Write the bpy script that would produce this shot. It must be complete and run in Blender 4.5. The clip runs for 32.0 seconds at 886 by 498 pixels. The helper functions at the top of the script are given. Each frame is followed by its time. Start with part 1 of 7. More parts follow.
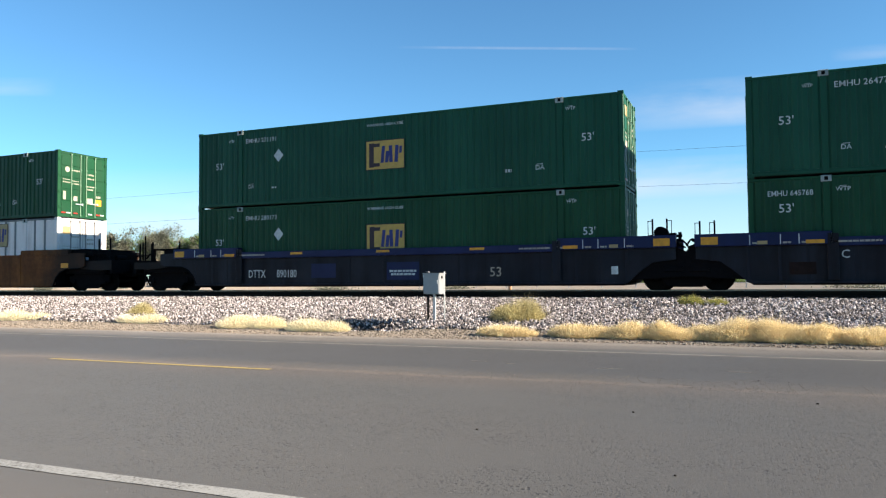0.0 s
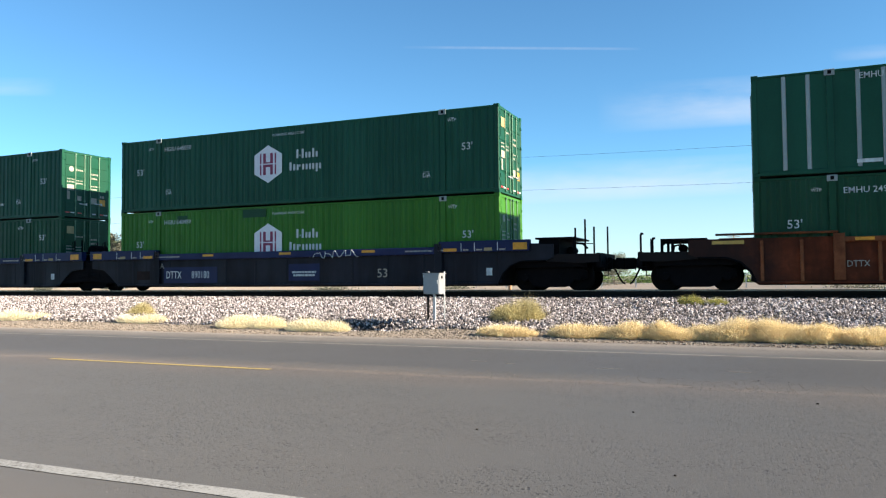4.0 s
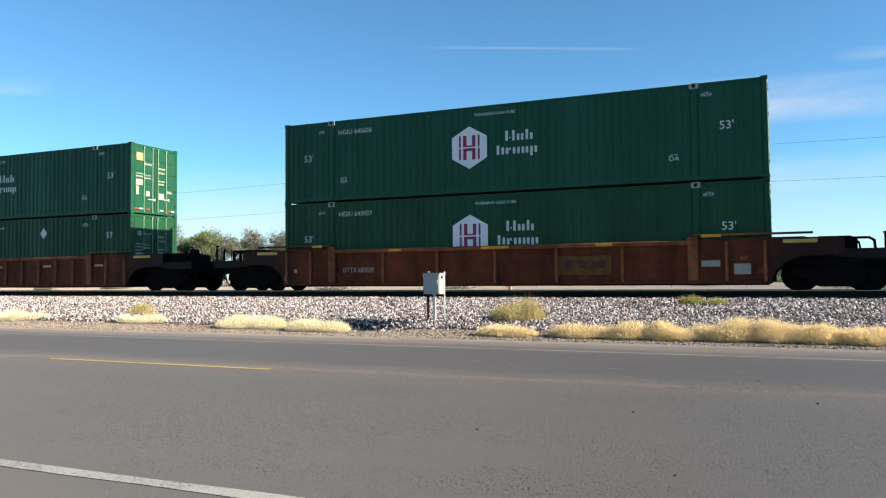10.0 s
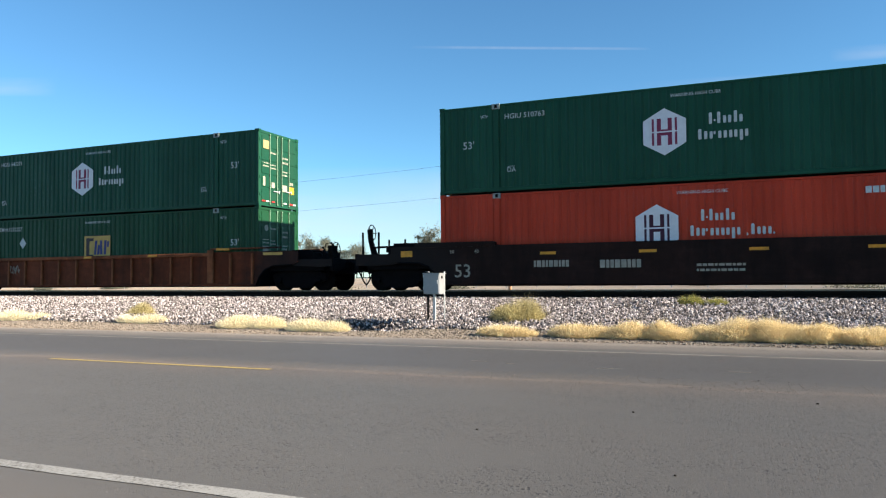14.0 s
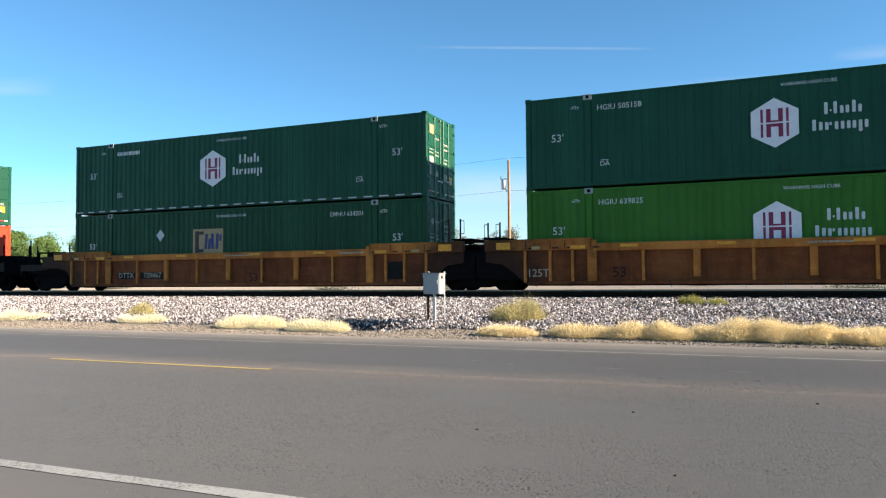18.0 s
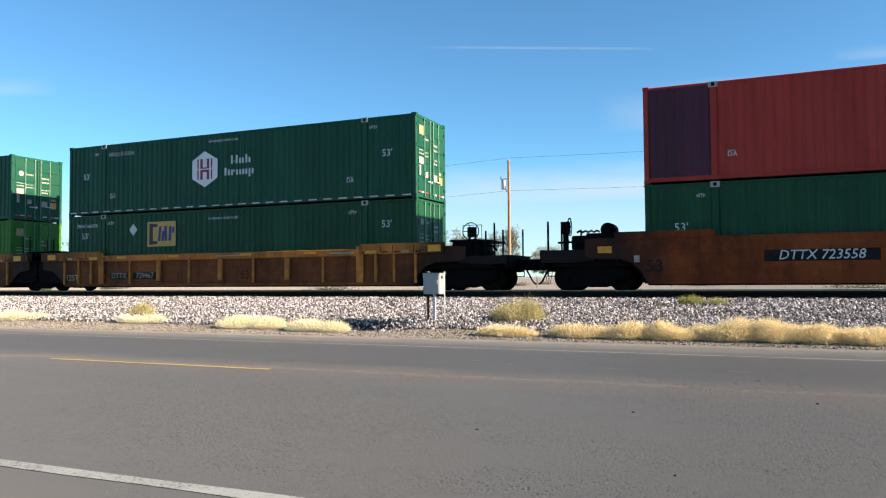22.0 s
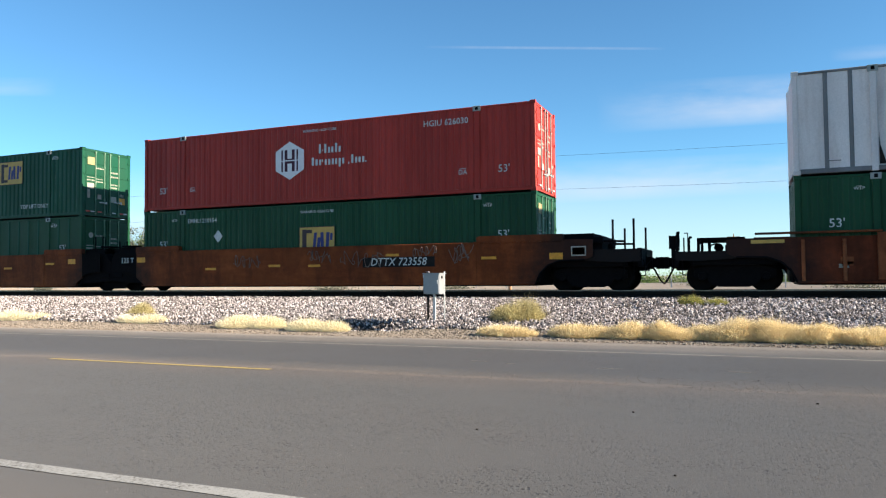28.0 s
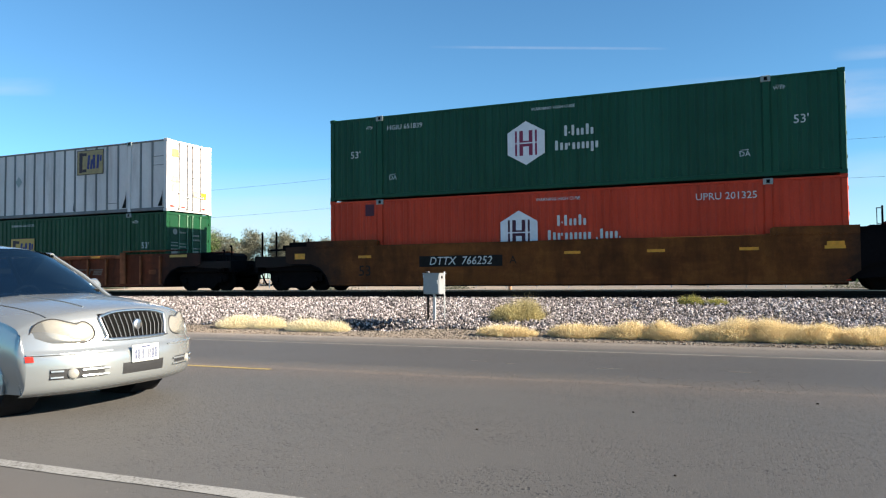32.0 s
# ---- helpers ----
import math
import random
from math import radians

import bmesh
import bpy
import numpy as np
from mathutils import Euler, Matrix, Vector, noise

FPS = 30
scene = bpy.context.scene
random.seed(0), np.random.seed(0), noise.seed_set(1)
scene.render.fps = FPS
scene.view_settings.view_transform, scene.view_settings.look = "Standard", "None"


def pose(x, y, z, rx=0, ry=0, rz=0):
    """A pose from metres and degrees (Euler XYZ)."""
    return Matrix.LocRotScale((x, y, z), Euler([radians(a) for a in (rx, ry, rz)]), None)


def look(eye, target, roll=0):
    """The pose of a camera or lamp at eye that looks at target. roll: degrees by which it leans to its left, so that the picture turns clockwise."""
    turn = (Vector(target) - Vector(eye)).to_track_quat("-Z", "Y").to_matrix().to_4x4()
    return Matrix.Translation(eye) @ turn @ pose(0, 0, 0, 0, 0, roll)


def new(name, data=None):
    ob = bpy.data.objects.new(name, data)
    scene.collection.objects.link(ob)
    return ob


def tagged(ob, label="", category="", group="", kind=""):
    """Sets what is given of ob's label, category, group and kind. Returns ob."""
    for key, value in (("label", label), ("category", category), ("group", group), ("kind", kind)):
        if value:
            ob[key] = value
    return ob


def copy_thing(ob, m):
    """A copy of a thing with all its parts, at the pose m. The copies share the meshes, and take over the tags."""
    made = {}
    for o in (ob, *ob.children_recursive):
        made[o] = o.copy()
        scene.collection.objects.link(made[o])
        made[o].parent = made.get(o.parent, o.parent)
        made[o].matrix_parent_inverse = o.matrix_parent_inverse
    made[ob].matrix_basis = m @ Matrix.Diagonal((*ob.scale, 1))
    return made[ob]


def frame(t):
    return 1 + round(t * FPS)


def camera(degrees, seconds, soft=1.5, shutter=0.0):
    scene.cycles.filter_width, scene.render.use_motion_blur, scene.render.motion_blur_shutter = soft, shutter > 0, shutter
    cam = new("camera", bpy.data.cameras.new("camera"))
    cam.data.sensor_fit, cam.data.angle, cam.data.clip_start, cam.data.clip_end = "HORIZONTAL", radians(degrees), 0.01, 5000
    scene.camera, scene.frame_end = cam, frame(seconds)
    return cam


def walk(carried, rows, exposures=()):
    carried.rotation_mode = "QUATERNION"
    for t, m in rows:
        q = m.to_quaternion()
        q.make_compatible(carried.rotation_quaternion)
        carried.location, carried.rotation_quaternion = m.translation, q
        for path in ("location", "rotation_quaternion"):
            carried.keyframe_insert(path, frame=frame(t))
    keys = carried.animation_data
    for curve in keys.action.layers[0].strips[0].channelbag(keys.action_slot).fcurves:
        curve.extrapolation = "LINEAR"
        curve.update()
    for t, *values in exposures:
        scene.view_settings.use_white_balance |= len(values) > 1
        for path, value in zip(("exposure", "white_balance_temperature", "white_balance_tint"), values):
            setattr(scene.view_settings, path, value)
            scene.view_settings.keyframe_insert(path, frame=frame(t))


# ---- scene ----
EXPO = 1.85
GAIN = ((0, 0.0), (3, 0.10), (5, -0.02), (6, -0.07), (7, -0.09), (9, -0.10), (10, -0.04), (11, -0.14), (12, 0.04), (13, -0.13), (14, -0.08), (17, 0.02), (20, 0.08), (22, -0.02), (24, -0.06), (25, 0.04), (28, -0.03), (30, -0.05), (31, -0.18), (32, -0.06))
SKY_STRENGTH, SUN_STRENGTH, CLOUD_GLOW = 0.0521, 4.95, 0.277
EYE = Vector((0.0, 0.0, 1.15))
AIM = Vector((-0.38389, 0.92255, 0.03902))
cam = camera(62.733, 32.0, 1.2)
walk(cam, [(0.0, look(EYE, EYE + AIM, -0.487)), (32.0, look(EYE, EYE + AIM, -0.487))], exposures=[(t, EXPO + e) for t, e in GAIN])

# ---- light: low sun almost along the track, slightly behind the train ----
SUN = Vector((1.0, 0.035, 0.456)).normalized()
world = bpy.data.worlds.new("sky")
world.use_nodes = True
scene.world = world
wn = world.node_tree.nodes
sky = wn.new("ShaderNodeTexSky")
sky.sky_type = "NISHITA"
sky.sun_disc = False
sky.sun_elevation = math.asin(SUN.z)
sky.sun_rotation = math.atan2(SUN.x, SUN.y)
sky.altitude = 1500
sky.air_density = 1.0
sky.dust_density = 0.0
sky.ozone_density = 2.0
wn["Background"].inputs["Strength"].default_value = SKY_STRENGTH
tint = wn.new("ShaderNodeMix")
tint.data_type, tint.blend_type = "RGBA", "MULTIPLY"
tint.inputs[0].default_value = 1.0
tint.inputs[7].default_value = (0.59, 0.96, 1.09, 1)
world.node_tree.links.new(sky.outputs[0], tint.inputs[6])
world.node_tree.links.new(tint.outputs[2], wn["Background"].inputs["Color"])
sun = new("sun", bpy.data.lights.new("sun", "SUN"))
sun.data.energy = SUN_STRENGTH
sun.data.angle = radians(0.53)
sun.data.color = (1.0, 0.88, 0.70)
sun.matrix_world = look(SUN * 50, (0, 0, 0))


# ---- materials ----
def ramp(nt, src, a, b, ca=(0, 0, 0, 1), cb=(1, 1, 1, 1)):
    n = nt.nodes.new("ShaderNodeValToRGB")
    n.color_ramp.elements[0].position, n.color_ramp.elements[1].position = a, b
    n.color_ramp.elements[0].color, n.color_ramp.elements[1].color = ca, cb
    nt.links.new(src, n.inputs[0])
    return n.outputs[0]


def noise_out(nt, vec, scale, detail=4.0, rough=0.55, stretch=None):
    if stretch:
        m = nt.nodes.new("ShaderNodeMapping")
        m.inputs["Scale"].default_value = stretch
        nt.links.new(vec, m.inputs[0])
        vec = m.outputs[0]
    n = nt.nodes.new("ShaderNodeTexNoise")
    n.inputs["Scale"].default_value = scale
    n.inputs["Detail"].default_value = detail
    n.inputs["Roughness"].default_value = rough
    nt.links.new(vec, n.inputs["Vector"])
    return n.outputs[0]


def mixc(nt, fac, a, b, mode="MIX"):
    n = nt.nodes.new("ShaderNodeMix")
    n.data_type, n.blend_type = "RGBA", mode
    for sock, val in ((n.inputs[0], fac), (n.inputs[6], a), (n.inputs[7], b)):
        if isinstance(val, (int, float)):
            sock.default_value = val
        elif isinstance(val, tuple):
            sock.default_value = (*val[:3], 1)
        else:
            nt.links.new(val, sock)
    return n.outputs[2]


def mathn(nt, op, a, b=0.0):
    n = nt.nodes.new("ShaderNodeMath")
    n.operation = op
    for sock, val in ((n.inputs[0], a), (n.inputs[1], b)):
        if isinstance(val, (int, float)):
            sock.default_value = val
        else:
            nt.links.new(val, sock)
    return n.outputs[0]


def base_mat(name, rough=0.6, metal=0.0):
    m = bpy.data.materials.new(name)
    m.use_nodes = True
    nt = m.node_tree
    b = nt.nodes["Principled BSDF"]
    b.inputs["Roughness"].default_value, b.inputs["Metallic"].default_value = rough, metal
    return m, nt, b


def bump_in(nt, b, height, strength, dist):
    n = nt.nodes.new("ShaderNodeBump")
    n.inputs["Strength"].default_value, n.inputs["Distance"].default_value = strength, dist
    nt.links.new(height, n.inputs["Height"])
    nt.links.new(n.outputs[0], b.inputs["Normal"])


def coords(nt, which="Object"):
    return nt.nodes.new("ShaderNodeTexCoord").outputs[which]


def paint(name, col, rough=0.5, dirt=(0.045, 0.035, 0.028), amount=0.5, fade=0.15, low=0.45, high=0.75):
    """Painted steel with streaks of grime running down, blotches of fading and a fine grain."""
    m, nt, b = base_mat(name, rough)
    b.inputs["Specular IOR Level"].default_value = 0.22
    c = coords(nt)
    streak = ramp(nt, noise_out(nt, c, 1.6, 6, 0.65, (1.0, 1.0, 0.12)), low, high)
    blotch = ramp(nt, noise_out(nt, c, 0.7, 5, 0.6), 0.35, 0.75)
    grain = noise_out(nt, c, 28, 3, 0.6)
    rnd = nt.nodes.new("ShaderNodeObjectInfo").outputs["Random"]
    pale = tuple(min(1.0, x * 1.25 + 0.012) for x in col)
    dark = tuple(x * 0.82 for x in col)
    c0 = mixc(nt, rnd, dark, col)
    c1 = mixc(nt, mathn(nt, "MULTIPLY", blotch, fade * 2), c0, pale)
    sheet = ramp(nt, noise_out(nt, c, 0.55, 3, 0.5, (1.0, 0.2, 0.04)), 0.32, 0.68, (0.70, 0.70, 0.70, 1), (1.22, 1.22, 1.22, 1))
    c1 = mixc(nt, 0.45, c1, sheet, "MULTIPLY")
    c2 = mixc(nt, mathn(nt, "MULTIPLY", streak, amount), c1, dirt)
    c3 = mixc(nt, 0.18, c2, ramp(nt, grain, 0.3, 0.7, (0.55, 0.55, 0.55, 1), (1.4, 1.4, 1.4, 1)), "MULTIPLY")
    nt.links.new(c3, b.inputs["Base Color"])
    rr = mathn(nt, "ADD", mathn(nt, "MULTIPLY", streak, 0.25), rough - 0.05)
    nt.links.new(rr, b.inputs["Roughness"])
    bump_in(nt, b, mathn(nt, "ADD", mathn(nt, "MULTIPLY", blotch, 0.6), mathn(nt, "MULTIPLY", grain, 0.2)), 0.25, 0.012)
    return m


def rusty(name, col, rust, rough=0.65, grime=(0.010, 0.008, 0.008), amount=0.6):
    """Old car paint: rust-red streaks and scabs, pale dust, and black brake dust thickest near the wheels."""
    m, nt, b = base_mat(name, rough)
    b.inputs["Specular IOR Level"].default_value = 0.12
    c = coords(nt)
    sep = nt.nodes.new("ShaderNodeSeparateXYZ")
    nt.links.new(c, sep.inputs[0])
    rnd = nt.nodes.new("ShaderNodeObjectInfo").outputs["Random"]
    v = c
    scab = ramp(nt, noise_out(nt, v, 0.9, 6, 0.7), 0.42, 0.66)
    streak = ramp(nt, noise_out(nt, v, 2.6, 6, 0.7, (1.0, 1.0, 0.15)), 0.45, 0.75)
    smear = ramp(nt, noise_out(nt, v, 1.5, 5, 0.65, (0.25, 1.0, 1.0)), 0.48, 0.75)
    grain = noise_out(nt, v, 34, 3, 0.6)
    c0 = mixc(nt, rnd, tuple(x * 0.86 for x in col), col)
    c1 = mixc(nt, mathn(nt, "MULTIPLY", scab, 0.75), c0, rust)
    c2 = mixc(nt, mathn(nt, "MULTIPLY", smear, 0.45), c1, tuple(min(1, x * 1.9 + 0.003) for x in col))
    dust = ramp(nt, noise_out(nt, v, 3.1, 6, 0.7), 0.52, 0.74)
    c2 = mixc(nt, mathn(nt, "MULTIPLY", dust, 0.35), c2, tuple(min(1, x * 1.8 + 0.006) for x in col))
    stain = ramp(nt, noise_out(nt, v, 0.75, 5, 0.65, (1.0, 1.0, 0.5)), 0.50, 0.66)
    c2 = mixc(nt, mathn(nt, "MULTIPLY", stain, 0.55), c2, tuple(x * 0.45 for x in rust))
    c3 = mixc(nt, mathn(nt, "MULTIPLY", streak, amount), c2, tuple(x * 0.25 for x in rust))
    far = ramp(nt, mathn(nt, "ADD", mathn(nt, "MULTIPLY", mathn(nt, "ABSOLUTE", sep.outputs[0]), 0.1), mathn(nt, "MULTIPLY", noise_out(nt, v, 1.1, 5, 0.7), 0.3)), 0.86, 1.06)
    c4 = mixc(nt, mathn(nt, "MULTIPLY", far, 0.8), c3, grime)
    c5 = mixc(nt, 0.25, c4, ramp(nt, grain, 0.3, 0.7, (0.5, 0.5, 0.5, 1), (1.4, 1.4, 1.4, 1)), "MULTIPLY")
    nt.links.new(c5, b.inputs["Base Color"])
    bump_in(nt, b, mathn(nt, "ADD", scab, mathn(nt, "MULTIPLY", grain, 0.4)), 0.3, 0.01)
    return m


def plain(name, col, rough=0.6, metal=0.0, grain=0.25, scale=20.0, gloss=0.5):
    m, nt, b = base_mat(name, rough, metal)
    b.inputs["Specular IOR Level"].default_value = gloss
    c = coords(nt)
    g = ramp(nt, noise_out(nt, c, scale, 5, 0.6), 0.25, 0.75)
    g2 = ramp(nt, noise_out(nt, c, scale * 0.13, 4, 0.6), 0.3, 0.7)
    lo, hi = tuple(x * (1 - grain) for x in col), tuple(min(1, x * (1 + grain)) for x in col)
    col1 = mixc(nt, g, lo, hi)
    nt.links.new(mixc(nt, mathn(nt, "MULTIPLY", g2, grain), col1, lo), b.inputs["Base Color"])
    return m


# One green twice, light in the colour: darker for lower boxes, bluer above.
GREEN = paint("container_green_shaded", (0.0024, 0.049, 0.017), 0.5, (0.006, 0.022, 0.012), amount=0.3)
GREEN_B = paint("container_green_skylit", (0.0027, 0.058, 0.029), 0.5, (0.006, 0.024, 0.016), amount=0.25)
LIME = paint("container_lime", (0.033, 0.138, 0.009), 0.5, (0.012, 0.05, 0.006), amount=0.3)
RED = paint("container_red", (0.33, 0.027, 0.018), 0.5, (0.10, 0.012, 0.008), amount=0.35)
RED_O = paint("container_orange_red", (0.50, 0.040, 0.012), 0.5, (0.12, 0.016, 0.008), amount=0.25)
MAROON = paint("repainted_maroon", (0.06, 0.012, 0.028), 0.55, amount=0.3)
WHITE = paint("container_white", (0.65, 0.60, 0.585), 0.5, (0.20, 0.115, 0.075), amount=0.55, low=0.5, high=0.78)
POST_PALE = paint("post_pale_grey", (0.30, 0.33, 0.32), 0.5, amount=0.35)
POST_DARK = paint("post_dirty_grey", (0.17, 0.17, 0.175), 0.55, amount=0.5)
ROOF_GREY = paint("container_underside", (0.03, 0.03, 0.03), 0.7)
BLUE = paint("car_blue", (0.0035, 0.009, 0.058), 0.5, (0.008, 0.009, 0.02), amount=0.4)
NAVY = paint("car_dark_navy", (0.0038, 0.0042, 0.011), 0.6, (0.008, 0.005, 0.004), amount=0.6, fade=0.4, low=0.4, high=0.65)
BROWN = rusty("car_brown", (0.125, 0.028, 0.0095), (0.070, 0.015, 0.005))
BROWN_PALE = rusty("car_brown_dusty", (0.23, 0.076, 0.030), (0.125, 0.029, 0.009), amount=0.4)
DARKBROWN = rusty("car_dark_brown", (0.020, 0.008, 0.006), (0.012, 0.0045, 0.003))
TAN = rusty("car_yellow_tan", (0.165, 0.052, 0.016), (0.125, 0.030, 0.010))
TAN_PALE = rusty("car_yellow_faded", (0.44, 0.165, 0.034), (0.25, 0.068, 0.016), amount=0.35)
ORANGE = rusty("car_orange_brown", (0.185, 0.043, 0.010), (0.105, 0.022, 0.006), amount=0.45)
OCHRE = rusty("car_ochre", (0.145, 0.048, 0.010), (0.075, 0.021, 0.006), amount=0.45)
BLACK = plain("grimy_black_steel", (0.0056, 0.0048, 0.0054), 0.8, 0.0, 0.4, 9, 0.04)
DARKPANEL = plain("black_panel", (0.012, 0.0105, 0.010), 0.7, 0, 0.4, 9, 0.12)
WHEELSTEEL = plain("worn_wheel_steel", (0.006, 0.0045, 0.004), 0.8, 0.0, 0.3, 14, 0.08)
GALV = plain("galvanised_steel", (0.42, 0.43, 0.44), 0.45, 0.35, 0.12, 12)
LETTER = plain("white_lettering", (0.50, 0.52, 0.51), 0.6, 0, 0.35, 9)
DOOR_BAR = plain("painted_locking_bar", (0.10, 0.19, 0.12), 0.5, 0.1, 0.3, 12)
LETTER_OLD = plain("worn_lettering", (0.30, 0.27, 0.22), 0.7, 0, 0.35, 7)
WORN_SQUARE = plain("worn_yellow_square", (0.15, 0.062, 0.016), 0.75, 0, 0.5, 5, 0.15)
CHALK = plain("faded_spray_paint", (0.17, 0.125, 0.105), 0.8, 0, 0.4, 7, 0.1)
LETTER_DARK = plain("dark_lettering", (0.020, 0.013, 0.011), 0.7, 0, 0.3, 9, 0.15)
GOLD = plain("gold_panel", (0.45, 0.275, 0.055), 0.55, 0, 0.2, 6)
GOLD_OLD = plain("faded_gold_panel", (0.31, 0.225, 0.10), 0.6, 0, 0.3, 6)
PURPLE = plain("purple_shape", (0.022, 0.005, 0.012), 0.6)
ROYAL = plain("blue_shape", (0.012, 0.018, 0.13), 0.6)
CRIMSON = plain("crimson_shape", (0.20, 0.010, 0.05), 0.6)
LOGO_WHITE = plain("white_panel", (0.66, 0.64, 0.66), 0.6, 0, 0.1, 5)
YELLOW = plain("yellow_reflector", (0.62, 0.26, 0.007), 0.5, 0, 0.35, 7)
STICKER_RED = plain("red_lens", (0.45, 0.02, 0.01), 0.3)


# ---- mesh helpers ----
class Geo:
    def __init__(self):
        self.v, self.f = [], []

    def add(self, verts, faces):
        o = len(self.v)
        self.v.extend(verts)
        self.f.extend(tuple(i + o for i in q) for q in faces)
        return self

    def box(self, x0, x1, y0, y1, z0, z1, c=0.0):
        if c <= 0:
            v = [(x, y, z) for x in (x0, x1) for y in (y0, y1) for z in (z0, z1)]
            return self.add(v, [(0, 1, 3, 2), (4, 6, 7, 5), (0, 4, 5, 1), (2, 3, 7, 6), (0, 2, 6, 4), (1, 5, 7, 3)])
        # long edges chamfered along the longest side
        d = (x1 - x0, y1 - y0, z1 - z0)
        a = d.index(max(d))
        lo, hi = (x0, y0, z0), (x1, y1, z1)
        b, e = [i for i in range(3) if i != a]
        c = min(c, 0.4 * d[b], 0.4 * d[e])
        ring = [(lo[b] + c, lo[e]), (hi[b] - c, lo[e]), (hi[b], lo[e] + c), (hi[b], hi[e] - c), (hi[b] - c, hi[e]), (lo[b] + c, hi[e]), (lo[b], hi[e] - c), (lo[b], lo[e] + c)]
        v = []
        for q in (lo[a], hi[a]):
            for p in ring:
                w = [0, 0, 0]
                w[a], w[b], w[e] = q, p[0], p[1]
                v.append(tuple(w))
        f = [(i, (i + 1) % 8, (i + 1) % 8 + 8, i + 8) for i in range(8)]
        return self.add(v, f + [tuple(range(7, -1, -1)), tuple(range(8, 16))])

    def prism(self, poly, a, b, axis="y"):
        """A polygon (of x, z for axis y; of y, z for axis x; of x, y for axis z) drawn out from a to b."""
        put = {"y": lambda p, q: (p[0], q, p[1]), "x": lambda p, q: (q, p[0], p[1]), "z": lambda p, q: (p[0], p[1], q)}[axis]
        n = len(poly)
        v = [put(p, a) for p in poly] + [put(p, b) for p in poly]
        return self.add(v, [(i, (i + 1) % n, (i + 1) % n + n, i + n) for i in range(n)] + [tuple(range(n - 1, -1, -1)), tuple(range(n, 2 * n))])

    def tube(self, p, q, r, n=8, r2=None):
        p, q = Vector(p), Vector(q)
        d = (q - p).normalized()
        s = d.orthogonal().normalized()
        t = d.cross(s)
        r2 = r if r2 is None else r2
        v = [tuple(o + (s * math.cos(2 * math.pi * i / n) + t * math.sin(2 * math.pi * i / n)) * k) for o, k in ((p, r), (q, r2)) for i in range(n)]
        return self.add(v, [(i, (i + 1) % n, (i + 1) % n + n, i + n) for i in range(n)] + [tuple(range(n - 1, -1, -1)), tuple(range(n, 2 * n))])

    def path(self, pts, r, n=6):
        """One bent pipe through the points, mitred at its bends."""
        P = [Vector(p) for p in pts]
        ways = [(b - a).normalized() for a, b in zip(P, P[1:])]
        s = ways[0].orthogonal().normalized()
        v = []
        for i, p in enumerate(P):
            a, b = ways[max(0, i - 1)], ways[min(i, len(ways) - 1)]
            d = a + b
            d = d.normalized() if d.length > 0.2 else b
            s = (s - d * s.dot(d)).normalized() if (s - d * s.dot(d)).length > 1e-3 else d.orthogonal().normalized()
            t = d.cross(s)
            across = a.cross(b)
            wide = 1 / max(0.5, math.cos(a.angle(b) / 2)) if across.length > 1e-4 else 1.0
            inner = (a - b).normalized() if across.length > 1e-4 else None
            for k in range(n):
                o = (s * math.cos(2 * math.pi * k / n) + t * math.sin(2 * math.pi * k / n)) * r
                if inner is not None:
                    o += inner * o.dot(inner) * (wide - 1)
                v.append(tuple(p + o))
        m = len(P)
        return self.add(v, [(j * n + k, j * n + (k + 1) % n, (j + 1) * n + (k + 1) % n, (j + 1) * n + k) for j in range(m - 1) for k in range(n)] + [tuple(range(n - 1, -1, -1)), tuple(range((m - 1) * n, m * n))])

    def lathe(self, prof, c=(0, 0, 0), axis="y", n=24):
        """A profile of (distance along the axis, radius) turned round the axis."""
        v = []
        for h, r in prof:
            for i in range(n):
                a = 2 * math.pi * i / n
                p, q = r * math.cos(a), r * math.sin(a)
                w = {"y": (p, h, q), "x": (h, p, q), "z": (p, q, h)}[axis]
                v.append((w[0] + c[0], w[1] + c[1], w[2] + c[2]))
        m = len(prof)
        f = [(j * n + i, j * n + (i + 1) % n, (j + 1) * n + (i + 1) % n, (j + 1) * n + i) for j in range(m - 1) for i in range(n)]
        return self.add(v, f + [tuple(range(n)), tuple(range((m - 1) * n + n - 1, (m - 1) * n - 1, -1))])

    def mesh(self, name, smooth=False):
        me = bpy.data.meshes.new(name)
        me.from_pydata(self.v, [], self.f)
        bm = bmesh.new()
        bm.from_mesh(me)
        bmesh.ops.recalc_face_normals(bm, faces=bm.faces)
        bm.to_mesh(me)
        bm.free()
        if smooth:
            me.polygons.foreach_set("use_smooth", [True] * len(me.polygons))
        me.materials.append(None)
        me.update()
        return me


def part(name, geo, material, parent, label="", at=None, smooth=False):
    """One mesh object under a thing or a part; geo may be a Geo or a mesh that is shared."""
    me = geo.mesh(name, smooth) if isinstance(geo, Geo) else geo
    ob = new(name, me)
    ob.material_slots[0].link = "OBJECT"
    ob.material_slots[0].material = material
    if parent is not None:
        ob.parent = parent
    if at is not None:
        ob.matrix_basis = at if isinstance(at, Matrix) else Matrix.Translation(at)
    if label:
        ob["label"] = label
    return ob


def B(*a, c=0.0):
    return Geo().box(*a, c=c)


MESH = {}


def shared(key, make, smooth=False):
    if key not in MESH:
        MESH[key] = make().mesh(key, smooth)
    return MESH[key]


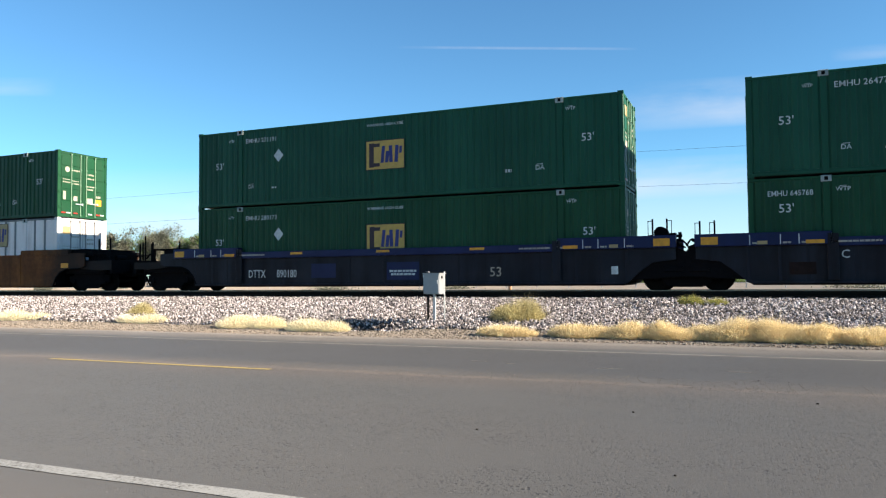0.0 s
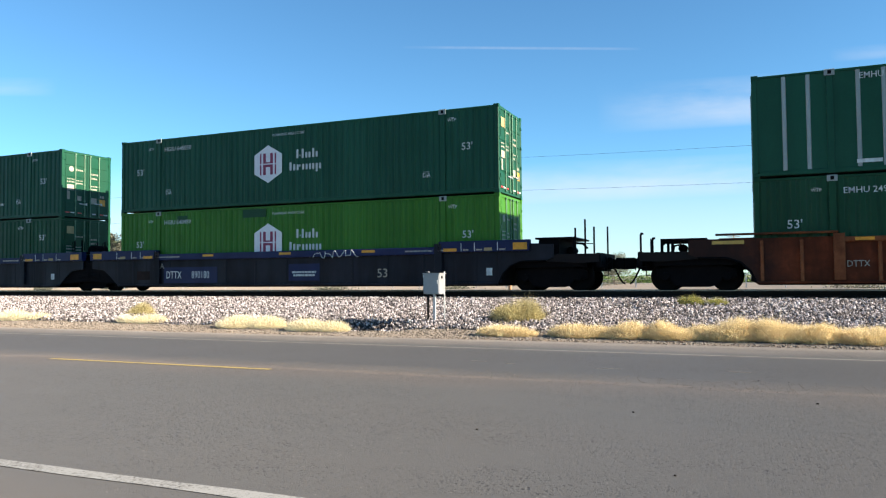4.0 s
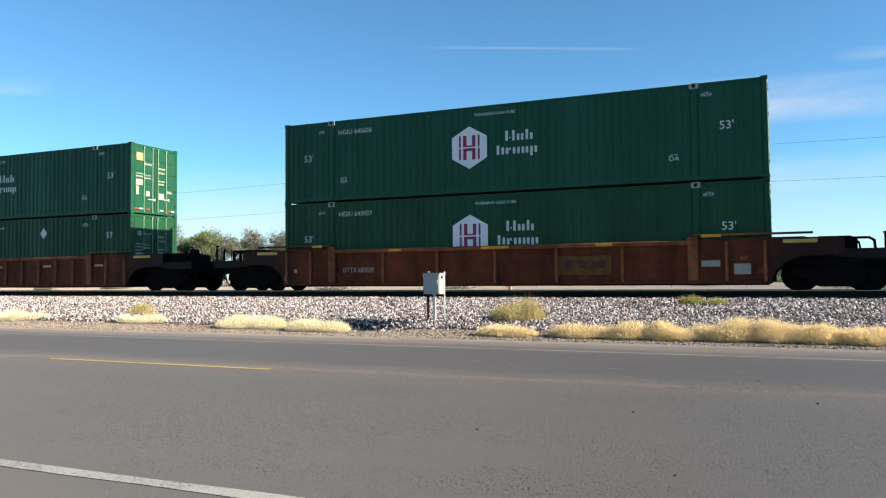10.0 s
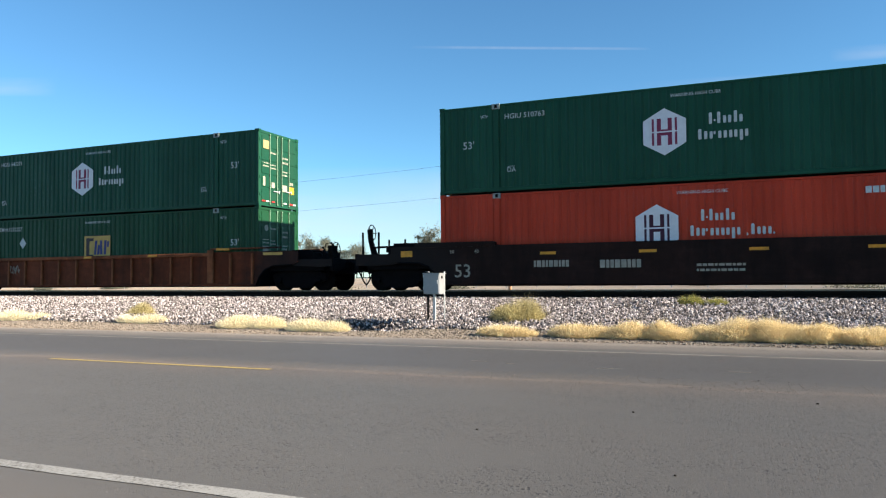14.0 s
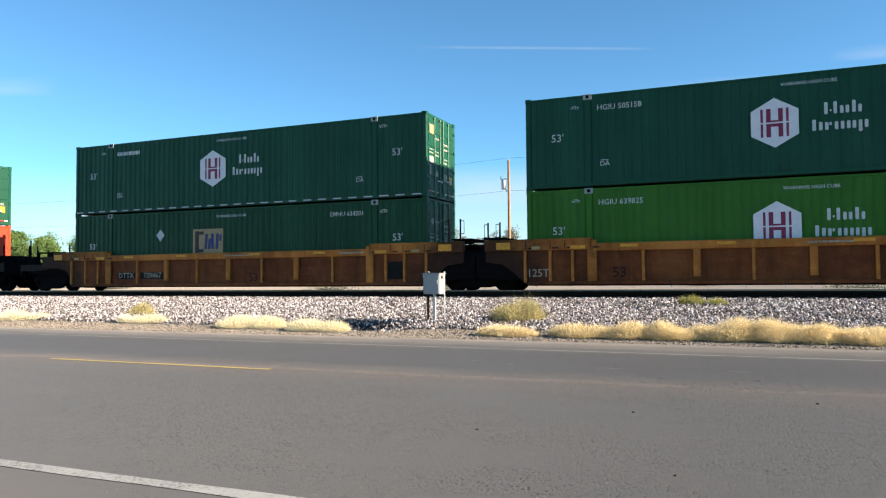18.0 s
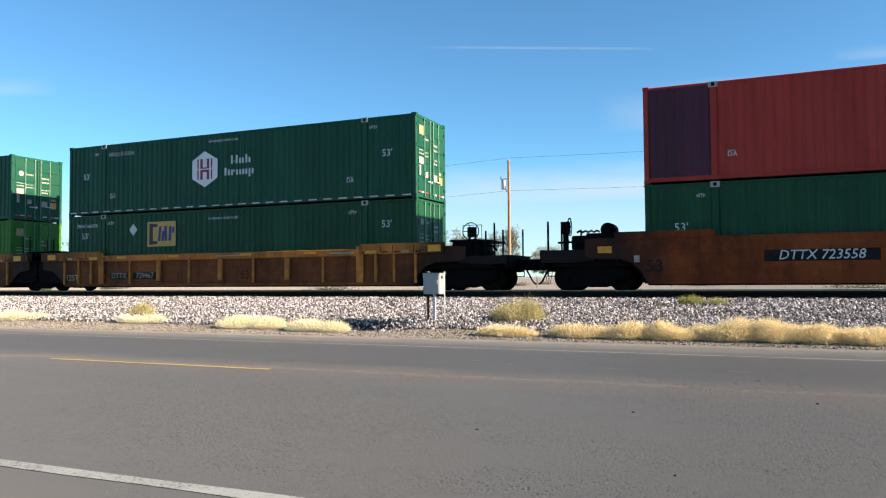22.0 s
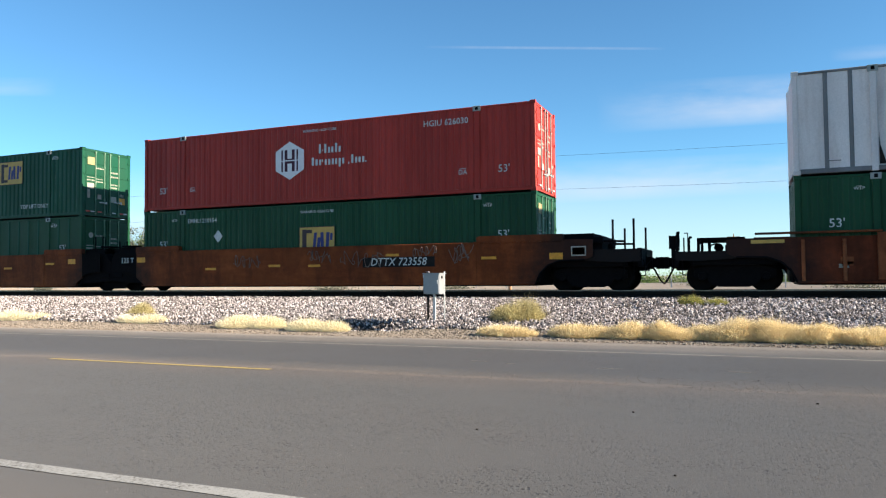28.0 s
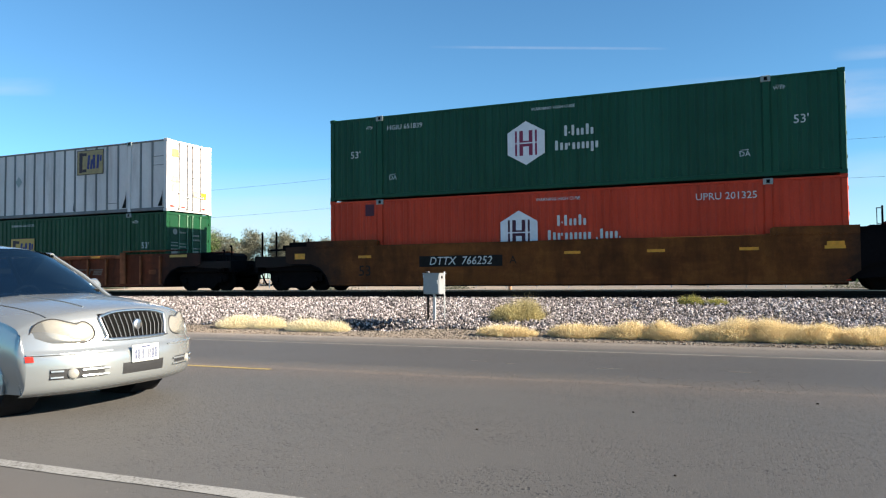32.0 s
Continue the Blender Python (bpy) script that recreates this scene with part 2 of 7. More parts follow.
def text_mesh(s, size, slant=0.0):
    key = ("text", s, size, slant)
    if key not in MESH:
        cu = bpy.data.curves.new("stencil", "FONT")
        cu.body, cu.size, cu.align_x, cu.align_y = s, size / 0.7, "CENTER", "CENTER"
        cu.resolution_u = 2
        cu.offset, cu.shear = size * 0.008, slant
        tmp = bpy.data.objects.new("stencil", cu)
        me = bpy.data.meshes.new_from_object(tmp)
        me.name = "stencil"
        me.materials.clear()
        me.materials.append(None)
        bpy.data.objects.remove(tmp)
        MESH[key] = me
    return MESH[key]


def stencil(s, x, y, z, size, material, parent, squeeze=1.0, face="front", slant=0.0):
    m = Matrix.Translation((x, y, z)) @ (pose(0, 0, 0, 90) if face == "front" else pose(0, 0, 0, 90, 0, 90))
    if squeeze != 1.0:
        m = m @ Matrix.Diagonal((squeeze, 1, 1, 1))
    ob = part("stencil", text_mesh(s, size, slant), material, parent)
    ob.matrix_basis = m
    return ob


# ---- how far the train has come at each time ----
def gone(t):
    v = ((0, 10.880), (4, 10.636), (8, 10.407), (12, 10.207), (16, 10.035), (20, 9.919), (24, 9.778), (28, 9.712), (32, 9.518))
    s = 0.0
    for (t0, v0), (t1, v1) in zip(v, v[1:]):
        if t >= t1:
            s += (v0 + v1) / 2 * (t1 - t0)
        elif t > t0:
            s += (v0 + (v1 - v0) * (t - t0) / (t1 - t0) / 2) * (t - t0)
    return s


TRAIN_Y, RAIL_Z = 23.493, 0.70
RIDERS = []  # (thing, x at the start, z)


# ---- ground, road and track ----
def asphalt():
    m, nt, b = base_mat("asphalt", 0.68)
    b.inputs["Diffuse Roughness"].default_value = 0.45
    c = coords(nt)
    sep = nt.nodes.new("ShaderNodeSeparateXYZ")
    nt.links.new(c, sep.inputs[0])
    wob = mathn(nt, "MULTIPLY", mathn(nt, "SUBTRACT", noise_out(nt, c, 0.8, 4, 0.6), 0.5), 0.7)
    yy = mathn(nt, "ADD", sep.outputs[1], wob)

    def band(mid, half, soft):
        d = mathn(nt, "ABSOLUTE", mathn(nt, "SUBTRACT", yy, mid))
        return ramp(nt, mathn(nt, "DIVIDE", mathn(nt, "SUBTRACT", half + soft, d), soft), 0.0, 1.0)

    fine = noise_out(nt, c, 140, 3, 0.7)
    mid = noise_out(nt, c, 7, 5, 0.65)
    patch = ramp(nt, noise_out(nt, c, 0.35, 5, 0.6, (0.3, 1.0, 1.0)), 0.3, 0.7)
    a = mixc(nt, ramp(nt, fine, 0.3, 0.7), (0.0424, 0.0410, 0.0400), (0.0864, 0.0843, 0.0818))
    a = mixc(nt, mathn(nt, "MULTIPLY", patch, 0.55), a, (0.0800, 0.0714, 0.0655))
    a = mixc(nt, mathn(nt, "MULTIPLY", ramp(nt, mid, 0.35, 0.75), 0.3), a, (0.0488, 0.0452, 0.0451))
    # darker strip worn by tyres in the far lane, brown dust along the old seam and at the edge
    a = mixc(nt, mathn(nt, "MULTIPLY", band(9.7, 1.0, 0.5), 0.6), a, (0.0420, 0.0410, 0.0439))
    a = mixc(nt, mathn(nt, "MULTIPLY", band(7.75, 0.1, 0.7), 0.4), a, (0.0967, 0.0756, 0.0643))
    a = mixc(nt, mathn(nt, "MULTIPLY", mathn(nt, "MULTIPLY", band(7.93, 0.03, 0.12), ramp(nt, mid, 0.3, 0.6)), 0.45), a, (0.1599, 0.1274, 0.1044))
    a = mixc(nt, mathn(nt, "MULTIPLY", band(12.1, 0.25, 0.5), 0.6), a, (0.150, 0.130, 0.115))
    a = mixc(nt, mathn(nt, "MULTIPLY", band(12.5, 0.12, 0.25), 0.8), a, (0.1935, 0.1643, 0.1420))
    a = mixc(nt, mathn(nt, "MULTIPLY", band(1.6, 0.9, 0.7), 0.3), a, (0.0967, 0.0781, 0.0668))
    # plucked stones: sparse dark pits of two sizes in patches, and a few pale chips
    where = ramp(nt, noise_out(nt, c, 0.5, 5, 0.65, (0.55, 1.0, 1.0)), 0.39, 0.54)
    pit = None
    for size, share in ((60, 0.50), (30, 0.68)):
        vor = nt.nodes.new("ShaderNodeTexVoronoi")
        vor.inputs["Scale"].default_value = size
        jit = nt.nodes.new("ShaderNodeVectorMath")
        jit.operation = "MULTIPLY_ADD"
        nz = nt.nodes.new("ShaderNodeTexNoise")
        nz.inputs["Scale"].default_value = size * 1.3
        nt.links.new(c, nz.inputs["Vector"])
        nt.links.new(nz.outputs["Color"], jit.inputs[0])
        jit.inputs[1].default_value = (0.0249, 0.0258, 0.0000)
        nt.links.new(c, jit.inputs[2])
        nt.links.new(jit.outputs[0], vor.inputs["Vector"])
        cell = nt.nodes.new("ShaderNodeSeparateColor")
        nt.links.new(vor.outputs["Color"], cell.inputs[0])
        some = ramp(nt, cell.outputs[0], share, share + 0.03)
        p1 = mathn(nt, "MULTIPLY", mathn(nt, "MULTIPLY", ramp(nt, vor.outputs["Distance"], 0.16, 0.42, (1, 1, 1, 1), (0, 0, 0, 1)), some), where)
        pit = p1 if pit is None else mathn(nt, "MAXIMUM", pit, p1)
    a = mixc(nt, mathn(nt, "MULTIPLY", pit, 0.72), a, (0.012, 0.012, 0.011))
    chip = mathn(nt, "MULTIPLY", ramp(nt, vor.outputs["Distance"], 0.10, 0.2, (1, 1, 1, 1), (0, 0, 0, 1)), ramp(nt, cell.outputs[1], 0.92, 0.95))
    a = mixc(nt, mathn(nt, "MULTIPLY", chip, 0.75), a, (0.24, 0.225, 0.205))
    nt.links.new(a, b.inputs["Base Color"])
    bump_in(nt, b, mathn(nt, "SUBTRACT", mathn(nt, "MULTIPLY", fine, 0.5), mathn(nt, "MULTIPLY", pit, 1.3)), 0.4, 0.008)
    return m


def earth():
    m, nt, b = base_mat("stony_earth", 0.95)
    b.inputs["Diffuse Roughness"].default_value = 1.0
    c = coords(nt)
    sep = nt.nodes.new("ShaderNodeSeparateXYZ")
    nt.links.new(c, sep.inputs[0])
    big = ramp(nt, noise_out(nt, c, 0.16, 6, 0.65), 0.35, 0.68)
    fine = noise_out(nt, c, 22, 5, 0.7)
    a = mixc(nt, big, (0.1978, 0.1548, 0.1204), (0.2838, 0.2322, 0.1849))
    a = mixc(nt, ramp(nt, fine, 0.35, 0.7), mixc(nt, 0.5, a, (0.0774, 0.0602, 0.0473)), a)
    # the bed of crushed stone between the shoulder and the far side of the track, the shade between stones painted dark
    bed = mathn(nt, "MULTIPLY", ramp(nt, mathn(nt, "SUBTRACT", sep.outputs[1], 13.4), 0.0, 0.9), ramp(nt, mathn(nt, "SUBTRACT", 28.0, sep.outputs[1]), 0.0, 1.0))
    vor = nt.nodes.new("ShaderNodeTexVoronoi")
    vor.inputs["Scale"].default_value = 16
    nt.links.new(c, vor.inputs["Vector"])
    rock = mixc(nt, ramp(nt, vor.outputs["Distance"], 0.1, 0.6), (0.0516, 0.0447, 0.0430), (0.018, 0.015, 0.014))
    nt.links.new(mixc(nt, mathn(nt, "MULTIPLY", bed, 0.9), a, rock), b.inputs["Base Color"])
    bump_in(nt, b, fine, 0.8, 0.03)
    return m


def stone_mat(name, dark, light, warm):
    m, nt, b = base_mat(name, 0.9)
    b.inputs["Diffuse Roughness"].default_value = 0.9
    rnd = nt.nodes.new("ShaderNodeNewGeometry").outputs["Random Per Island"]
    r = nt.nodes.new("ShaderNodeValToRGB")
    e = r.color_ramp.elements
    e[0].color, e[1].color = (*dark, 1), (*light, 1)
    mid = r.color_ramp.elements.new(0.5)
    mid.color = (*warm, 1)
    nt.links.new(rnd, r.inputs[0])
    g = noise_out(nt, coords(nt), 60, 3, 0.6)
    nt.links.new(mixc(nt, 0.35, r.outputs[0], ramp(nt, g, 0.3, 0.7, (0.5, 0.5, 0.5, 1), (1.3, 1.3, 1.3, 1)), "MULTIPLY"), b.inputs["Base Color"])
    return m


ASPHALT, EARTH = asphalt(), earth()
BALLAST = stone_mat("ballast_stone", (0.034, 0.028, 0.028), (0.68, 0.62, 0.62), (0.21, 0.180, 0.178))
GRIT = stone_mat("roadside_grit", (0.0704, 0.0546, 0.0440), (0.2992, 0.2552, 0.2112), (0.1672, 0.1364, 0.1100))

PROFILE = ((-3000, -0.3), (-60, -0.06), (-8, -0.05), (12.3, -0.04), (12.75, 0.0), (13.4, 0.05), (14.6, 0.14), (17.5, 0.295), (20.2, 0.40), (21.2, 0.415), (25.8, 0.415), (27.4, 0.30), (31, 0.16), (60, 0.10), (140, 0.1), (400, 0.0), (3000, -0.5))


def ground_z(x, y):
    for (a, za), (b, zb) in zip(PROFILE, PROFILE[1:]):
        if y <= b:
            z = za + (zb - za) * (y - a) / (b - a)
            break
    if 13.2 < y < 21.0:
        k = min(1, (y - 13.2) / 1.0, (21.0 - y) / 0.8)
        z += k * (0.07 * noise.noise((x * 0.45, y * 0.6, 3.1)) + 0.05 * noise.noise((x * 1.5, y * 1.7, 8.3)))
        # Hollow with two steps, added so that they cast a dark patch here.
        if -13 < x < -5 and 11 < y < 17:
            pit = 0.22 / (1 + math.exp((x + 6.55) / 0.07)) + 0.22 / (1 + math.exp((x + 7.4) / 0.07))
            z -= pit / (1 + math.exp(-(x + 9.0) / 0.2)) * math.exp(-((y - 14.15) / 0.42) ** 2)
    return z


def make_ground():
    xs = [-3000, -900, -300, -120, -70] + [-46 + 0.4 * i for i in range(90)] + [-10 + 0.1 * i for i in range(40)] + [-6 + 0.3 * i for i in range(74)] + [17, 25, 60, 150, 500, 3000]
    ys = [p[0] for p in PROFILE[:5]] + [13.0 + 0.16 * i for i in range(14)] + [15.3 + 0.35 * i for i in range(15)] + [20.6, 20.9, 21.2, 25.8, 27.4, 31, 45, 60, 90, 140, 400, 3000]
    g = Geo()
    g.add([(x, y, ground_z(x, y)) for x in xs for y in ys], [(i * len(ys) + j, (i + 1) * len(ys) + j, (i + 1) * len(ys) + j + 1, i * len(ys) + j + 1) for i in range(len(xs) - 1) for j in range(len(ys) - 1)])
    ob = part("ground", g, EARTH, None, smooth=True)
    tagged(ob, "dry stony earth with a gravel embankment under the track", "ground", kind="structure")


def rocks(name, label, material, count, area, size, seed, sink=0.3, heap=0.0, level=None):
    rng = np.random.default_rng(seed)
    x0, x1, y0, y1 = area
    cube = np.array([(x, y, z) for x in (-1, 1) for y in (-1, 1) for z in (-1, 1)], float)
    quads = np.array([(0, 1, 3, 2), (4, 6, 7, 5), (0, 4, 5, 1), (2, 3, 7, 6), (0, 2, 6, 4), (1, 5, 7, 3)])
    px, py = rng.uniform(x0, x1, count), rng.uniform(y0, y1, count)
    s = rng.uniform(size[0], size[1], (count, 1, 1)) * 0.5
    v = cube[None] * rng.uniform(0.30, 1.10, (count, 8, 3)) * s * rng.uniform(0.65, 1.15, (count, 1, 3))
    a, b = rng.uniform(0, 6.28, count), rng.uniform(-0.9, 0.9, count)
    ca, sa, cb, sb = np.cos(a)[:, None], np.sin(a)[:, None], np.cos(b)[:, None], np.sin(b)[:, None]
    x, y, z = v[..., 0], v[..., 1], v[..., 2]
    y, z = y * cb - z * sb, y * sb + z * cb
    x, y = x * ca - y * sa, x * sa + y * ca
    pz = np.array([ground_z(i, j) if level is None else level for i, j in zip(px, py)])
    v = np.stack([x + px[:, None], y + py[:, None], z + (pz + heap * rng.uniform(0, 1, count) ** 2)[:, None] + s[:, 0] * (0.6 - sink)], -1).reshape(-1, 3)
    f = (quads[None] + np.arange(count)[:, None, None] * 8).reshape(-1)
    me = bpy.data.meshes.new(name)
    me.vertices.add(len(v))
    me.vertices.foreach_set("co", v.ravel())
    me.loops.add(len(f))
    me.loops.foreach_set("vertex_index", f.astype(np.int32))
    me.polygons.add(count * 6)
    me.polygons.foreach_set("loop_start", np.arange(0, len(f), 4, dtype=np.int32))
    me.update(calc_edges=True)
    me.materials.append(None)
    tagged(part(name, me, material, None), label, "gravel", kind="stuff")


def make_road():
    g = Geo()
    edge = [(-900.0, 12.35), (-60, 12.35)] + [(x * 1.0, 12.42 + 0.055 * (x + 40) / 10 * (1 if x > -40 else 0) + 0.05 * noise.noise((x * 0.9, 0, 0))) for x in range(-50, 20)] + [(60.0, 12.75), (900.0, 12.75)]
    n = len(edge)
    g.add([(x, -7.0, 0.0) for x, y in edge] + [(x, y, 0.0) for x, y in edge] + [(x, y + 0.05, -0.08) for x, y in edge] + [(x, -7.05, -0.08) for x, y in edge],
          [(i, i + 1, i + 1 + n, i + n) for i in range(n - 1)] + [(i + n, i + 1 + n, i + 1 + 2 * n, i + 2 * n) for i in range(n - 1)] + [(i + 3 * n, i + 1 + 3 * n, i + 1, i) for i in range(n - 1)])
    road = part("road", g, ASPHALT, None)
    tagged(road, "worn grey asphalt road with faded markings", "road", kind="structure")

    def worn(name, col, keep):
        m, nt, b = base_mat(name, 0.75)
        c = coords(nt)
        wear = ramp(nt, mathn(nt, "ADD", mathn(nt, "MULTIPLY", noise_out(nt, c, 45, 4, 0.75), 0.6), mathn(nt, "MULTIPLY", noise_out(nt, c, 1.4, 4, 0.6), 0.4)), keep, keep + 0.12)
        nt.links.new(mixc(nt, wear, col, (0.085, 0.076, 0.069)), b.inputs["Base Color"])
        return m

    def line(name, x0, x1, y, w, mat, label):
        n = max(2, int((x1 - x0) / 0.25)) if x1 - x0 < 80 else 160
        xs = [x0 + (x1 - x0) * i / n for i in range(n + 1)]
        g = Geo()
        k = 0.004
        g.add([(x, y - w / 2 + 0.012 * noise.noise((x * 3, y, 0)), k) for x in xs] + [(x, y + w / 2 + 0.012 * noise.noise((x * 3, y, 5)), k) for x in xs], [(i, i + 1, i + n + 2, i + n + 1) for i in range(n)])
        tagged(part(name, g, mat, None), label, "road marking", kind="structure")

    line("edge_line", -60, 40, 3.21, 0.12, worn("white_road_paint", (0.2640, 0.2596, 0.2464), 0.49), "worn white edge line on the asphalt")
    line("edge_line", -60, 40, 11.1, 0.10, worn("faint_white_paint", (0.1848, 0.1760, 0.1628), 0.50), "nearly worn off white edge line")
    line("centre_line", -9.5, -5.6, 7.72, 0.10, worn("yellow_road_paint", (0.3168, 0.2376, 0.0792), 0.53), "faded yellow centre dash on asphalt")


def make_track():
    track = tagged(new("railway_track"), "rusty steel rails on dark wooden ties in ballast", "railway track", kind="structure")
    tie = shared("tie", lambda: B(-0.115, 0.115, -1.3, 1.3, -0.36, -0.185, c=0.012))
    wood = plain("weathered_tie_wood", (0.022, 0.017, 0.014), 0.9, 0, 0.4, 6, 0.2)
    prof = [(-0.036, 0.0), (0.036, 0.0), (0.036, -0.035), (0.012, -0.045), (0.012, -0.145), (0.07, -0.16), (0.07, -0.18), (-0.07, -0.18), (-0.07, -0.16), (-0.012, -0.145), (-0.012, -0.045), (-0.036, -0.035)]
    rust = plain("rail_rust", (0.012, 0.008, 0.006), 0.8, 0.0, 0.3, 8, 0.2)
    for y in (-0.755, 0.755):
        part("rail", Geo().prism([(y + a, b) for a, b in prof], -900, 900, "x"), rust, track)
        part("rail_head", B(-900, 900, y - 0.039, y + 0.039, -0.014, 0.004), plain("polished_rail", (0.30, 0.26, 0.23), 0.35, 0.9, 0.2, 9), track)
    for i in range(130):
        part("tie", tie, wood, track, at=(-62 + i * 0.61, 0.04 * noise.noise((i * 1.7, 0, 0)), 0))
    track.matrix_basis = Matrix.Translation((0, TRAIN_Y, RAIL_Z))


make_ground()
make_road()
make_track()
rocks("ballast", "loose grey and white crushed stone ballast", BALLAST, 95000, (-28, 5, 13.75, 17.6), (0.020, 0.054), 11, 0.3, 0.09)
rocks("ballast", "crushed stone ballast on the upper slope below the rails", BALLAST, 80000, (-33, 6, 17.5, 22.0), (0.026, 0.062), 14, 0.3, 0.09)
rocks("ballast", "crushed stone ballast between and behind the rails", BALLAST, 34000, (-52, 12, 21.9, 27.6), (0.030, 0.075), 12, 0.3, 0.03)
rocks("grit", "scattered pale grit along the worn seam of the road", GRIT, 1500, (-6, 3.5, 7.75, 8.6), (0.003, 0.009), 15, 0.3, 0.0, 0.001)
rocks("grit", "brown roadside grit along the asphalt edge", GRIT, 26000, (-38, 9, 12.62, 14.2), (0.012, 0.038), 13)


# ---- containers (53 ft): origin at the middle of the underside, doors towards +x ----
CL, CW, CH = 8.077, 1.295, 2.896


def corrugated(x0, x1, z0, z1, y, depth=0.030, period=0.25):
    """A wall of trapezoid waves along x, its outer crests at y; depth goes inwards (the sign of y tells which way)."""
    n = max(1, round((x1 - x0) / period))
    p = (x1 - x0) / n
    s = 1 if y > 0 else -1
    pts = [(x0, y - s * depth)]
    for i in range(n):
        a = x0 + i * p
        pts += [(a + 0.12 * p, y - s * depth), (a + 0.28 * p, y), (a + 0.72 * p, y), (a + 0.88 * p, y - s * depth)]
    pts.append((x1, y - s * depth))
    m = len(pts)
    g = Geo()
    g.add([(q[0], q[1], z0) for q in pts] + [(q[0], q[1], z1) for q in pts] + [(q[0], q[1] - s * 0.012, z1) for q in pts] + [(q[0], q[1] - s * 0.012, z0) for q in pts],
          [(i + o * m, i + 1 + o * m, i + 1 + (o + 1) % 4 * m, i + (o + 1) % 4 * m) for i in range(m - 1) for o in range(4)])
    return g


def corrugated_end(x, z0, z1):
    g = Geo()
    n = 9
    w = 2 * 1.17 / n
    pts = [(-1.17, x + 0.03)]
    for i in range(n):
        a = -1.17 + i * w
        pts += [(a + 0.15 * w, x + 0.03), (a + 0.3 * w, x), (a + 0.7 * w, x), (a + 0.85 * w, x + 0.03)]
    pts.append((1.17, x + 0.03))
    m = len(pts)
    g.add([(b, a, z0) for a, b in pts] + [(b, a, z1) for a, b in pts] + [(b + 0.012, a, z1) for a, b in pts] + [(b + 0.012, a, z0) for a, b in pts],
          [(i + o * m, i + 1 + o * m, i + 1 + (o + 1) % 4 * m, i + (o + 1) % 4 * m) for i in range(m - 1) for o in range(4)])
    return g


def casting():
    g = Geo().box(-0.089, 0.089, -0.081, 0.081, 0, 0.118, c=0.01)
    g.box(-0.045, 0.045, -0.083, -0.0811, 0.03, 0.09)
    return g


def lift_pad():
    g = Geo().box(-0.13, 0.13, -0.012, 0.03, 0.0, 0.17, c=0.006)
    return g


def door_leaf(side):
    """One door leaf, hinged at y = side * 1.2, with pressed panels and a gasket edge."""
    a, b = sorted((side * 0.012, side * 1.19))
    g = Geo().box(CL - 0.06, CL - 0.022, a, b, 0.17, 2.76)
    for i in range(5):
        z = 0.24 + i * 0.505
        g.box(CL - 0.022, CL - 0.006, a + 0.09, b - 0.09, z, z + 0.42, c=0.012)
    return g


def locking_bar():
    g = Geo().tube((0, 0, 0.10), (0, 0, 2.80), 0.019, 8)
    for z in (0.12, 0.75, 1.45, 2.15, 2.76):
        g.box(-0.025, 0.022, -0.038, 0.038, z - 0.025, z + 0.025)
    return g


def door_handle():
    return Geo().box(-0.01, 0.02, -0.02, 0.36, -0.02, 0.02, c=0.006).box(0.0, 0.035, 0.30, 0.36, -0.05, 0.05)


HEX_R = 0.70


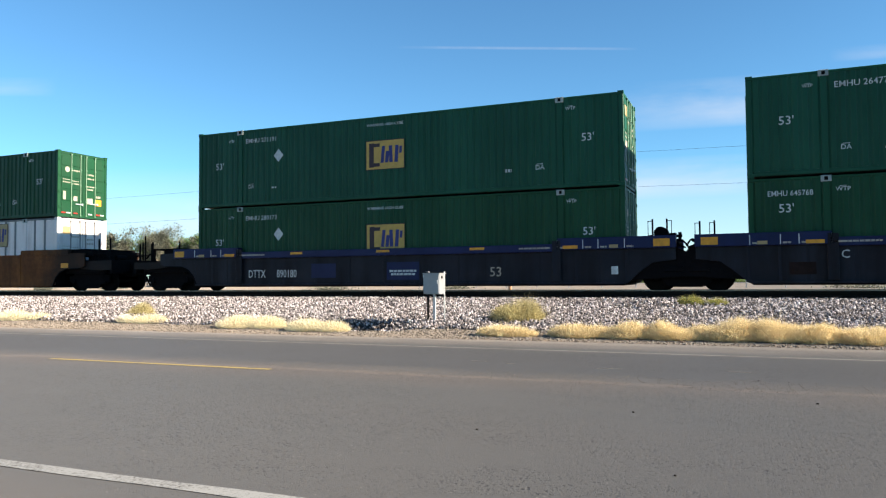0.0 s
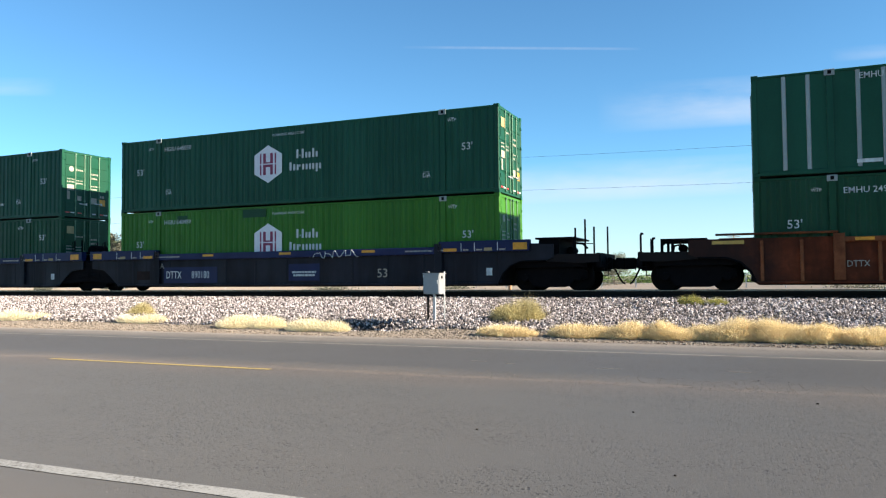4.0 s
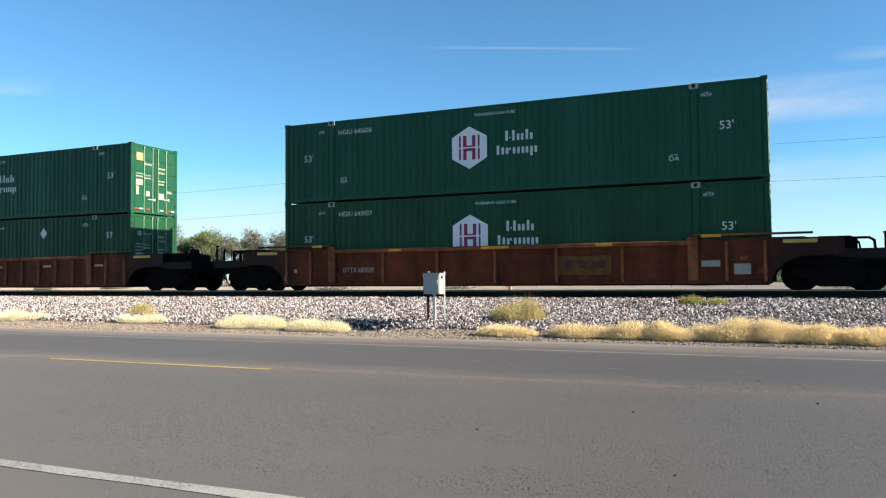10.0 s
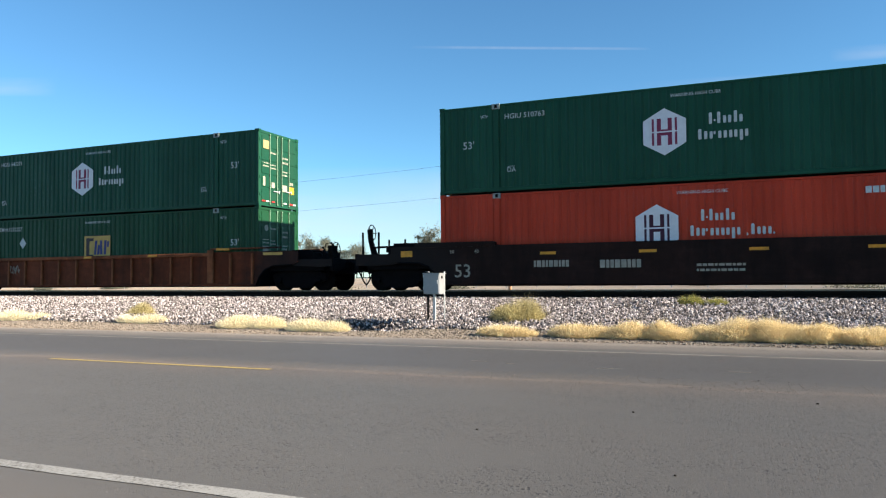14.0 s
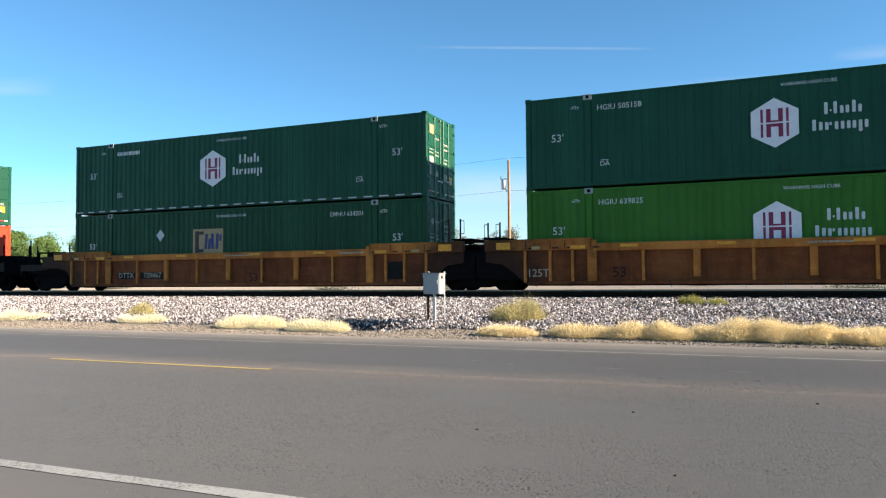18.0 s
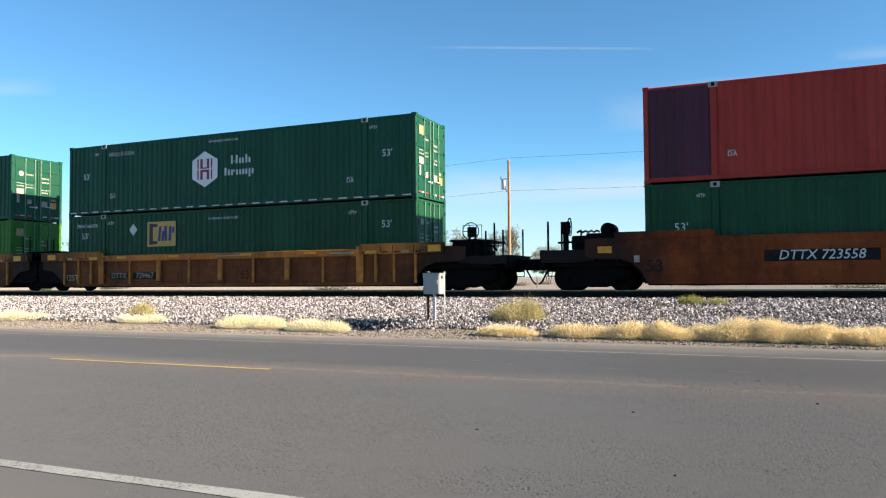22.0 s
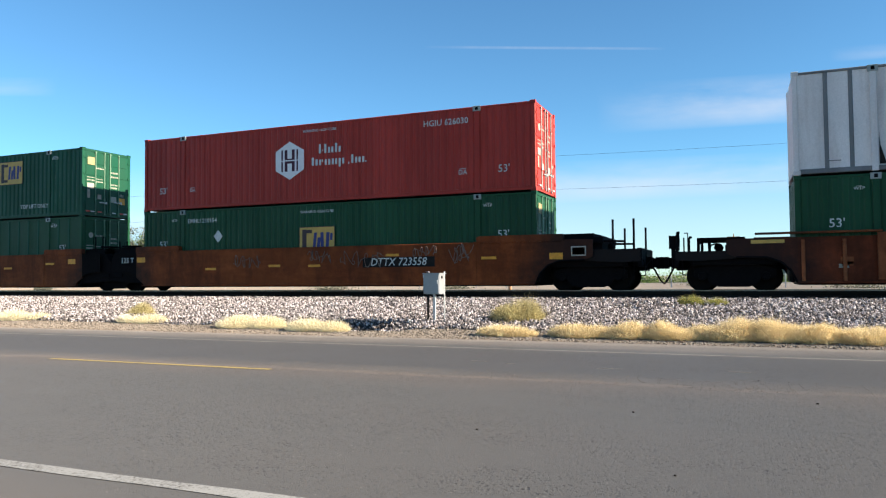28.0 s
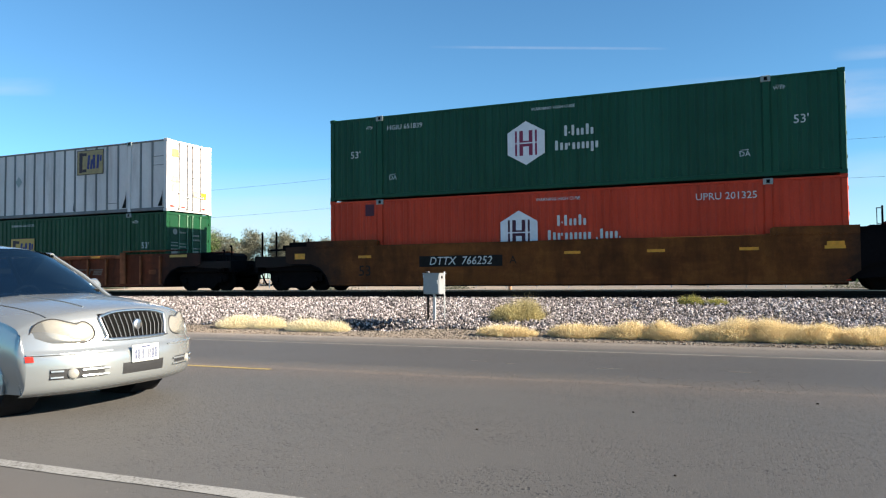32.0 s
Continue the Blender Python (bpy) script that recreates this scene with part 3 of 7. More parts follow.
def hub_mark(parent, x, z, y, inc=False):
    """A white six-sided badge with a crimson barred mark, and beside it plain white bars for the name."""
    hexa = shared("badge_hexagon", lambda: Geo().prism([(0, HEX_R), (0.61, HEX_R * 0.5), (0.61, -HEX_R * 0.5), (0, -HEX_R), (-0.61, -HEX_R * 0.5), (-0.61, HEX_R * 0.5)], -0.003, 0.0))
    part("badge", hexa, LOGO_WHITE, parent, "white six-sided badge panel", at=(x, y, z))

    for a, w in ((-0.36, 0.065), (-0.215, 0.12), (0.095, 0.12), (0.295, 0.065)):
        for z0 in (0.02, -0.40):
            part("badge_bar", shared(f"badge_bar_{w}", lambda: B(0, w, -0.006, -0.0032, 0, 0.38)), CRIMSON if not inc else MAROON, parent, at=(x + a, y, z + z0))
    for z0, h in ((0.02, 0.05), (-0.11, 0.09)):
        part("badge_bar", shared(f"badge_bridge_{h}", lambda: B(-0.0945, 0.0945, -0.006, -0.0032, 0, h)), CRIMSON if not inc else MAROON, parent, at=(x, y, z + z0))
    dz = 0.0 if not inc else 0.05

    def row(x0, z0, pieces):
        """Each piece: width of a bar, how far it reaches over the line's height, how far below its foot, the gap after it."""
        for w, up, down, gap in pieces:
            bar = shared(f"name_bar_{w}_{up}_{down}", lambda: Geo().prism([(0.015, -down), (w - 0.015, -down), (w, 0.02 - down), (w, 0.19 + up), (w - 0.015, 0.21 + up), (0.015, 0.21 + up), (0, 0.19 + up), (0, 0.02 - down)], -0.003, 0))
            part("name_bar", bar, LETTER, parent, "plain white bar", at=(x + x0, y, z + dz + z0))
            x0 += w + gap

    n, m = 0.045, 0.085
    row(1.24, 0.12, [(m, 0.12, 0, n), (0.05, -0.08, -0.07, n), (m, 0.12, 0, 0.07), (m, 0, 0, 0.05), (m, 0, 0, 0.07), (m, 0.12, 0, 0.06), (m, 0, 0, 0.05)])
    row(0.94, -0.31, [(0.09, 0.09, 0, 0.07), (0.09, 0.02, 0, 0.06), (m, 0, 0, 0.02), (0.06, 0, -0.12, 0.07), (m, 0, 0, 0.06), (m, 0, 0, 0.06), (m, 0, 0, 0.05), (m, 0, 0, 0.06), (m, 0, 0.10, 0.055), (m, 0, 0, 0.05)])
    if inc:
        row(2.44, -0.31, [(0.045, -0.16, 0.03, 0.08), (m, 0.09, 0, 0.07), (m, 0, 0, 0.05), (m, 0, 0, 0.06), (m, 0, 0, 0.04), (0.05, -0.15, 0, 0.0)])


def gold_mark(parent, x, z, y, old=False):
    """A gold panel with a dark edge, a dark bracket and blue slanted bars; x, z give its middle."""
    part("panel_edge", shared("gold_panel_edge", lambda: Geo().box(-0.745, 0.745, -0.002, 0, -0.515, 0.515)), PURPLE, parent, at=(x, y, z))
    part("gold_panel", shared("gold_panel", lambda: Geo().prism([(-0.72, -0.49), (0.72, -0.49), (0.72, 0.49), (-0.72, 0.49)], -0.005, 0)), GOLD_OLD if old else GOLD, parent, "gold rectangular panel", at=(x, y, z))

    def dark():
        g = Geo().prism([(-0.61, -0.42), (-0.43, -0.42), (-0.43, 0.42), (-0.61, 0.42)], -0.008, -0.0052)
        g.prism([(-0.43, 0.28), (-0.20, 0.28), (-0.20, 0.40), (-0.43, 0.40)], -0.008, -0.0052)
        return g.prism([(-0.43, -0.40), (-0.20, -0.40), (-0.20, -0.28), (-0.43, -0.28)], -0.008, -0.0052)

    part("dark_shape", shared("gold_dark_shape", dark), PURPLE, parent, at=(x, y, z))

    for a, w, k, b, t in ((-0.17, 0.12, 0.06, -0.28, 0.30), (0.00, 0.13, 0.04, -0.28, 0.12), (0.17, 0.13, -0.02, -0.28, 0.30), (0.36, 0.13, 0.04, -0.28, 0.30), (0.54, 0.10, 0.02, 0.02, 0.26)):
        part("blue_bar", shared(f"gold_blue_bar_{a}", lambda: Geo().prism([(a, b), (a + w, b), (a + w + k, t), (a + k, t)], -0.008, -0.0052)), ROYAL, parent, at=(x, y, z))


def diamond(parent, x, z, y, mat=None):
    part("placard", shared("diamond_placard", lambda: Geo().prism([(0, 0.24), (0.21, 0), (0, -0.24), (-0.21, 0)], -0.004, 0)), mat or LETTER, parent, "white diamond-shaped placard", at=(x, y, z))


def container(label, colour, kind="wave", posts=None, marks=(), left_mat=None, seed=0, inner=None, group="stacked containers", end=None):
    box = tagged(new("shipping_container"), label, "container", group)
    rng = random.Random(seed)
    Y = -CW
    zs = 0.165, 2.79
    segs = (("l", -7.94, -6.19), ("m", -6.02, 6.02), ("r", 6.19, 7.94))
    for s in (-1, 1):
        for key, a, b in segs:
            mt = left_mat if (key == "l" and left_mat and s < 0) else colour
            if kind == "wave":
                part("side_panel", shared(f"wave_{key}{s}", lambda: corrugated(a, b, zs[0], zs[1], s * (CW - 0.006))), mt, box)
            else:
                part("side_panel", shared(f"flat_{key}{s}", lambda: B(a, b, *sorted((s * (CW - 0.05), s * (CW - 0.03))), *zs)), mt, box)
        if kind != "wave":
            post = shared(f"hat_post{s}", lambda: Geo().prism([(-0.055, s * (CW - 0.03)), (0.055, s * (CW - 0.03)), (0.035, s * (CW - 0.006)), (-0.035, s * (CW - 0.006))], zs[0], zs[1], "z"))
            for i in range(25):
                x = 0.03 + (i - 12) * 0.606
                if abs(abs(x) - 6.1) > 0.16:
                    part("side_post", post, posts or colour, box, at=(x, 0, 0))
        for nm, z0, z1 in (("bottom_rail", 0.035, 0.165), ("top_rail", 2.79, 2.862)):
            part(nm, shared(f"{nm}{s}", lambda: B(-7.9, 7.9, *sorted((s * (CW - 0.09), s * (CW - 0.004))), z0, z1, c=0.012)), posts if (kind != "wave" and posts is POST_DARK) else colour, box)
        for x in (-6.105, 6.105):
            part("lifting_post", shared(f"lifting_post{s}", lambda: B(-0.085, 0.085, *sorted((s * (CW - 0.10), s * CW)), 0.03, 2.862, c=0.012)), colour, box, at=(x, 0, 0))
            part("lift_pad", shared("lift_pad", lift_pad), POST_PALE, box, "pale steel lifting pad", at=Matrix.Translation((x, s * (CW + 0.004), 2.705)) @ pose(0, 0, 0, 0, 0, 0 if s < 0 else 180))
            part("lift_pad_hole", shared("lift_hole", lambda: B(-0.045, 0.045, -0.006, 0.0, -0.05, 0.05)), BLACK, box, at=(x, s * (CW + (0.017 if s < 0 else 0.013)), 2.79))
        for x in (-1, 1):
            part("corner_post", shared(f"corner_post{s}", lambda: B(-0.07, 0.07, *sorted((s * (CW - 0.13), s * CW)), 0.118, 2.775, c=0.015)), colour, box, at=(x * (CL - 0.075), 0, 0))
            for z in (0.0, CH - 0.118):
                part("corner_casting", shared("corner_casting", casting), colour, box, at=Matrix.Translation((x * (CL - 0.089), s * (CW - 0.081), z)) @ pose(0, 0, 0, 0, 0, 0 if s < 0 else 180))
    part("roof", shared("container_roof", lambda: corrugated_roof()), colour, box)
    part("floor", shared("container_floor", lambda: B(-7.95, 7.95, -1.2, 1.2, 0.03, 0.13)), ROOF_GREY, box)
    part("front_wall", shared("front_wall", lambda: corrugated_end(-CL + 0.012, 0.12, 2.80)), colour, box)
    part("door_header", shared("door_header", lambda: B(CL - 0.09, CL - 0.02, -1.17, 1.17, 2.77, 2.87)), colour, box)
    part("door_sill", shared("door_sill", lambda: B(CL - 0.09, CL - 0.02, -1.17, 1.17, 0.03, 0.16)), colour, box)
    for s in (-1, 1):
        leaf = part("door", shared(f"door_leaf{s}", lambda: door_leaf(s)), end or colour, box)
        for k, yy in enumerate((0.15, 0.62)):
            bar = part("locking_bar", shared("locking_bar", locking_bar), POST_DARK if colour is WHITE else POST_PALE if colour in (RED, RED_O) else DOOR_BAR, leaf, "vertical locking bar", at=(CL + 0.012, s * yy, 0))
        part("handle", shared("door_handle", door_handle), GALV, leaf, "door locking handle", at=Matrix.Translation((CL + 0.02, s * 0.40, 0.62 + 0.06 * (s > 0))))
        for z in (0.45, 1.1, 1.8, 2.5):
            part("hinge", shared("door_hinge", lambda: B(-0.03, 0.012, -0.06, 0.06, -0.05, 0.05, c=0.01)), colour, leaf, at=(CL, s * 1.2, z))
        if end:
            for z in range(9):
                part("louvre", shared("door_louvre", lambda: Geo().prism([(CL - 0.01, -0.03), (CL + 0.03, -0.05), (CL + 0.03, -0.04), (CL - 0.01, 0.02)], -0.36, 0.36)), end, leaf, at=(0, s * 0.6, 0.6 + 0.09 * z))
        # worn lettering on the doors
        rows_ = ((1.98, 0.10, 0.22, 0.58), (1.80, 0.10, 0.22, 0.58), (1.45, 0.07, 0.22, 0.58), (1.32, 0.09, 0.22, 0.52), (1.02, 0.15, 0.70, 0.95)) if s > 0 else ((2.08, 0.09, -0.58, -0.20), (1.66, 0.05, -1.04, -0.66), (1.54, 0.08, -1.04, -0.66), (1.62, 0.05, -0.57, -0.22), (1.50, 0.07, -0.57, -0.22))
        g = Geo()
        for z, h, y0, y1 in rows_:
            x0 = y0
            while x0 < y1 - 0.03:
                w = rng.uniform(0.03, 0.075)
                g.box(CL - 0.006, CL - 0.0025, x0, min(x0 + w, y1), z - h * 0.36, z + h * 0.36)
                x0 += w + 0.028
        part("lettering_bars", g, LETTER_OLD, leaf, "worn white lettering")["kind"] = "stuff"
    for yy, zz, w, h, mt, lb in ((-0.86, 1.30, 0.36, 0.24, LETTER_OLD, "white data sticker"), (-0.96, 0.96, 0.13, 0.36, LETTER_OLD, "white data sticker"), (-0.40, 0.86, 0.2, 0.2, LETTER_OLD, "white data sticker"), (0.36, 0.80, 0.30, 0.26, LETTER_OLD, "white data sticker"), (0.80, 0.76, 0.34, 0.28, YELLOW, "yellow warning sticker")):
        if rng.random() < 0.85:
            part("sticker", Geo().box(CL - 0.006, CL - 0.0015, yy - w / 2, yy + w / 2, zz - h / 2, zz + h / 2), mt, box, lb)
    if seed % 4 in (0, 3):
        part("gold_badge", Geo().box(CL - 0.006, CL - 0.0015, -1.02, -0.66, 2.2, 2.52), GOLD_OLD, box, "small square gold badge")
    else:
        part("round_badge", Geo().lathe([(CL - 0.006, 0.12), (CL - 0.0015, 0.12)], (0, -0.82, 2.10), "x", 14), LETTER_OLD, box, "small round white badge")
    for k in range(6):
        yy = (-1.0, -0.75, -0.38, 0.38, 0.8, 1.02)[k]
        part("reflective_strip", shared(f"reflective_strip{k % 2}", lambda: B(CL - 0.006, CL - 0.0015, -0.10, 0.10, 0.19, 0.24)), LETTER if k % 2 else STICKER_RED, box, at=(0, yy, 0))
    for mk in marks:
        mk(box, Y - 0.0005)
    return box


def corrugated_roof():
    g = Geo()
    n = 40
    w = 15.9 / n
    pts = [(-7.95, 2.845)]
    for i in range(n):
        a = -7.95 + i * w
        pts += [(a + 0.2 * w, 2.845), (a + 0.3 * w, 2.868), (a + 0.8 * w, 2.868), (a + 0.9 * w, 2.845)]
    pts.append((7.95, 2.845))
    m = len(pts)
    g.add([(x, -1.21, z) for x, z in pts] + [(x, 1.21, z) for x, z in pts] + [(x, 1.21, z - 0.015) for x, z in pts] + [(x, -1.21, z - 0.015) for x, z in pts],
          [(i + o * m, i + 1 + o * m, i + 1 + (o + 1) % 4 * m, i + (o + 1) % 4 * m) for i in range(m - 1) for o in range(4)])
    return g


def over(s, x, z, size):
    """Letters with the small bar that the lifting signs carry above them."""
    size *= 0.78

    def f(box, y):
        stencil(s, x, y - 0.002, z, size, LETTER, box)
        part("stencil_bar", Geo().box(x - size * 0.75, x + size * 0.75, y - 0.004, y - 0.001, z + size * 0.72, z + size * 0.84), LETTER, box)
    return f


def word(s, x, z, size, mat=None, squeeze=1.0):
    return lambda box, y: stencil(s, x, y - 0.002, z, size, mat or LETTER, box, squeeze)


def bars(x, z, w, h, mat=None, gap=0.03):
    """Unreadable writing as a row of plain bars."""
    def f(box, y):
        g, a, r = Geo(), x - w / 2, random.Random(int(x * 100 + z * 1000))
        while a < x + w / 2:
            d = min(r.uniform(0.06, 0.16), x + w / 2 - a)
            g.box(a, a + d, y - 0.004, y - 0.001, z - h / 2, z + h / 2)
            a += d + gap
        part("lettering_bars", g, mat or LETTER, box, "worn white lettering")["kind"] = "stuff"
    return f


def sides(z, sz=0.24):
    return [word("53'", -7.05, z, sz), word("53'", 6.98, z, sz)]


def wtp(zl=2.47, xl=-6.5, xr=6.45):
    return [over("WTP", xl, zl, 0.11), over("WTP", xr, zl + 0.02, 0.13)]


def m_hub(number, upper=True):
    L = sides(1.57) + wtp() + [word("WARNING HIGH CUBE", 0.0, 2.57, 0.095)]
    L += [word(number, -5.15, 2.42, 0.165) if number else bars(-5.15, 2.42, 1.2, 0.15)]
    if upper:
        L += [over("DA", -5.6, 0.70, 0.19), over("DA", 5.52, 0.70, 0.19)]
    L.append(lambda box, y: hub_mark(box, -0.88, 1.52, y))
    return L


def m_inc(number, right=True, left=True):
    L = [word("WARNING HIGH CUBE", 0.12, 2.59, 0.095), word("53'", 7.02, 0.76, 0.24)]
    L += [over("DA", -5.62, 0.73, 0.17), over("DA", 5.6, 0.72, 0.2)]
    if left:
        L.append(word("53'", -7.07, 0.76, 0.24))
    L.append(word(number, 5.0, 2.43, 0.2) if number else bars(5.0, 2.43, 1.5, 0.18))
    L.append(lambda box, y: hub_mark(box, -1.15, 1.58, y, True))
    return L


def m_emp_mid(number, upper=True, old=False):
    L = sides(1.55) + wtp() + [word("WARNING HIGH CUBE", 0.0, 2.57, 0.095), word(number, -5.15, 2.43, 0.165) if number else bars(-5.15, 2.43, 1.2, 0.15)]
    if upper:
        L += [over("DA", -5.6, 0.71, 0.17), over("DA", 5.46, 0.71, 0.19), bars(4.43, 0.67, 0.22, 0.1), bars(-4.58, 0.64, 0.2, 0.06)]
    L += [lambda box, y: gold_mark(box, 0.0, 1.52, y, old), lambda box, y: diamond(box, -4.38, 1.81, y)]
    return L


def m_emp_left(number, dia=3.14, xg=-3.12):
    L = [word("53'", -7.1, 2.0, 0.24), word("53'", 6.95, 2.02, 0.24), over("WTP", -5.7, 2.48, 0.15), over("WTP", 5.6, 2.46, 0.15), word("WARNING HIGH CUBE", 0.0, 2.5, 0.095)]
    L += [word(number, -7.0, 2.42, 0.15, None, 0.9) if number else bars(-7.0, 2.42, 1.0, 0.14)]
    L += [lambda box, y: gold_mark(box, xg, 1.99, y), lambda box, y: diamond(box, dia, 2.2, y)]
    return L


def m_posts(number, gold_z=2.2):
    L = [word(number, -4.75, 2.61, 0.17, None, 0.9), lambda box, y: gold_mark(box, 3.95, 2.2, y, True), lambda box, y: diamond(box, -0.3, 1.6, y)]
    L += [lambda box, y: part("data_panel", Geo().box(-0.55, -0.05, y - 0.004, y - 0.001, 2.38, 2.66), LETTER, box, "small white data panel"), lambda box, y: part("sign_bar", Geo().box(-5.5, -4.9, y - 0.004, y - 0.001, 0.26, 0.36), LETTER, box), lambda box, y: part("sign_bar", Geo().box(4.8, 5.4, y - 0.004, y - 0.001, 0.32, 0.42), LETTER, box)]
    return L


def wedge(x, z, w, h):
    """A tapering smear of black dirt that stands on the bottom rail."""
    return lambda box, y: part("dirt_smear", Geo().prism([(x, z), (x + w, z), (x + w * 0.15, z + h * 0.6), (x, z + h)] if w > 0 else [(x + w, z), (x, z), (x, z + h), (x + w * 0.15, z + h * 0.6)], y + 0.001, y + 0.004), DARKPANEL, box, "black smear of dirt")


def seam(x0, x1, z):
    return lambda box, y: part("repair_seam", B(x0, x1, y + 0.001, y + 0.004, z - 0.012, z + 0.012), POST_DARK, box, "dark repair seam")


def blot(x, z, w, h, mat):
    return lambda box, y: part("paint_patch", B(x - w / 2, x + w / 2, y + 0.0005, y + 0.003, z - h / 2, z + h / 2), mat, box, "square patch of darker paint")


def dashes(box, y):
    for i in range(26):
        part("dash", shared("edge_dash", lambda: B(-0.17, 0.17, -0.004, 0.0, -0.022, 0.022)), LETTER, box, at=(-7.8 + i * 0.62, y, 0.10))


TOP_Z, LOW_Z = 3.172, 0.272

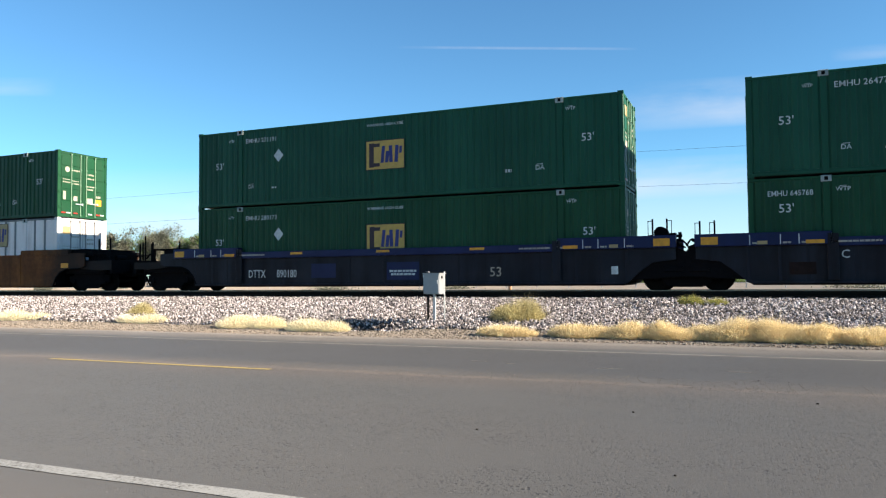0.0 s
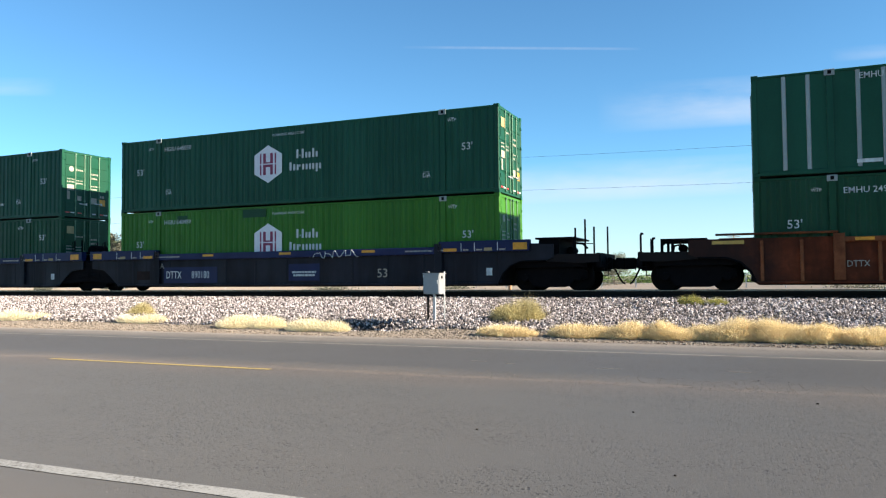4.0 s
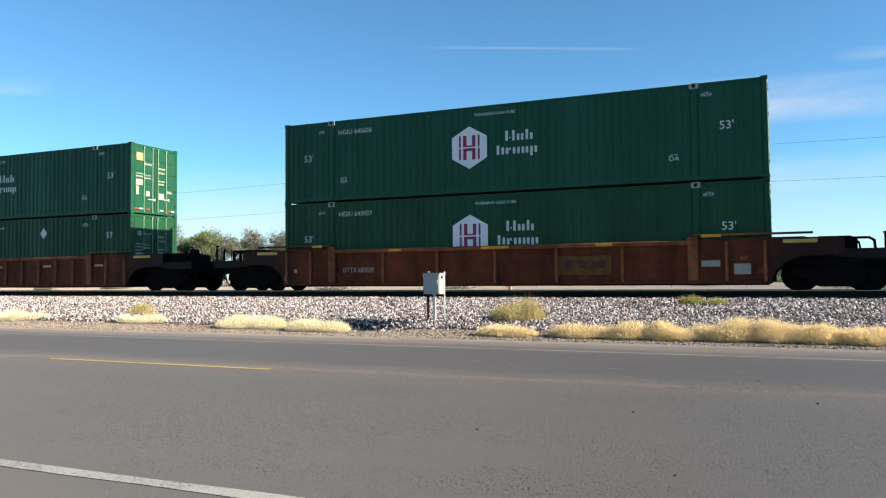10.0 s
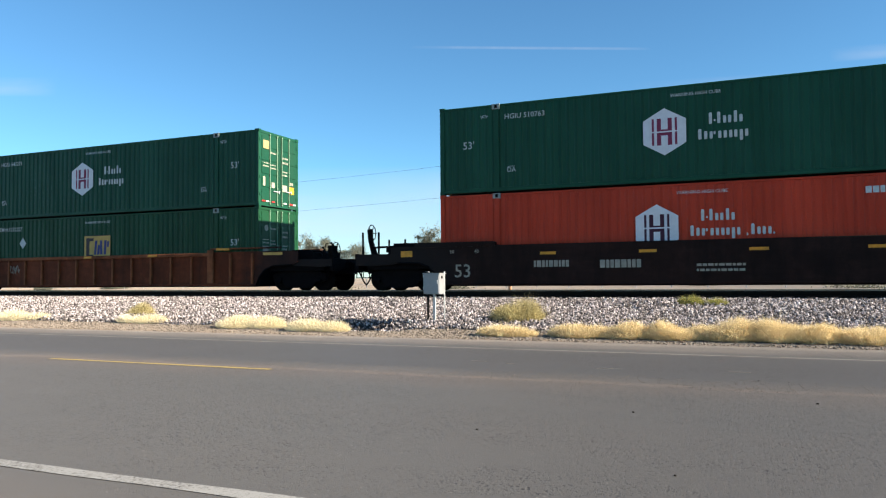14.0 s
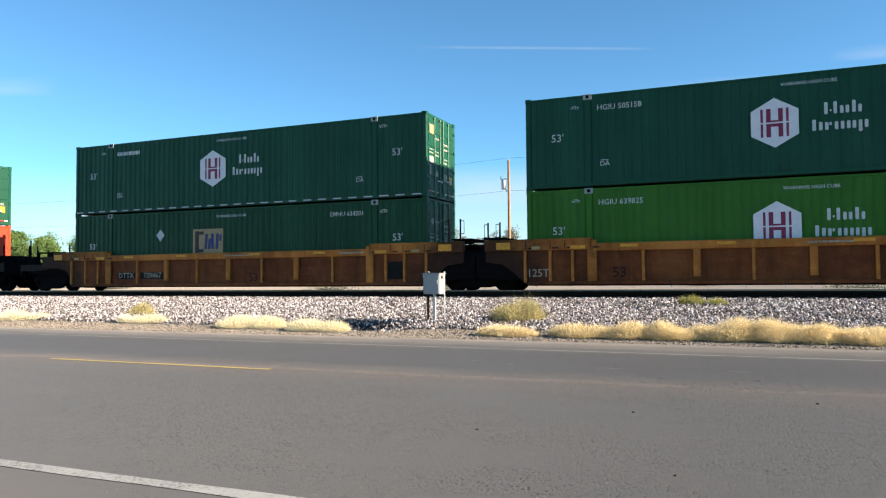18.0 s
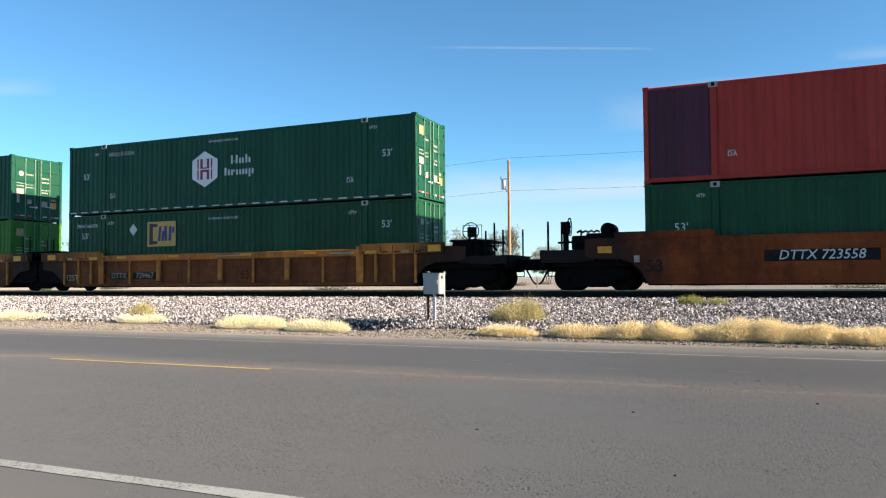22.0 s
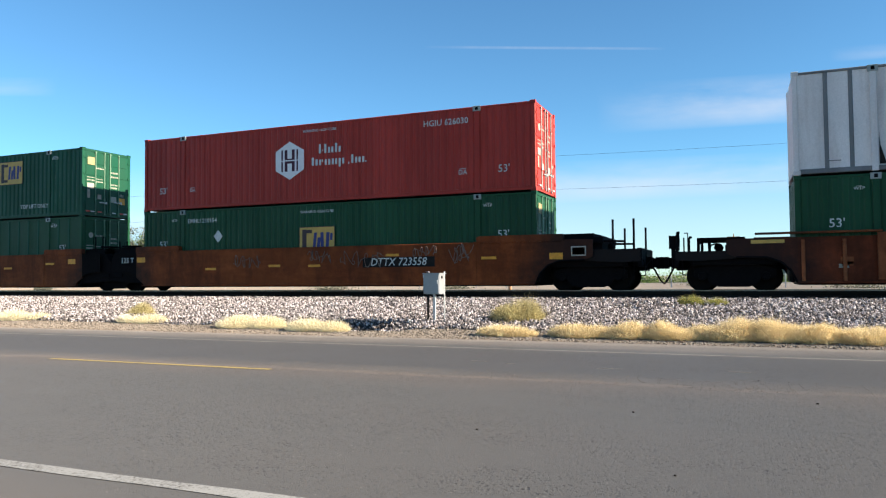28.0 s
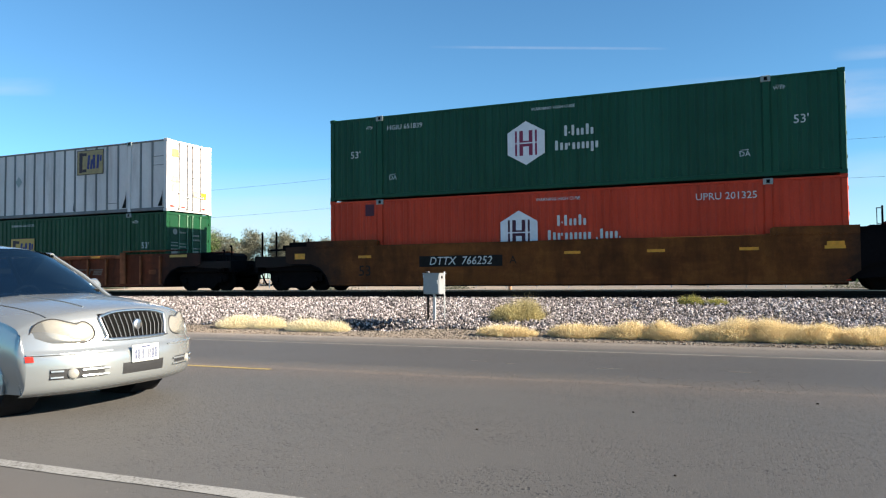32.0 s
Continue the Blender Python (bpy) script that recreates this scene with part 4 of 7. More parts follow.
GD = "dark green corrugated steel container"
STACKS = [
    # x of the middle at the start, lower box, upper box
    (-35.09, dict(label="white sheet-and-post container resting in a well car", colour=WHITE, kind="post", posts=POST_DARK, marks=[lambda b, y: gold_mark(b, 4.3, 2.2, y, True)]),
     dict(label=GD + " stacked on a white one", colour=GREEN, marks=m_emp_mid(""))),
    (-11.37, dict(label=GD + " with a low gold panel", colour=GREEN, marks=m_emp_mid("EMHU 280173", False)),
     dict(label=GD + " with a gold panel and white diamond", colour=GREEN_B, marks=m_emp_mid("EMHU 271191"))),
    (8.18, dict(label=GD + " with an off-centre gold panel", colour=GREEN, marks=m_emp_left("EMHU 645768", 3.1, -3.1)),
     dict(label=GD + " with a gold panel and white diamond", colour=GREEN_B, marks=m_emp_mid("EMHU 264778"))),
    (27.70, dict(label="bright green container with patched paint, six-sided badge", colour=LIME, marks=m_hub("HGIU 640489", False) + [blot(-1.5, 2.62, 1.05, 0.3, GREEN), blot(-4.9, 2.55, 0.5, 0.22, GREEN)]),
     dict(label=GD + " with a white six-sided badge", colour=GREEN_B, marks=m_hub("HGIU 645050"))),
    (51.36, dict(label=GD + " with a white diamond", colour=GREEN, marks=sides(1.55) + wtp() + [word("WARNING HIGH CUBE", 0, 2.57, 0.095), word("EMHU 249176", -5.15, 2.43, 0.165), lambda b, y: diamond(b, -4.38, 1.81, y)]),
     dict(label="dark green sheet-and-post container with pale vertical posts", colour=GREEN_B, kind="post", posts=POST_PALE, marks=m_posts("EMHU 244593"))),
    (74.87, dict(label=GD + " with an off-centre gold panel", colour=GREEN, marks=m_emp_left("EMHU 648369")),
     dict(label=GD + " with a white six-sided badge", colour=GREEN_B, marks=m_hub("HGIU 642281"))),
    (98.44, dict(label=GD + " with a half-hidden six-sided badge", colour=GREEN, marks=m_hub("HGIU 643027", False)),
     dict(label=GD + " with a white six-sided badge", colour=GREEN_B, marks=m_hub("HGIU 645626"))),
    (121.97, dict(label=GD + " with a low gold panel", colour=GREEN, marks=m_emp_mid("EMHU 272227", False)),
     dict(label=GD + " with a white six-sided badge", colour=GREEN_B, marks=m_hub("HGIU 641271"))),
    (145.43, dict(label="orange-red corrugated container in a dark brown well car", colour=RED_O, marks=m_inc("")),
     dict(label=GD + " stacked on an orange-red one", colour=GREEN_B, marks=m_hub("HGIU 510763"))),
    (168.96, dict(label=GD + " with a faded gold panel", colour=GREEN, marks=sides(1.55) + [over("WTP", 6.45, 2.45, 0.13), word("WARNING HIGH CUBE", 0, 2.57, 0.095), word("EMHU 634201", 5.0, 2.43, 0.16), lambda b, y: gold_mark(b, -1.1, 1.62, y, True), lambda b, y: diamond(b, -3.45, 1.93, y)]),
     dict(label=GD + " with dashed white lower edge and badge", colour=GREEN_B, marks=m_hub("") + [dashes])),
    (188.56, dict(label="bright green corrugated container with six-sided badge", colour=LIME, marks=m_hub("HGIU 639825", False)),
     dict(label=GD + " with a white six-sided badge", colour=GREEN_B, marks=m_hub("HGIU 505158"))),
    (208.24, dict(label=GD + " with a gold panel near one end", colour=GREEN, marks=m_emp_left("EMHU 648758", -4.48, -3.02)),
     dict(label=GD + " with dashed white lower edge and badge", colour=GREEN_B, marks=m_hub("HGIU 511254") + [dashes])),
    (231.85, dict(label=GD + " under a red one, six-sided badge", colour=GREEN, end=POST_PALE, marks=m_hub("", False)[:4] + [word("HGIU 646764", 5.0, 2.43, 0.2), word("WARNING HIGH CUBE", 0.0, 2.57, 0.095), lambda b, y: hub_mark(b, -0.88, 1.5, y)]),
     dict(label="red corrugated container with one repainted maroon end panel", colour=RED, left_mat=MAROON, marks=m_inc("HGIU 635852", left=False))),
    (251.44, dict(label="dark green sheet-and-post container with old paint", colour=GREEN, kind="post", posts=GREEN_B, marks=sides(1.55) + [over("WTP", -6.5, 2.47, 0.12), over("WTP", 6.45, 2.5, 0.16), word("EMHU 244 911", -5.0, 2.5, 0.17)]),
     dict(label=GD + " with a high gold panel", colour=GREEN_B, marks=[word("TOP LIFT ONLY", -5.2, 0.43, 0.15), word("TOP LIFT ONLY", 5.25, 0.5, 0.17), word("EMHU 245618", -4.7, 2.46, 0.16), over("WTP", -6.46, 2.42, 0.13), over("WTP", 6.48, 2.5, 0.16), lambda b, y: gold_mark(b, 3.77, 2.04, y), lambda b, y: diamond(b, 0.0, 2.1, y, POST_PALE)])),
    (271.0, dict(label=GD + " beneath a red one", colour=GREEN, marks=m_emp_mid("EMHU 210154", False)),
     dict(label="red corrugated container with a white six-sided badge", colour=RED, marks=m_inc("HGIU 626030"))),
    (294.47, dict(label=GD + " beneath a white one", colour=GREEN, marks=m_emp_mid("EMHU 264627", False)),
     dict(label="rust-stained white sheet-and-post container with gold panel", colour=WHITE, kind="post", posts=POST_DARK, marks=[word("EMHU 243448", -4.85, 2.61, 0.17, LETTER_DARK, 0.9), m_posts("")[1], lambda b, y: diamond(b, -0.3, 1.6, y, POST_PALE), wedge(-6.0, 0.2, 0.16, 0.85), wedge(5.95, 0.2, -0.22, 0.75), wedge(7.85, 0.2, -0.24, 0.7), wedge(3.0, 0.2, 0.10, 0.35), seam(4.95, 5.45, 0.42), seam(7.3, 7.9, 2.2), seam(7.3, 7.9, 1.85), seam(-7.3, -6.9, 0.36), seam(-5.6, -5.1, 0.30)])),
    (318.10, dict(label="orange-red corrugated container under a green one", colour=RED_O, marks=m_inc("UPRU 201325") + [blot(-6.5, 2.52, 0.34, 0.4, MAROON)]),
     dict(label=GD + " stacked on an orange-red one", colour=GREEN_B, marks=m_hub("HGIU 651839"))),
]

for i, (x, low, top) in enumerate(STACKS):
    for spec, z in ((low, LOW_Z), (top, TOP_Z)):
        if spec:
            RIDERS.append((container(seed=i * 2 + (z > 1), **spec), x, z + RAIL_Z))


# ---- well cars: origin on the rail heads at the middle of the car ----
def truck(parent, x, wheel_list):
    """A two-axle freight truck: side frames, bolster with springs, and two turning wheelsets."""
    def frame_side():
        g = Geo()
        g.prism([(-1.12, 0.40), (-1.12, 0.62), (-0.70, 0.72), (-0.42, 0.86), (0.42, 0.86), (0.70, 0.72), (1.12, 0.62), (1.12, 0.40), (0.96, 0.34), (0.74, 0.36), (0.58, 0.16), (0.40, 0.11), (-0.40, 0.11), (-0.58, 0.16), (-0.74, 0.36), (-0.96, 0.34)], -0.06, 0.06)
        for a in (-0.85, 0.85):
            g.lathe([(-0.12, 0.05), (-0.12, 0.11), (0.06, 0.13)], (a, 0, 0.42), "y", 14)
        return g

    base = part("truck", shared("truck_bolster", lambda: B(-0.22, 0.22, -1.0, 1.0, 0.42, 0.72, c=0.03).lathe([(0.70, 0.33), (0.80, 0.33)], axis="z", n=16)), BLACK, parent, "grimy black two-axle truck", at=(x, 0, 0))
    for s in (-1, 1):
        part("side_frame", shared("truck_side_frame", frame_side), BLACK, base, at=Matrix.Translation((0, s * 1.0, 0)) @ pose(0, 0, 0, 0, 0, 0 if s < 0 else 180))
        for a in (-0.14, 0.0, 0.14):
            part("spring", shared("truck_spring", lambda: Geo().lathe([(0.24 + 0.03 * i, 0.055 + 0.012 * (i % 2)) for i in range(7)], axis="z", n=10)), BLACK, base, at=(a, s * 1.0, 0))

    def wheelset():
        g = Geo()
        for s in (-1, 1):
            g.lathe([(s * q, r) for q, r in ((0.66, 0.10), (0.66, 0.36), (0.685, 0.46), (0.71, 0.445), (0.725, 0.425), (0.80, 0.418), (0.80, 0.35), (0.775, 0.31), (0.775, 0.14), (0.82, 0.10))], axis="y", n=28)
        g.lathe([(-1.05, 0.07), (1.05, 0.07)], axis="y", n=12)
        return g

    for a in (-0.85, 0.85):
        w = part("wheelset", shared("wheelset", wheelset, True), WHEELSTEEL, base, "worn steel wheels on an axle", at=(a, 0, 0.42))
        wheel_list.append((w, a))
    return base


WHEELS = []


def logo_plate(car, x, y, z, w, pale, back=True):
    """Dark plate with slanted striped white shapes."""
    h = w * 0.2
    if back:
        part("logo_plate", Geo().prism([(x - w / 2, z - h / 2), (x + w / 2, z - h / 2), (x + w / 2, z + h / 2), (x - w / 2, z + h / 2)], y - 0.004, y), DARKPANEL, car, "dark plate with striped white shapes")
    g = Geo()
    k = 0.3 * h
    for i in range(3):
        a = x - w * 0.46 + i * w * 0.31
        for j in range(4):
            zz = z + h * (0.30 - 0.19 * j)
            ww = w * (0.28 if j == 0 or i == 2 else 0.14)
            o = (0.0 if j == 0 or i == 2 else 0.07) * w
            g.prism([(a + o - k * j / 4, zz - h * 0.07), (a + o + ww - k * j / 4, zz - h * 0.07), (a + o + ww - k * j / 4 + 0.02, zz + h * 0.07), (a + o - k * j / 4 + 0.02, zz + h * 0.07)], y - 0.008, y - 0.0045)
    part("logo_shapes", g, pale, car, "striped slanted white shapes")


def yellow(car, x, y, z, w=0.55, h=0.09, mat=None):
    part("reflector", B(x - w / 2, x + w / 2, y - 0.006, y, z - h / 2, z + h / 2), mat or YELLOW, car, "yellow reflective strip")


def tall_rail(car, x, y, z0, z1, w=0.0, mat=None):
    g = Geo().tube((x, y, z0), (x, y, z1), 0.022, 8)
    if w:
        g.path([(x, y, z1 - 0.03), (x + w, y, z1 - 0.03), (x + w, y, z1 - 0.45), (x, y, z1 - 0.45)], 0.012)
    part("handrail", g, mat or BLACK, car, "upright steel grab rail")


def brake_wheel(car, x, y, z, along=True, stand=True):
    g = Geo()
    r = 0.28
    n = 20
    for i in range(n):
        a, b = 2 * math.pi * i / n, 2 * math.pi * (i + 1) / n
        g.tube((0, r * math.cos(a), r * math.sin(a)), (0, r * math.cos(b), r * math.sin(b)), 0.016, 6)
    for i in range(5):
        a = 2 * math.pi * i / 5
        g.tube((0, 0, 0), (0.02, r * math.cos(a), r * math.sin(a)), 0.012, 6)
    g.tube((-0.14, 0, 0), (0.03, 0, 0), 0.05, 10)
    part("brake_wheel", g, BLACK, car, "round hand brake wheel", at=Matrix.Translation((x, y, z)) @ pose(0, 0, 0, 0, 0, 0 if along else 90))
    if stand:
        part("brake_stand", B(x - 0.2, x - 0.08, y - 0.12, y + 0.12, 0.95, z + 0.16, c=0.02).box(x - 0.26, x - 0.02, y - 0.16, y + 0.16, z - 0.22, z + 0.16, c=0.03), BLACK, car)


def coupler_end(car, s, style, c_end, brake):
    """Platform, draft sill, coupler, hose, cage and rails at the end on the side s (+1 or -1) of x."""
    X = lambda a, b: sorted((s * a, s * b))
    P = lambda pts: [(s * a, b) for a, b in pts]
    high = 1.26 if style in ("smooth", "dark") else 1.14
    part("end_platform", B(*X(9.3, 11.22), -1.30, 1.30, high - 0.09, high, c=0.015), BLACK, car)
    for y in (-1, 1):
        # Dark brown instead of the car colour: the edge's shade is painted in.
        part("platform_edge", Geo().prism(P([(9.45, 0.93), (10.6, 0.86), (11.24, 0.88), (11.24, high), (9.45, high)]), *sorted((y * 1.30, y * 1.36))), DARKBROWN, car, "grimy end platform edge plate, shade put into its dark brown")
    # The wide second box is added filler that blocks light under the platform.
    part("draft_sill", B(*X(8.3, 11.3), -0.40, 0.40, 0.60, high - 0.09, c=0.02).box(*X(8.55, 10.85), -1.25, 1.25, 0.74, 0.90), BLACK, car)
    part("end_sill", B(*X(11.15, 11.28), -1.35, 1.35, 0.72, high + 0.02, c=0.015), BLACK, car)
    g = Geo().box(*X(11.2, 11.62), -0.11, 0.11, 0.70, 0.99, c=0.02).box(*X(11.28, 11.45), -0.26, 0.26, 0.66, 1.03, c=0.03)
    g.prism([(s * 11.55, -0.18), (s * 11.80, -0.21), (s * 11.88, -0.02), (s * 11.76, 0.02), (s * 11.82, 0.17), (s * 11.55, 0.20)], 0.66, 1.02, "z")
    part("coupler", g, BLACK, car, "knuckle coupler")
    pts = [(s * (11.3 + 0.46 * (i / 10) ** 0.8), 0.28, 0.80 - 0.60 * math.sin(math.pi / 2 * i / 10) ** 1.4) for i in range(11)]
    part("air_hose", Geo().path(pts, 0.030), BLACK, car, "sagging rubber air hose")
    part("angle_cock", B(*X(11.26, 11.40), 0.22, 0.34, 0.70, 0.84, c=0.02), BLACK, car)
    part("uncoupling_lever", Geo().path([(s * 11.32, -1.3, 0.92), (s * 11.36, -1.3, 0.62), (s * 11.36, -0.9, 0.78), (s * 11.45, 0.0, 0.98)], 0.014), BLACK, car)
    for y in (-1.3, 1.3):
        part("sill_step", Geo().path([(s * 11.05, y, 0.9), (s * 11.05, y, 0.46), (s * 10.75, y, 0.46), (s * 10.75, y, 0.9)], 0.016), BLACK, car)
        part("step_tread", B(*X(10.75, 11.05), y - 0.05, y + 0.05, 0.45, 0.475), BLACK, car)
    part("brake_cylinder", Geo().lathe([(-0.28, 0.10), (-0.25, 0.13), (0.25, 0.13), (0.28, 0.10)], (s * 10.1, 0.2, high + 0.14), "y", 14), BLACK, car)
    if style in ("smooth", "dark"):
        # stepped decks over the truck, a crossbar and tall thick uprights
        top = 1.76 if style == "smooth" else 1.62
        part("end_deck", Geo().prism(P([(8.5, top - 0.30), (10.12, top - 0.30), (10.12, top - 0.10), (9.84, top - 0.10), (9.84, top), (8.5, top)]), -1.25, 1.25), BLACK, car, "black stepped deck over the truck")
        part("end_box", B(*X(9.75, 10.08), -1.15, 1.15, high, top - 0.12, c=0.03), BLACK, car)
        part("crossbar", Geo().tube((s * 9.9, -1.12, high + 0.26), (s * 10.75, -1.12, high + 0.24), 0.035).tube((s * 9.9, 1.1, high + 0.26), (s * 10.75, 1.1, high + 0.24), 0.035), BLACK, car)
        for a, y, z1 in ((10.42, -1.22, top + 0.40), (11.04, -1.22, top + 0.41), (11.12, 0.95, top + 0.26), (10.45, 0.95, top + 0.26)):
            part("upright", B(s * a - 0.03, s * a + 0.03, y - 0.03, y + 0.03, high - 0.05, z1, c=0.012), BLACK, car, "tall square steel upright")
    elif style == "ribbed":
        # low cage, closed towards the well and an open hoop towards the coupler
        part("valve_cage", Geo().prism(P([(9.3, high), (10.22, high), (10.22, high + 0.26), (10.05, high + 0.36), (9.3, high + 0.36)]), -0.95, 0.95) if s > 0 else
             B(*X(9.35, 10.66), -1.0, 1.0, high + 0.32, high + 0.40, c=0.01).box(*X(10.58, 10.66), -1.0, -0.92, high, high + 0.34).box(*X(10.28, 10.36), -1.0, -0.92, high, high + 0.34).box(*X(10.58, 10.66), 0.92, 1.0, high, high + 0.34).box(*X(9.3, 9.9), -0.6, 0.9, high, high + 0.2), BLACK, car, "black pipe cage on the end platform")
        part("pipe_loop", Geo().path([(s * 10.1, -0.9, high + 0.30), (s * 10.5, -0.9, high + 0.30), (s * 10.62, -0.9, high + 0.22), (s * 10.64, -0.9, high)], 0.035), BLACK, car)
        part("pipe_loop", Geo().path([(s * 10.0, -0.5, high + 0.1), (s * 10.12, -0.5, high + 0.24), (s * 10.3, -0.5, high + 0.2), (s * 10.34, -0.5, high)], 0.025), BLACK, car)
        for a, z1 in ((11.20, 1.70), (10.86, 1.55)):
            part("handrail", Geo().path([(s * a, -1.24, high - 0.1), (s * a, -1.24, z1 - 0.05), (s * (a - 0.02), -1.24, z1), (s * (a - 0.08), -1.24, z1)], 0.032), BLACK, car, "hooked steel grab rail")
        tall_rail(car, s * 11.18, 1.1, 0.95, 1.66)
    else:
        part("end_deck", B(*X(9.2, 10.45), -1.15, 1.15, 1.62, 1.68, c=0.01), BLACK, car)
        part("end_box", B(*X(9.3, 9.95), -1.1, 1.1, high, 1.62, c=0.02), BLACK, car)
        part("end_frame", Geo().path([(s * 10.42, -1.1, 1.65), (s * 10.45, -1.1, 1.4), (s * 10.42, -1.1, high)], 0.05).path([(s * 10.4, -1.1, 1.48), (s * 10.7, -1.1, 1.46), (s * 10.85, -1.1, high + 0.16)], 0.035), BLACK, car)
        for a, y, z1 in ((10.48, -1.15, 1.95), (10.80, -1.22, 2.20), (11.05, -1.1, 1.97), (11.1, 1.0, 2.1)):
            part("upright", B(s * a - 0.026, s * a + 0.026, y - 0.026, y + 0.026, high - 0.05, z1, c=0.01), BLACK, car, "square steel upright")
        part("ladder_rung", Geo().tube((s * 10.80, -1.22, 1.45), (s * 11.05, -1.1, 1.45), 0.014), BLACK, car)
    if brake:
        if style == "tan":
            brake_wheel(car, s * 9.95, -1.12, 1.96, False, False)
            part("brake_box", B(s * 9.95 - 0.15, s * 9.95 + 0.15, -1.08, -0.92, 1.76, 2.10, c=0.04), DARKBROWN, car, "brown gear box of the hand brake")
            for a in (9.86, 10.06):
                part("brake_post", B(s * a - 0.03, s * a + 0.03, -1.0, -0.94, high, 1.8), BLACK, car)
            part("guard_hoop", Geo().path([(s * 9.66, -1.08, 1.70), (s * 9.66, -1.08, 2.16), (s * 10.32, -1.08, 2.16), (s * 10.32, -1.08, 1.70), (s * 9.66, -1.08, 1.70)], 0.011), BLACK, car)
        elif style == "dark":
            brake_wheel(car, s * 10.80, -1.0, 2.02, True, False)
            part("brake_stand", Geo().prism(P([(10.62, high), (10.80, high), (10.92, 1.74), (10.96, 2.14), (10.82, 2.16), (10.80, 1.76)]), -1.06, -0.90), BLACK, car)
        elif style == "smooth":
            brake_wheel(car, s * 10.42, -0.9, 2.0)
            part("valve_box", B(*X(9.7, 10.3), -1.2, 1.0, high, 1.70, c=0.04), BLACK, car)
            part("air_tank", Geo().lathe([(-0.42, 0.10), (-0.38, 0.22), (0.38, 0.22), (0.42, 0.10)], (s * 9.25, -0.5, 1.88), "y", 18), BLACK, car, "round black air reservoir", smooth=True)
            part("pipe_loop", Geo().path([(s * (9.5 + 0.09 * i), -0.8, 1.82 + 0.05 * (i % 2)) for i in range(9)], 0.03), BLACK, car)
        else:
            brake_wheel(car, s * 11.18, -0.95, 1.46)
            part("guard_hoop", Geo().path([(s * 10.9, -1.2, high), (s * 10.9, -1.2, 1.68), (s * 11.0, -1.2, 1.68)], 0.014), BLACK, car)
    truck(car, s * 9.68, WHEELS)


def joint_end(car, s, style, tank, with_truck):
    """The end that shares a truck with the next unit of the same car."""
    X = lambda a, b: sorted((s * a, s * b))
    P = lambda pts: [(s * a, b) for a, b in pts]
    top = 1.72 if style == "smooth" else 1.50
    reach = 9.36 if s > 0 else 9.52
    # Black block widened as filler, closing the gap between car end and wheels.
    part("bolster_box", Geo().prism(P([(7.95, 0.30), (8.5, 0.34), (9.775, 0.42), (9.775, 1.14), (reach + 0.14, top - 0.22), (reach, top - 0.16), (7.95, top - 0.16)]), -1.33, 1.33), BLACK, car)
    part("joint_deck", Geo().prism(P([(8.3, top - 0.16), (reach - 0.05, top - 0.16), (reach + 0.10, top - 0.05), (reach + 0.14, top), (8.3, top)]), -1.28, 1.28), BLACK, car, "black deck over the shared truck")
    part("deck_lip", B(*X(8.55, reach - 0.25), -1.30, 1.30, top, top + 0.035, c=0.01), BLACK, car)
    for i, a in enumerate((8.85, 9.26) if s > 0 else (9.38, 8.98)):
        z1 = {"smooth": 2.26, "tan": 2.36}.get(style, 2.12) if s > 0 else (2.2 if style == "tan" else 2.02)
        part("upright", B(s * a - 0.024, s * a + 0.024, -1.29, -1.24, top - 0.1, z1, c=0.01), BLACK if style != "tan" or i else ORANGE, car, "square steel upright")
        e = (-1 if i == 0 else 1) if s > 0 else -1
        part("grab_hoop", Geo().path([(s * a, -1.27, z1 - 0.06), (s * a + e * 0.13, -1.27, z1 - 0.06), (s * a + e * 0.13, -1.27, z1 - 0.48), (s * a, -1.27, z1 - 0.48)], 0.011), BLACK, car)
    part("end_step", B(*X(8.95, 9.45), -1.1, -0.5, top + 0.06, top + 0.14, c=0.02), BLACK, car)
    if style == "tan":
        part("raised_deck", B(*X(8.9, 9.62), -1.15, 0.9, top + 0.17, top + 0.22, c=0.01), BLACK, car, "raised black deck plate on posts")
        for a in (9.0, 9.3, 9.55):
            part("deck_post", B(s * a - 0.025, s * a + 0.025, -1.1, -1.05, top, top + 0.17), BLACK, car)
    part("air_line", Geo().path([(s * (reach + (9.80 - reach) * i / 8), -0.6, top - 0.04 + 0.10 * math.sin(math.pi * i / 8) - 0.14 * (i / 8) ** 2) for i in range(9)], 0.026), BLACK, car)
    part("air_line", Geo().path([(s * (9.2 + 0.55 * i / 8), -0.9, top + 0.02 + 0.08 * math.sin(2.2 * math.pi * i / 8) - 0.30 * (i / 8) ** 3) for i in range(9)], 0.024), BLACK, car)
    part("side_bearing", B(*X(9.15, 9.7), -1.36, -1.30, 0.55, 0.72, c=0.02), BLACK, car)
    if tank:
        part("air_tank", Geo().lathe([(-0.4, 0.12), (-0.36, 0.2), (0.36, 0.2), (0.4, 0.12)], (s * 9.0, -0.2, top + 0.24), "y", 18), BLACK, car, "round black air reservoir", smooth=True)
        part("valve", Geo().box(*X(9.25, 9.45), -0.5, -0.3, top + 0.02, top + 0.24, c=0.03).tube((s * 9.1, -0.4, top + 0.12), (s * 9.62, -0.4, top + 0.16), 0.04).tube((s * 9.55, -0.4, top - 0.02), (s * 9.55, -0.4, top + 0.26), 0.05), BLACK, car)
    if with_truck:
        truck(car, s * 9.775, WHEELS)


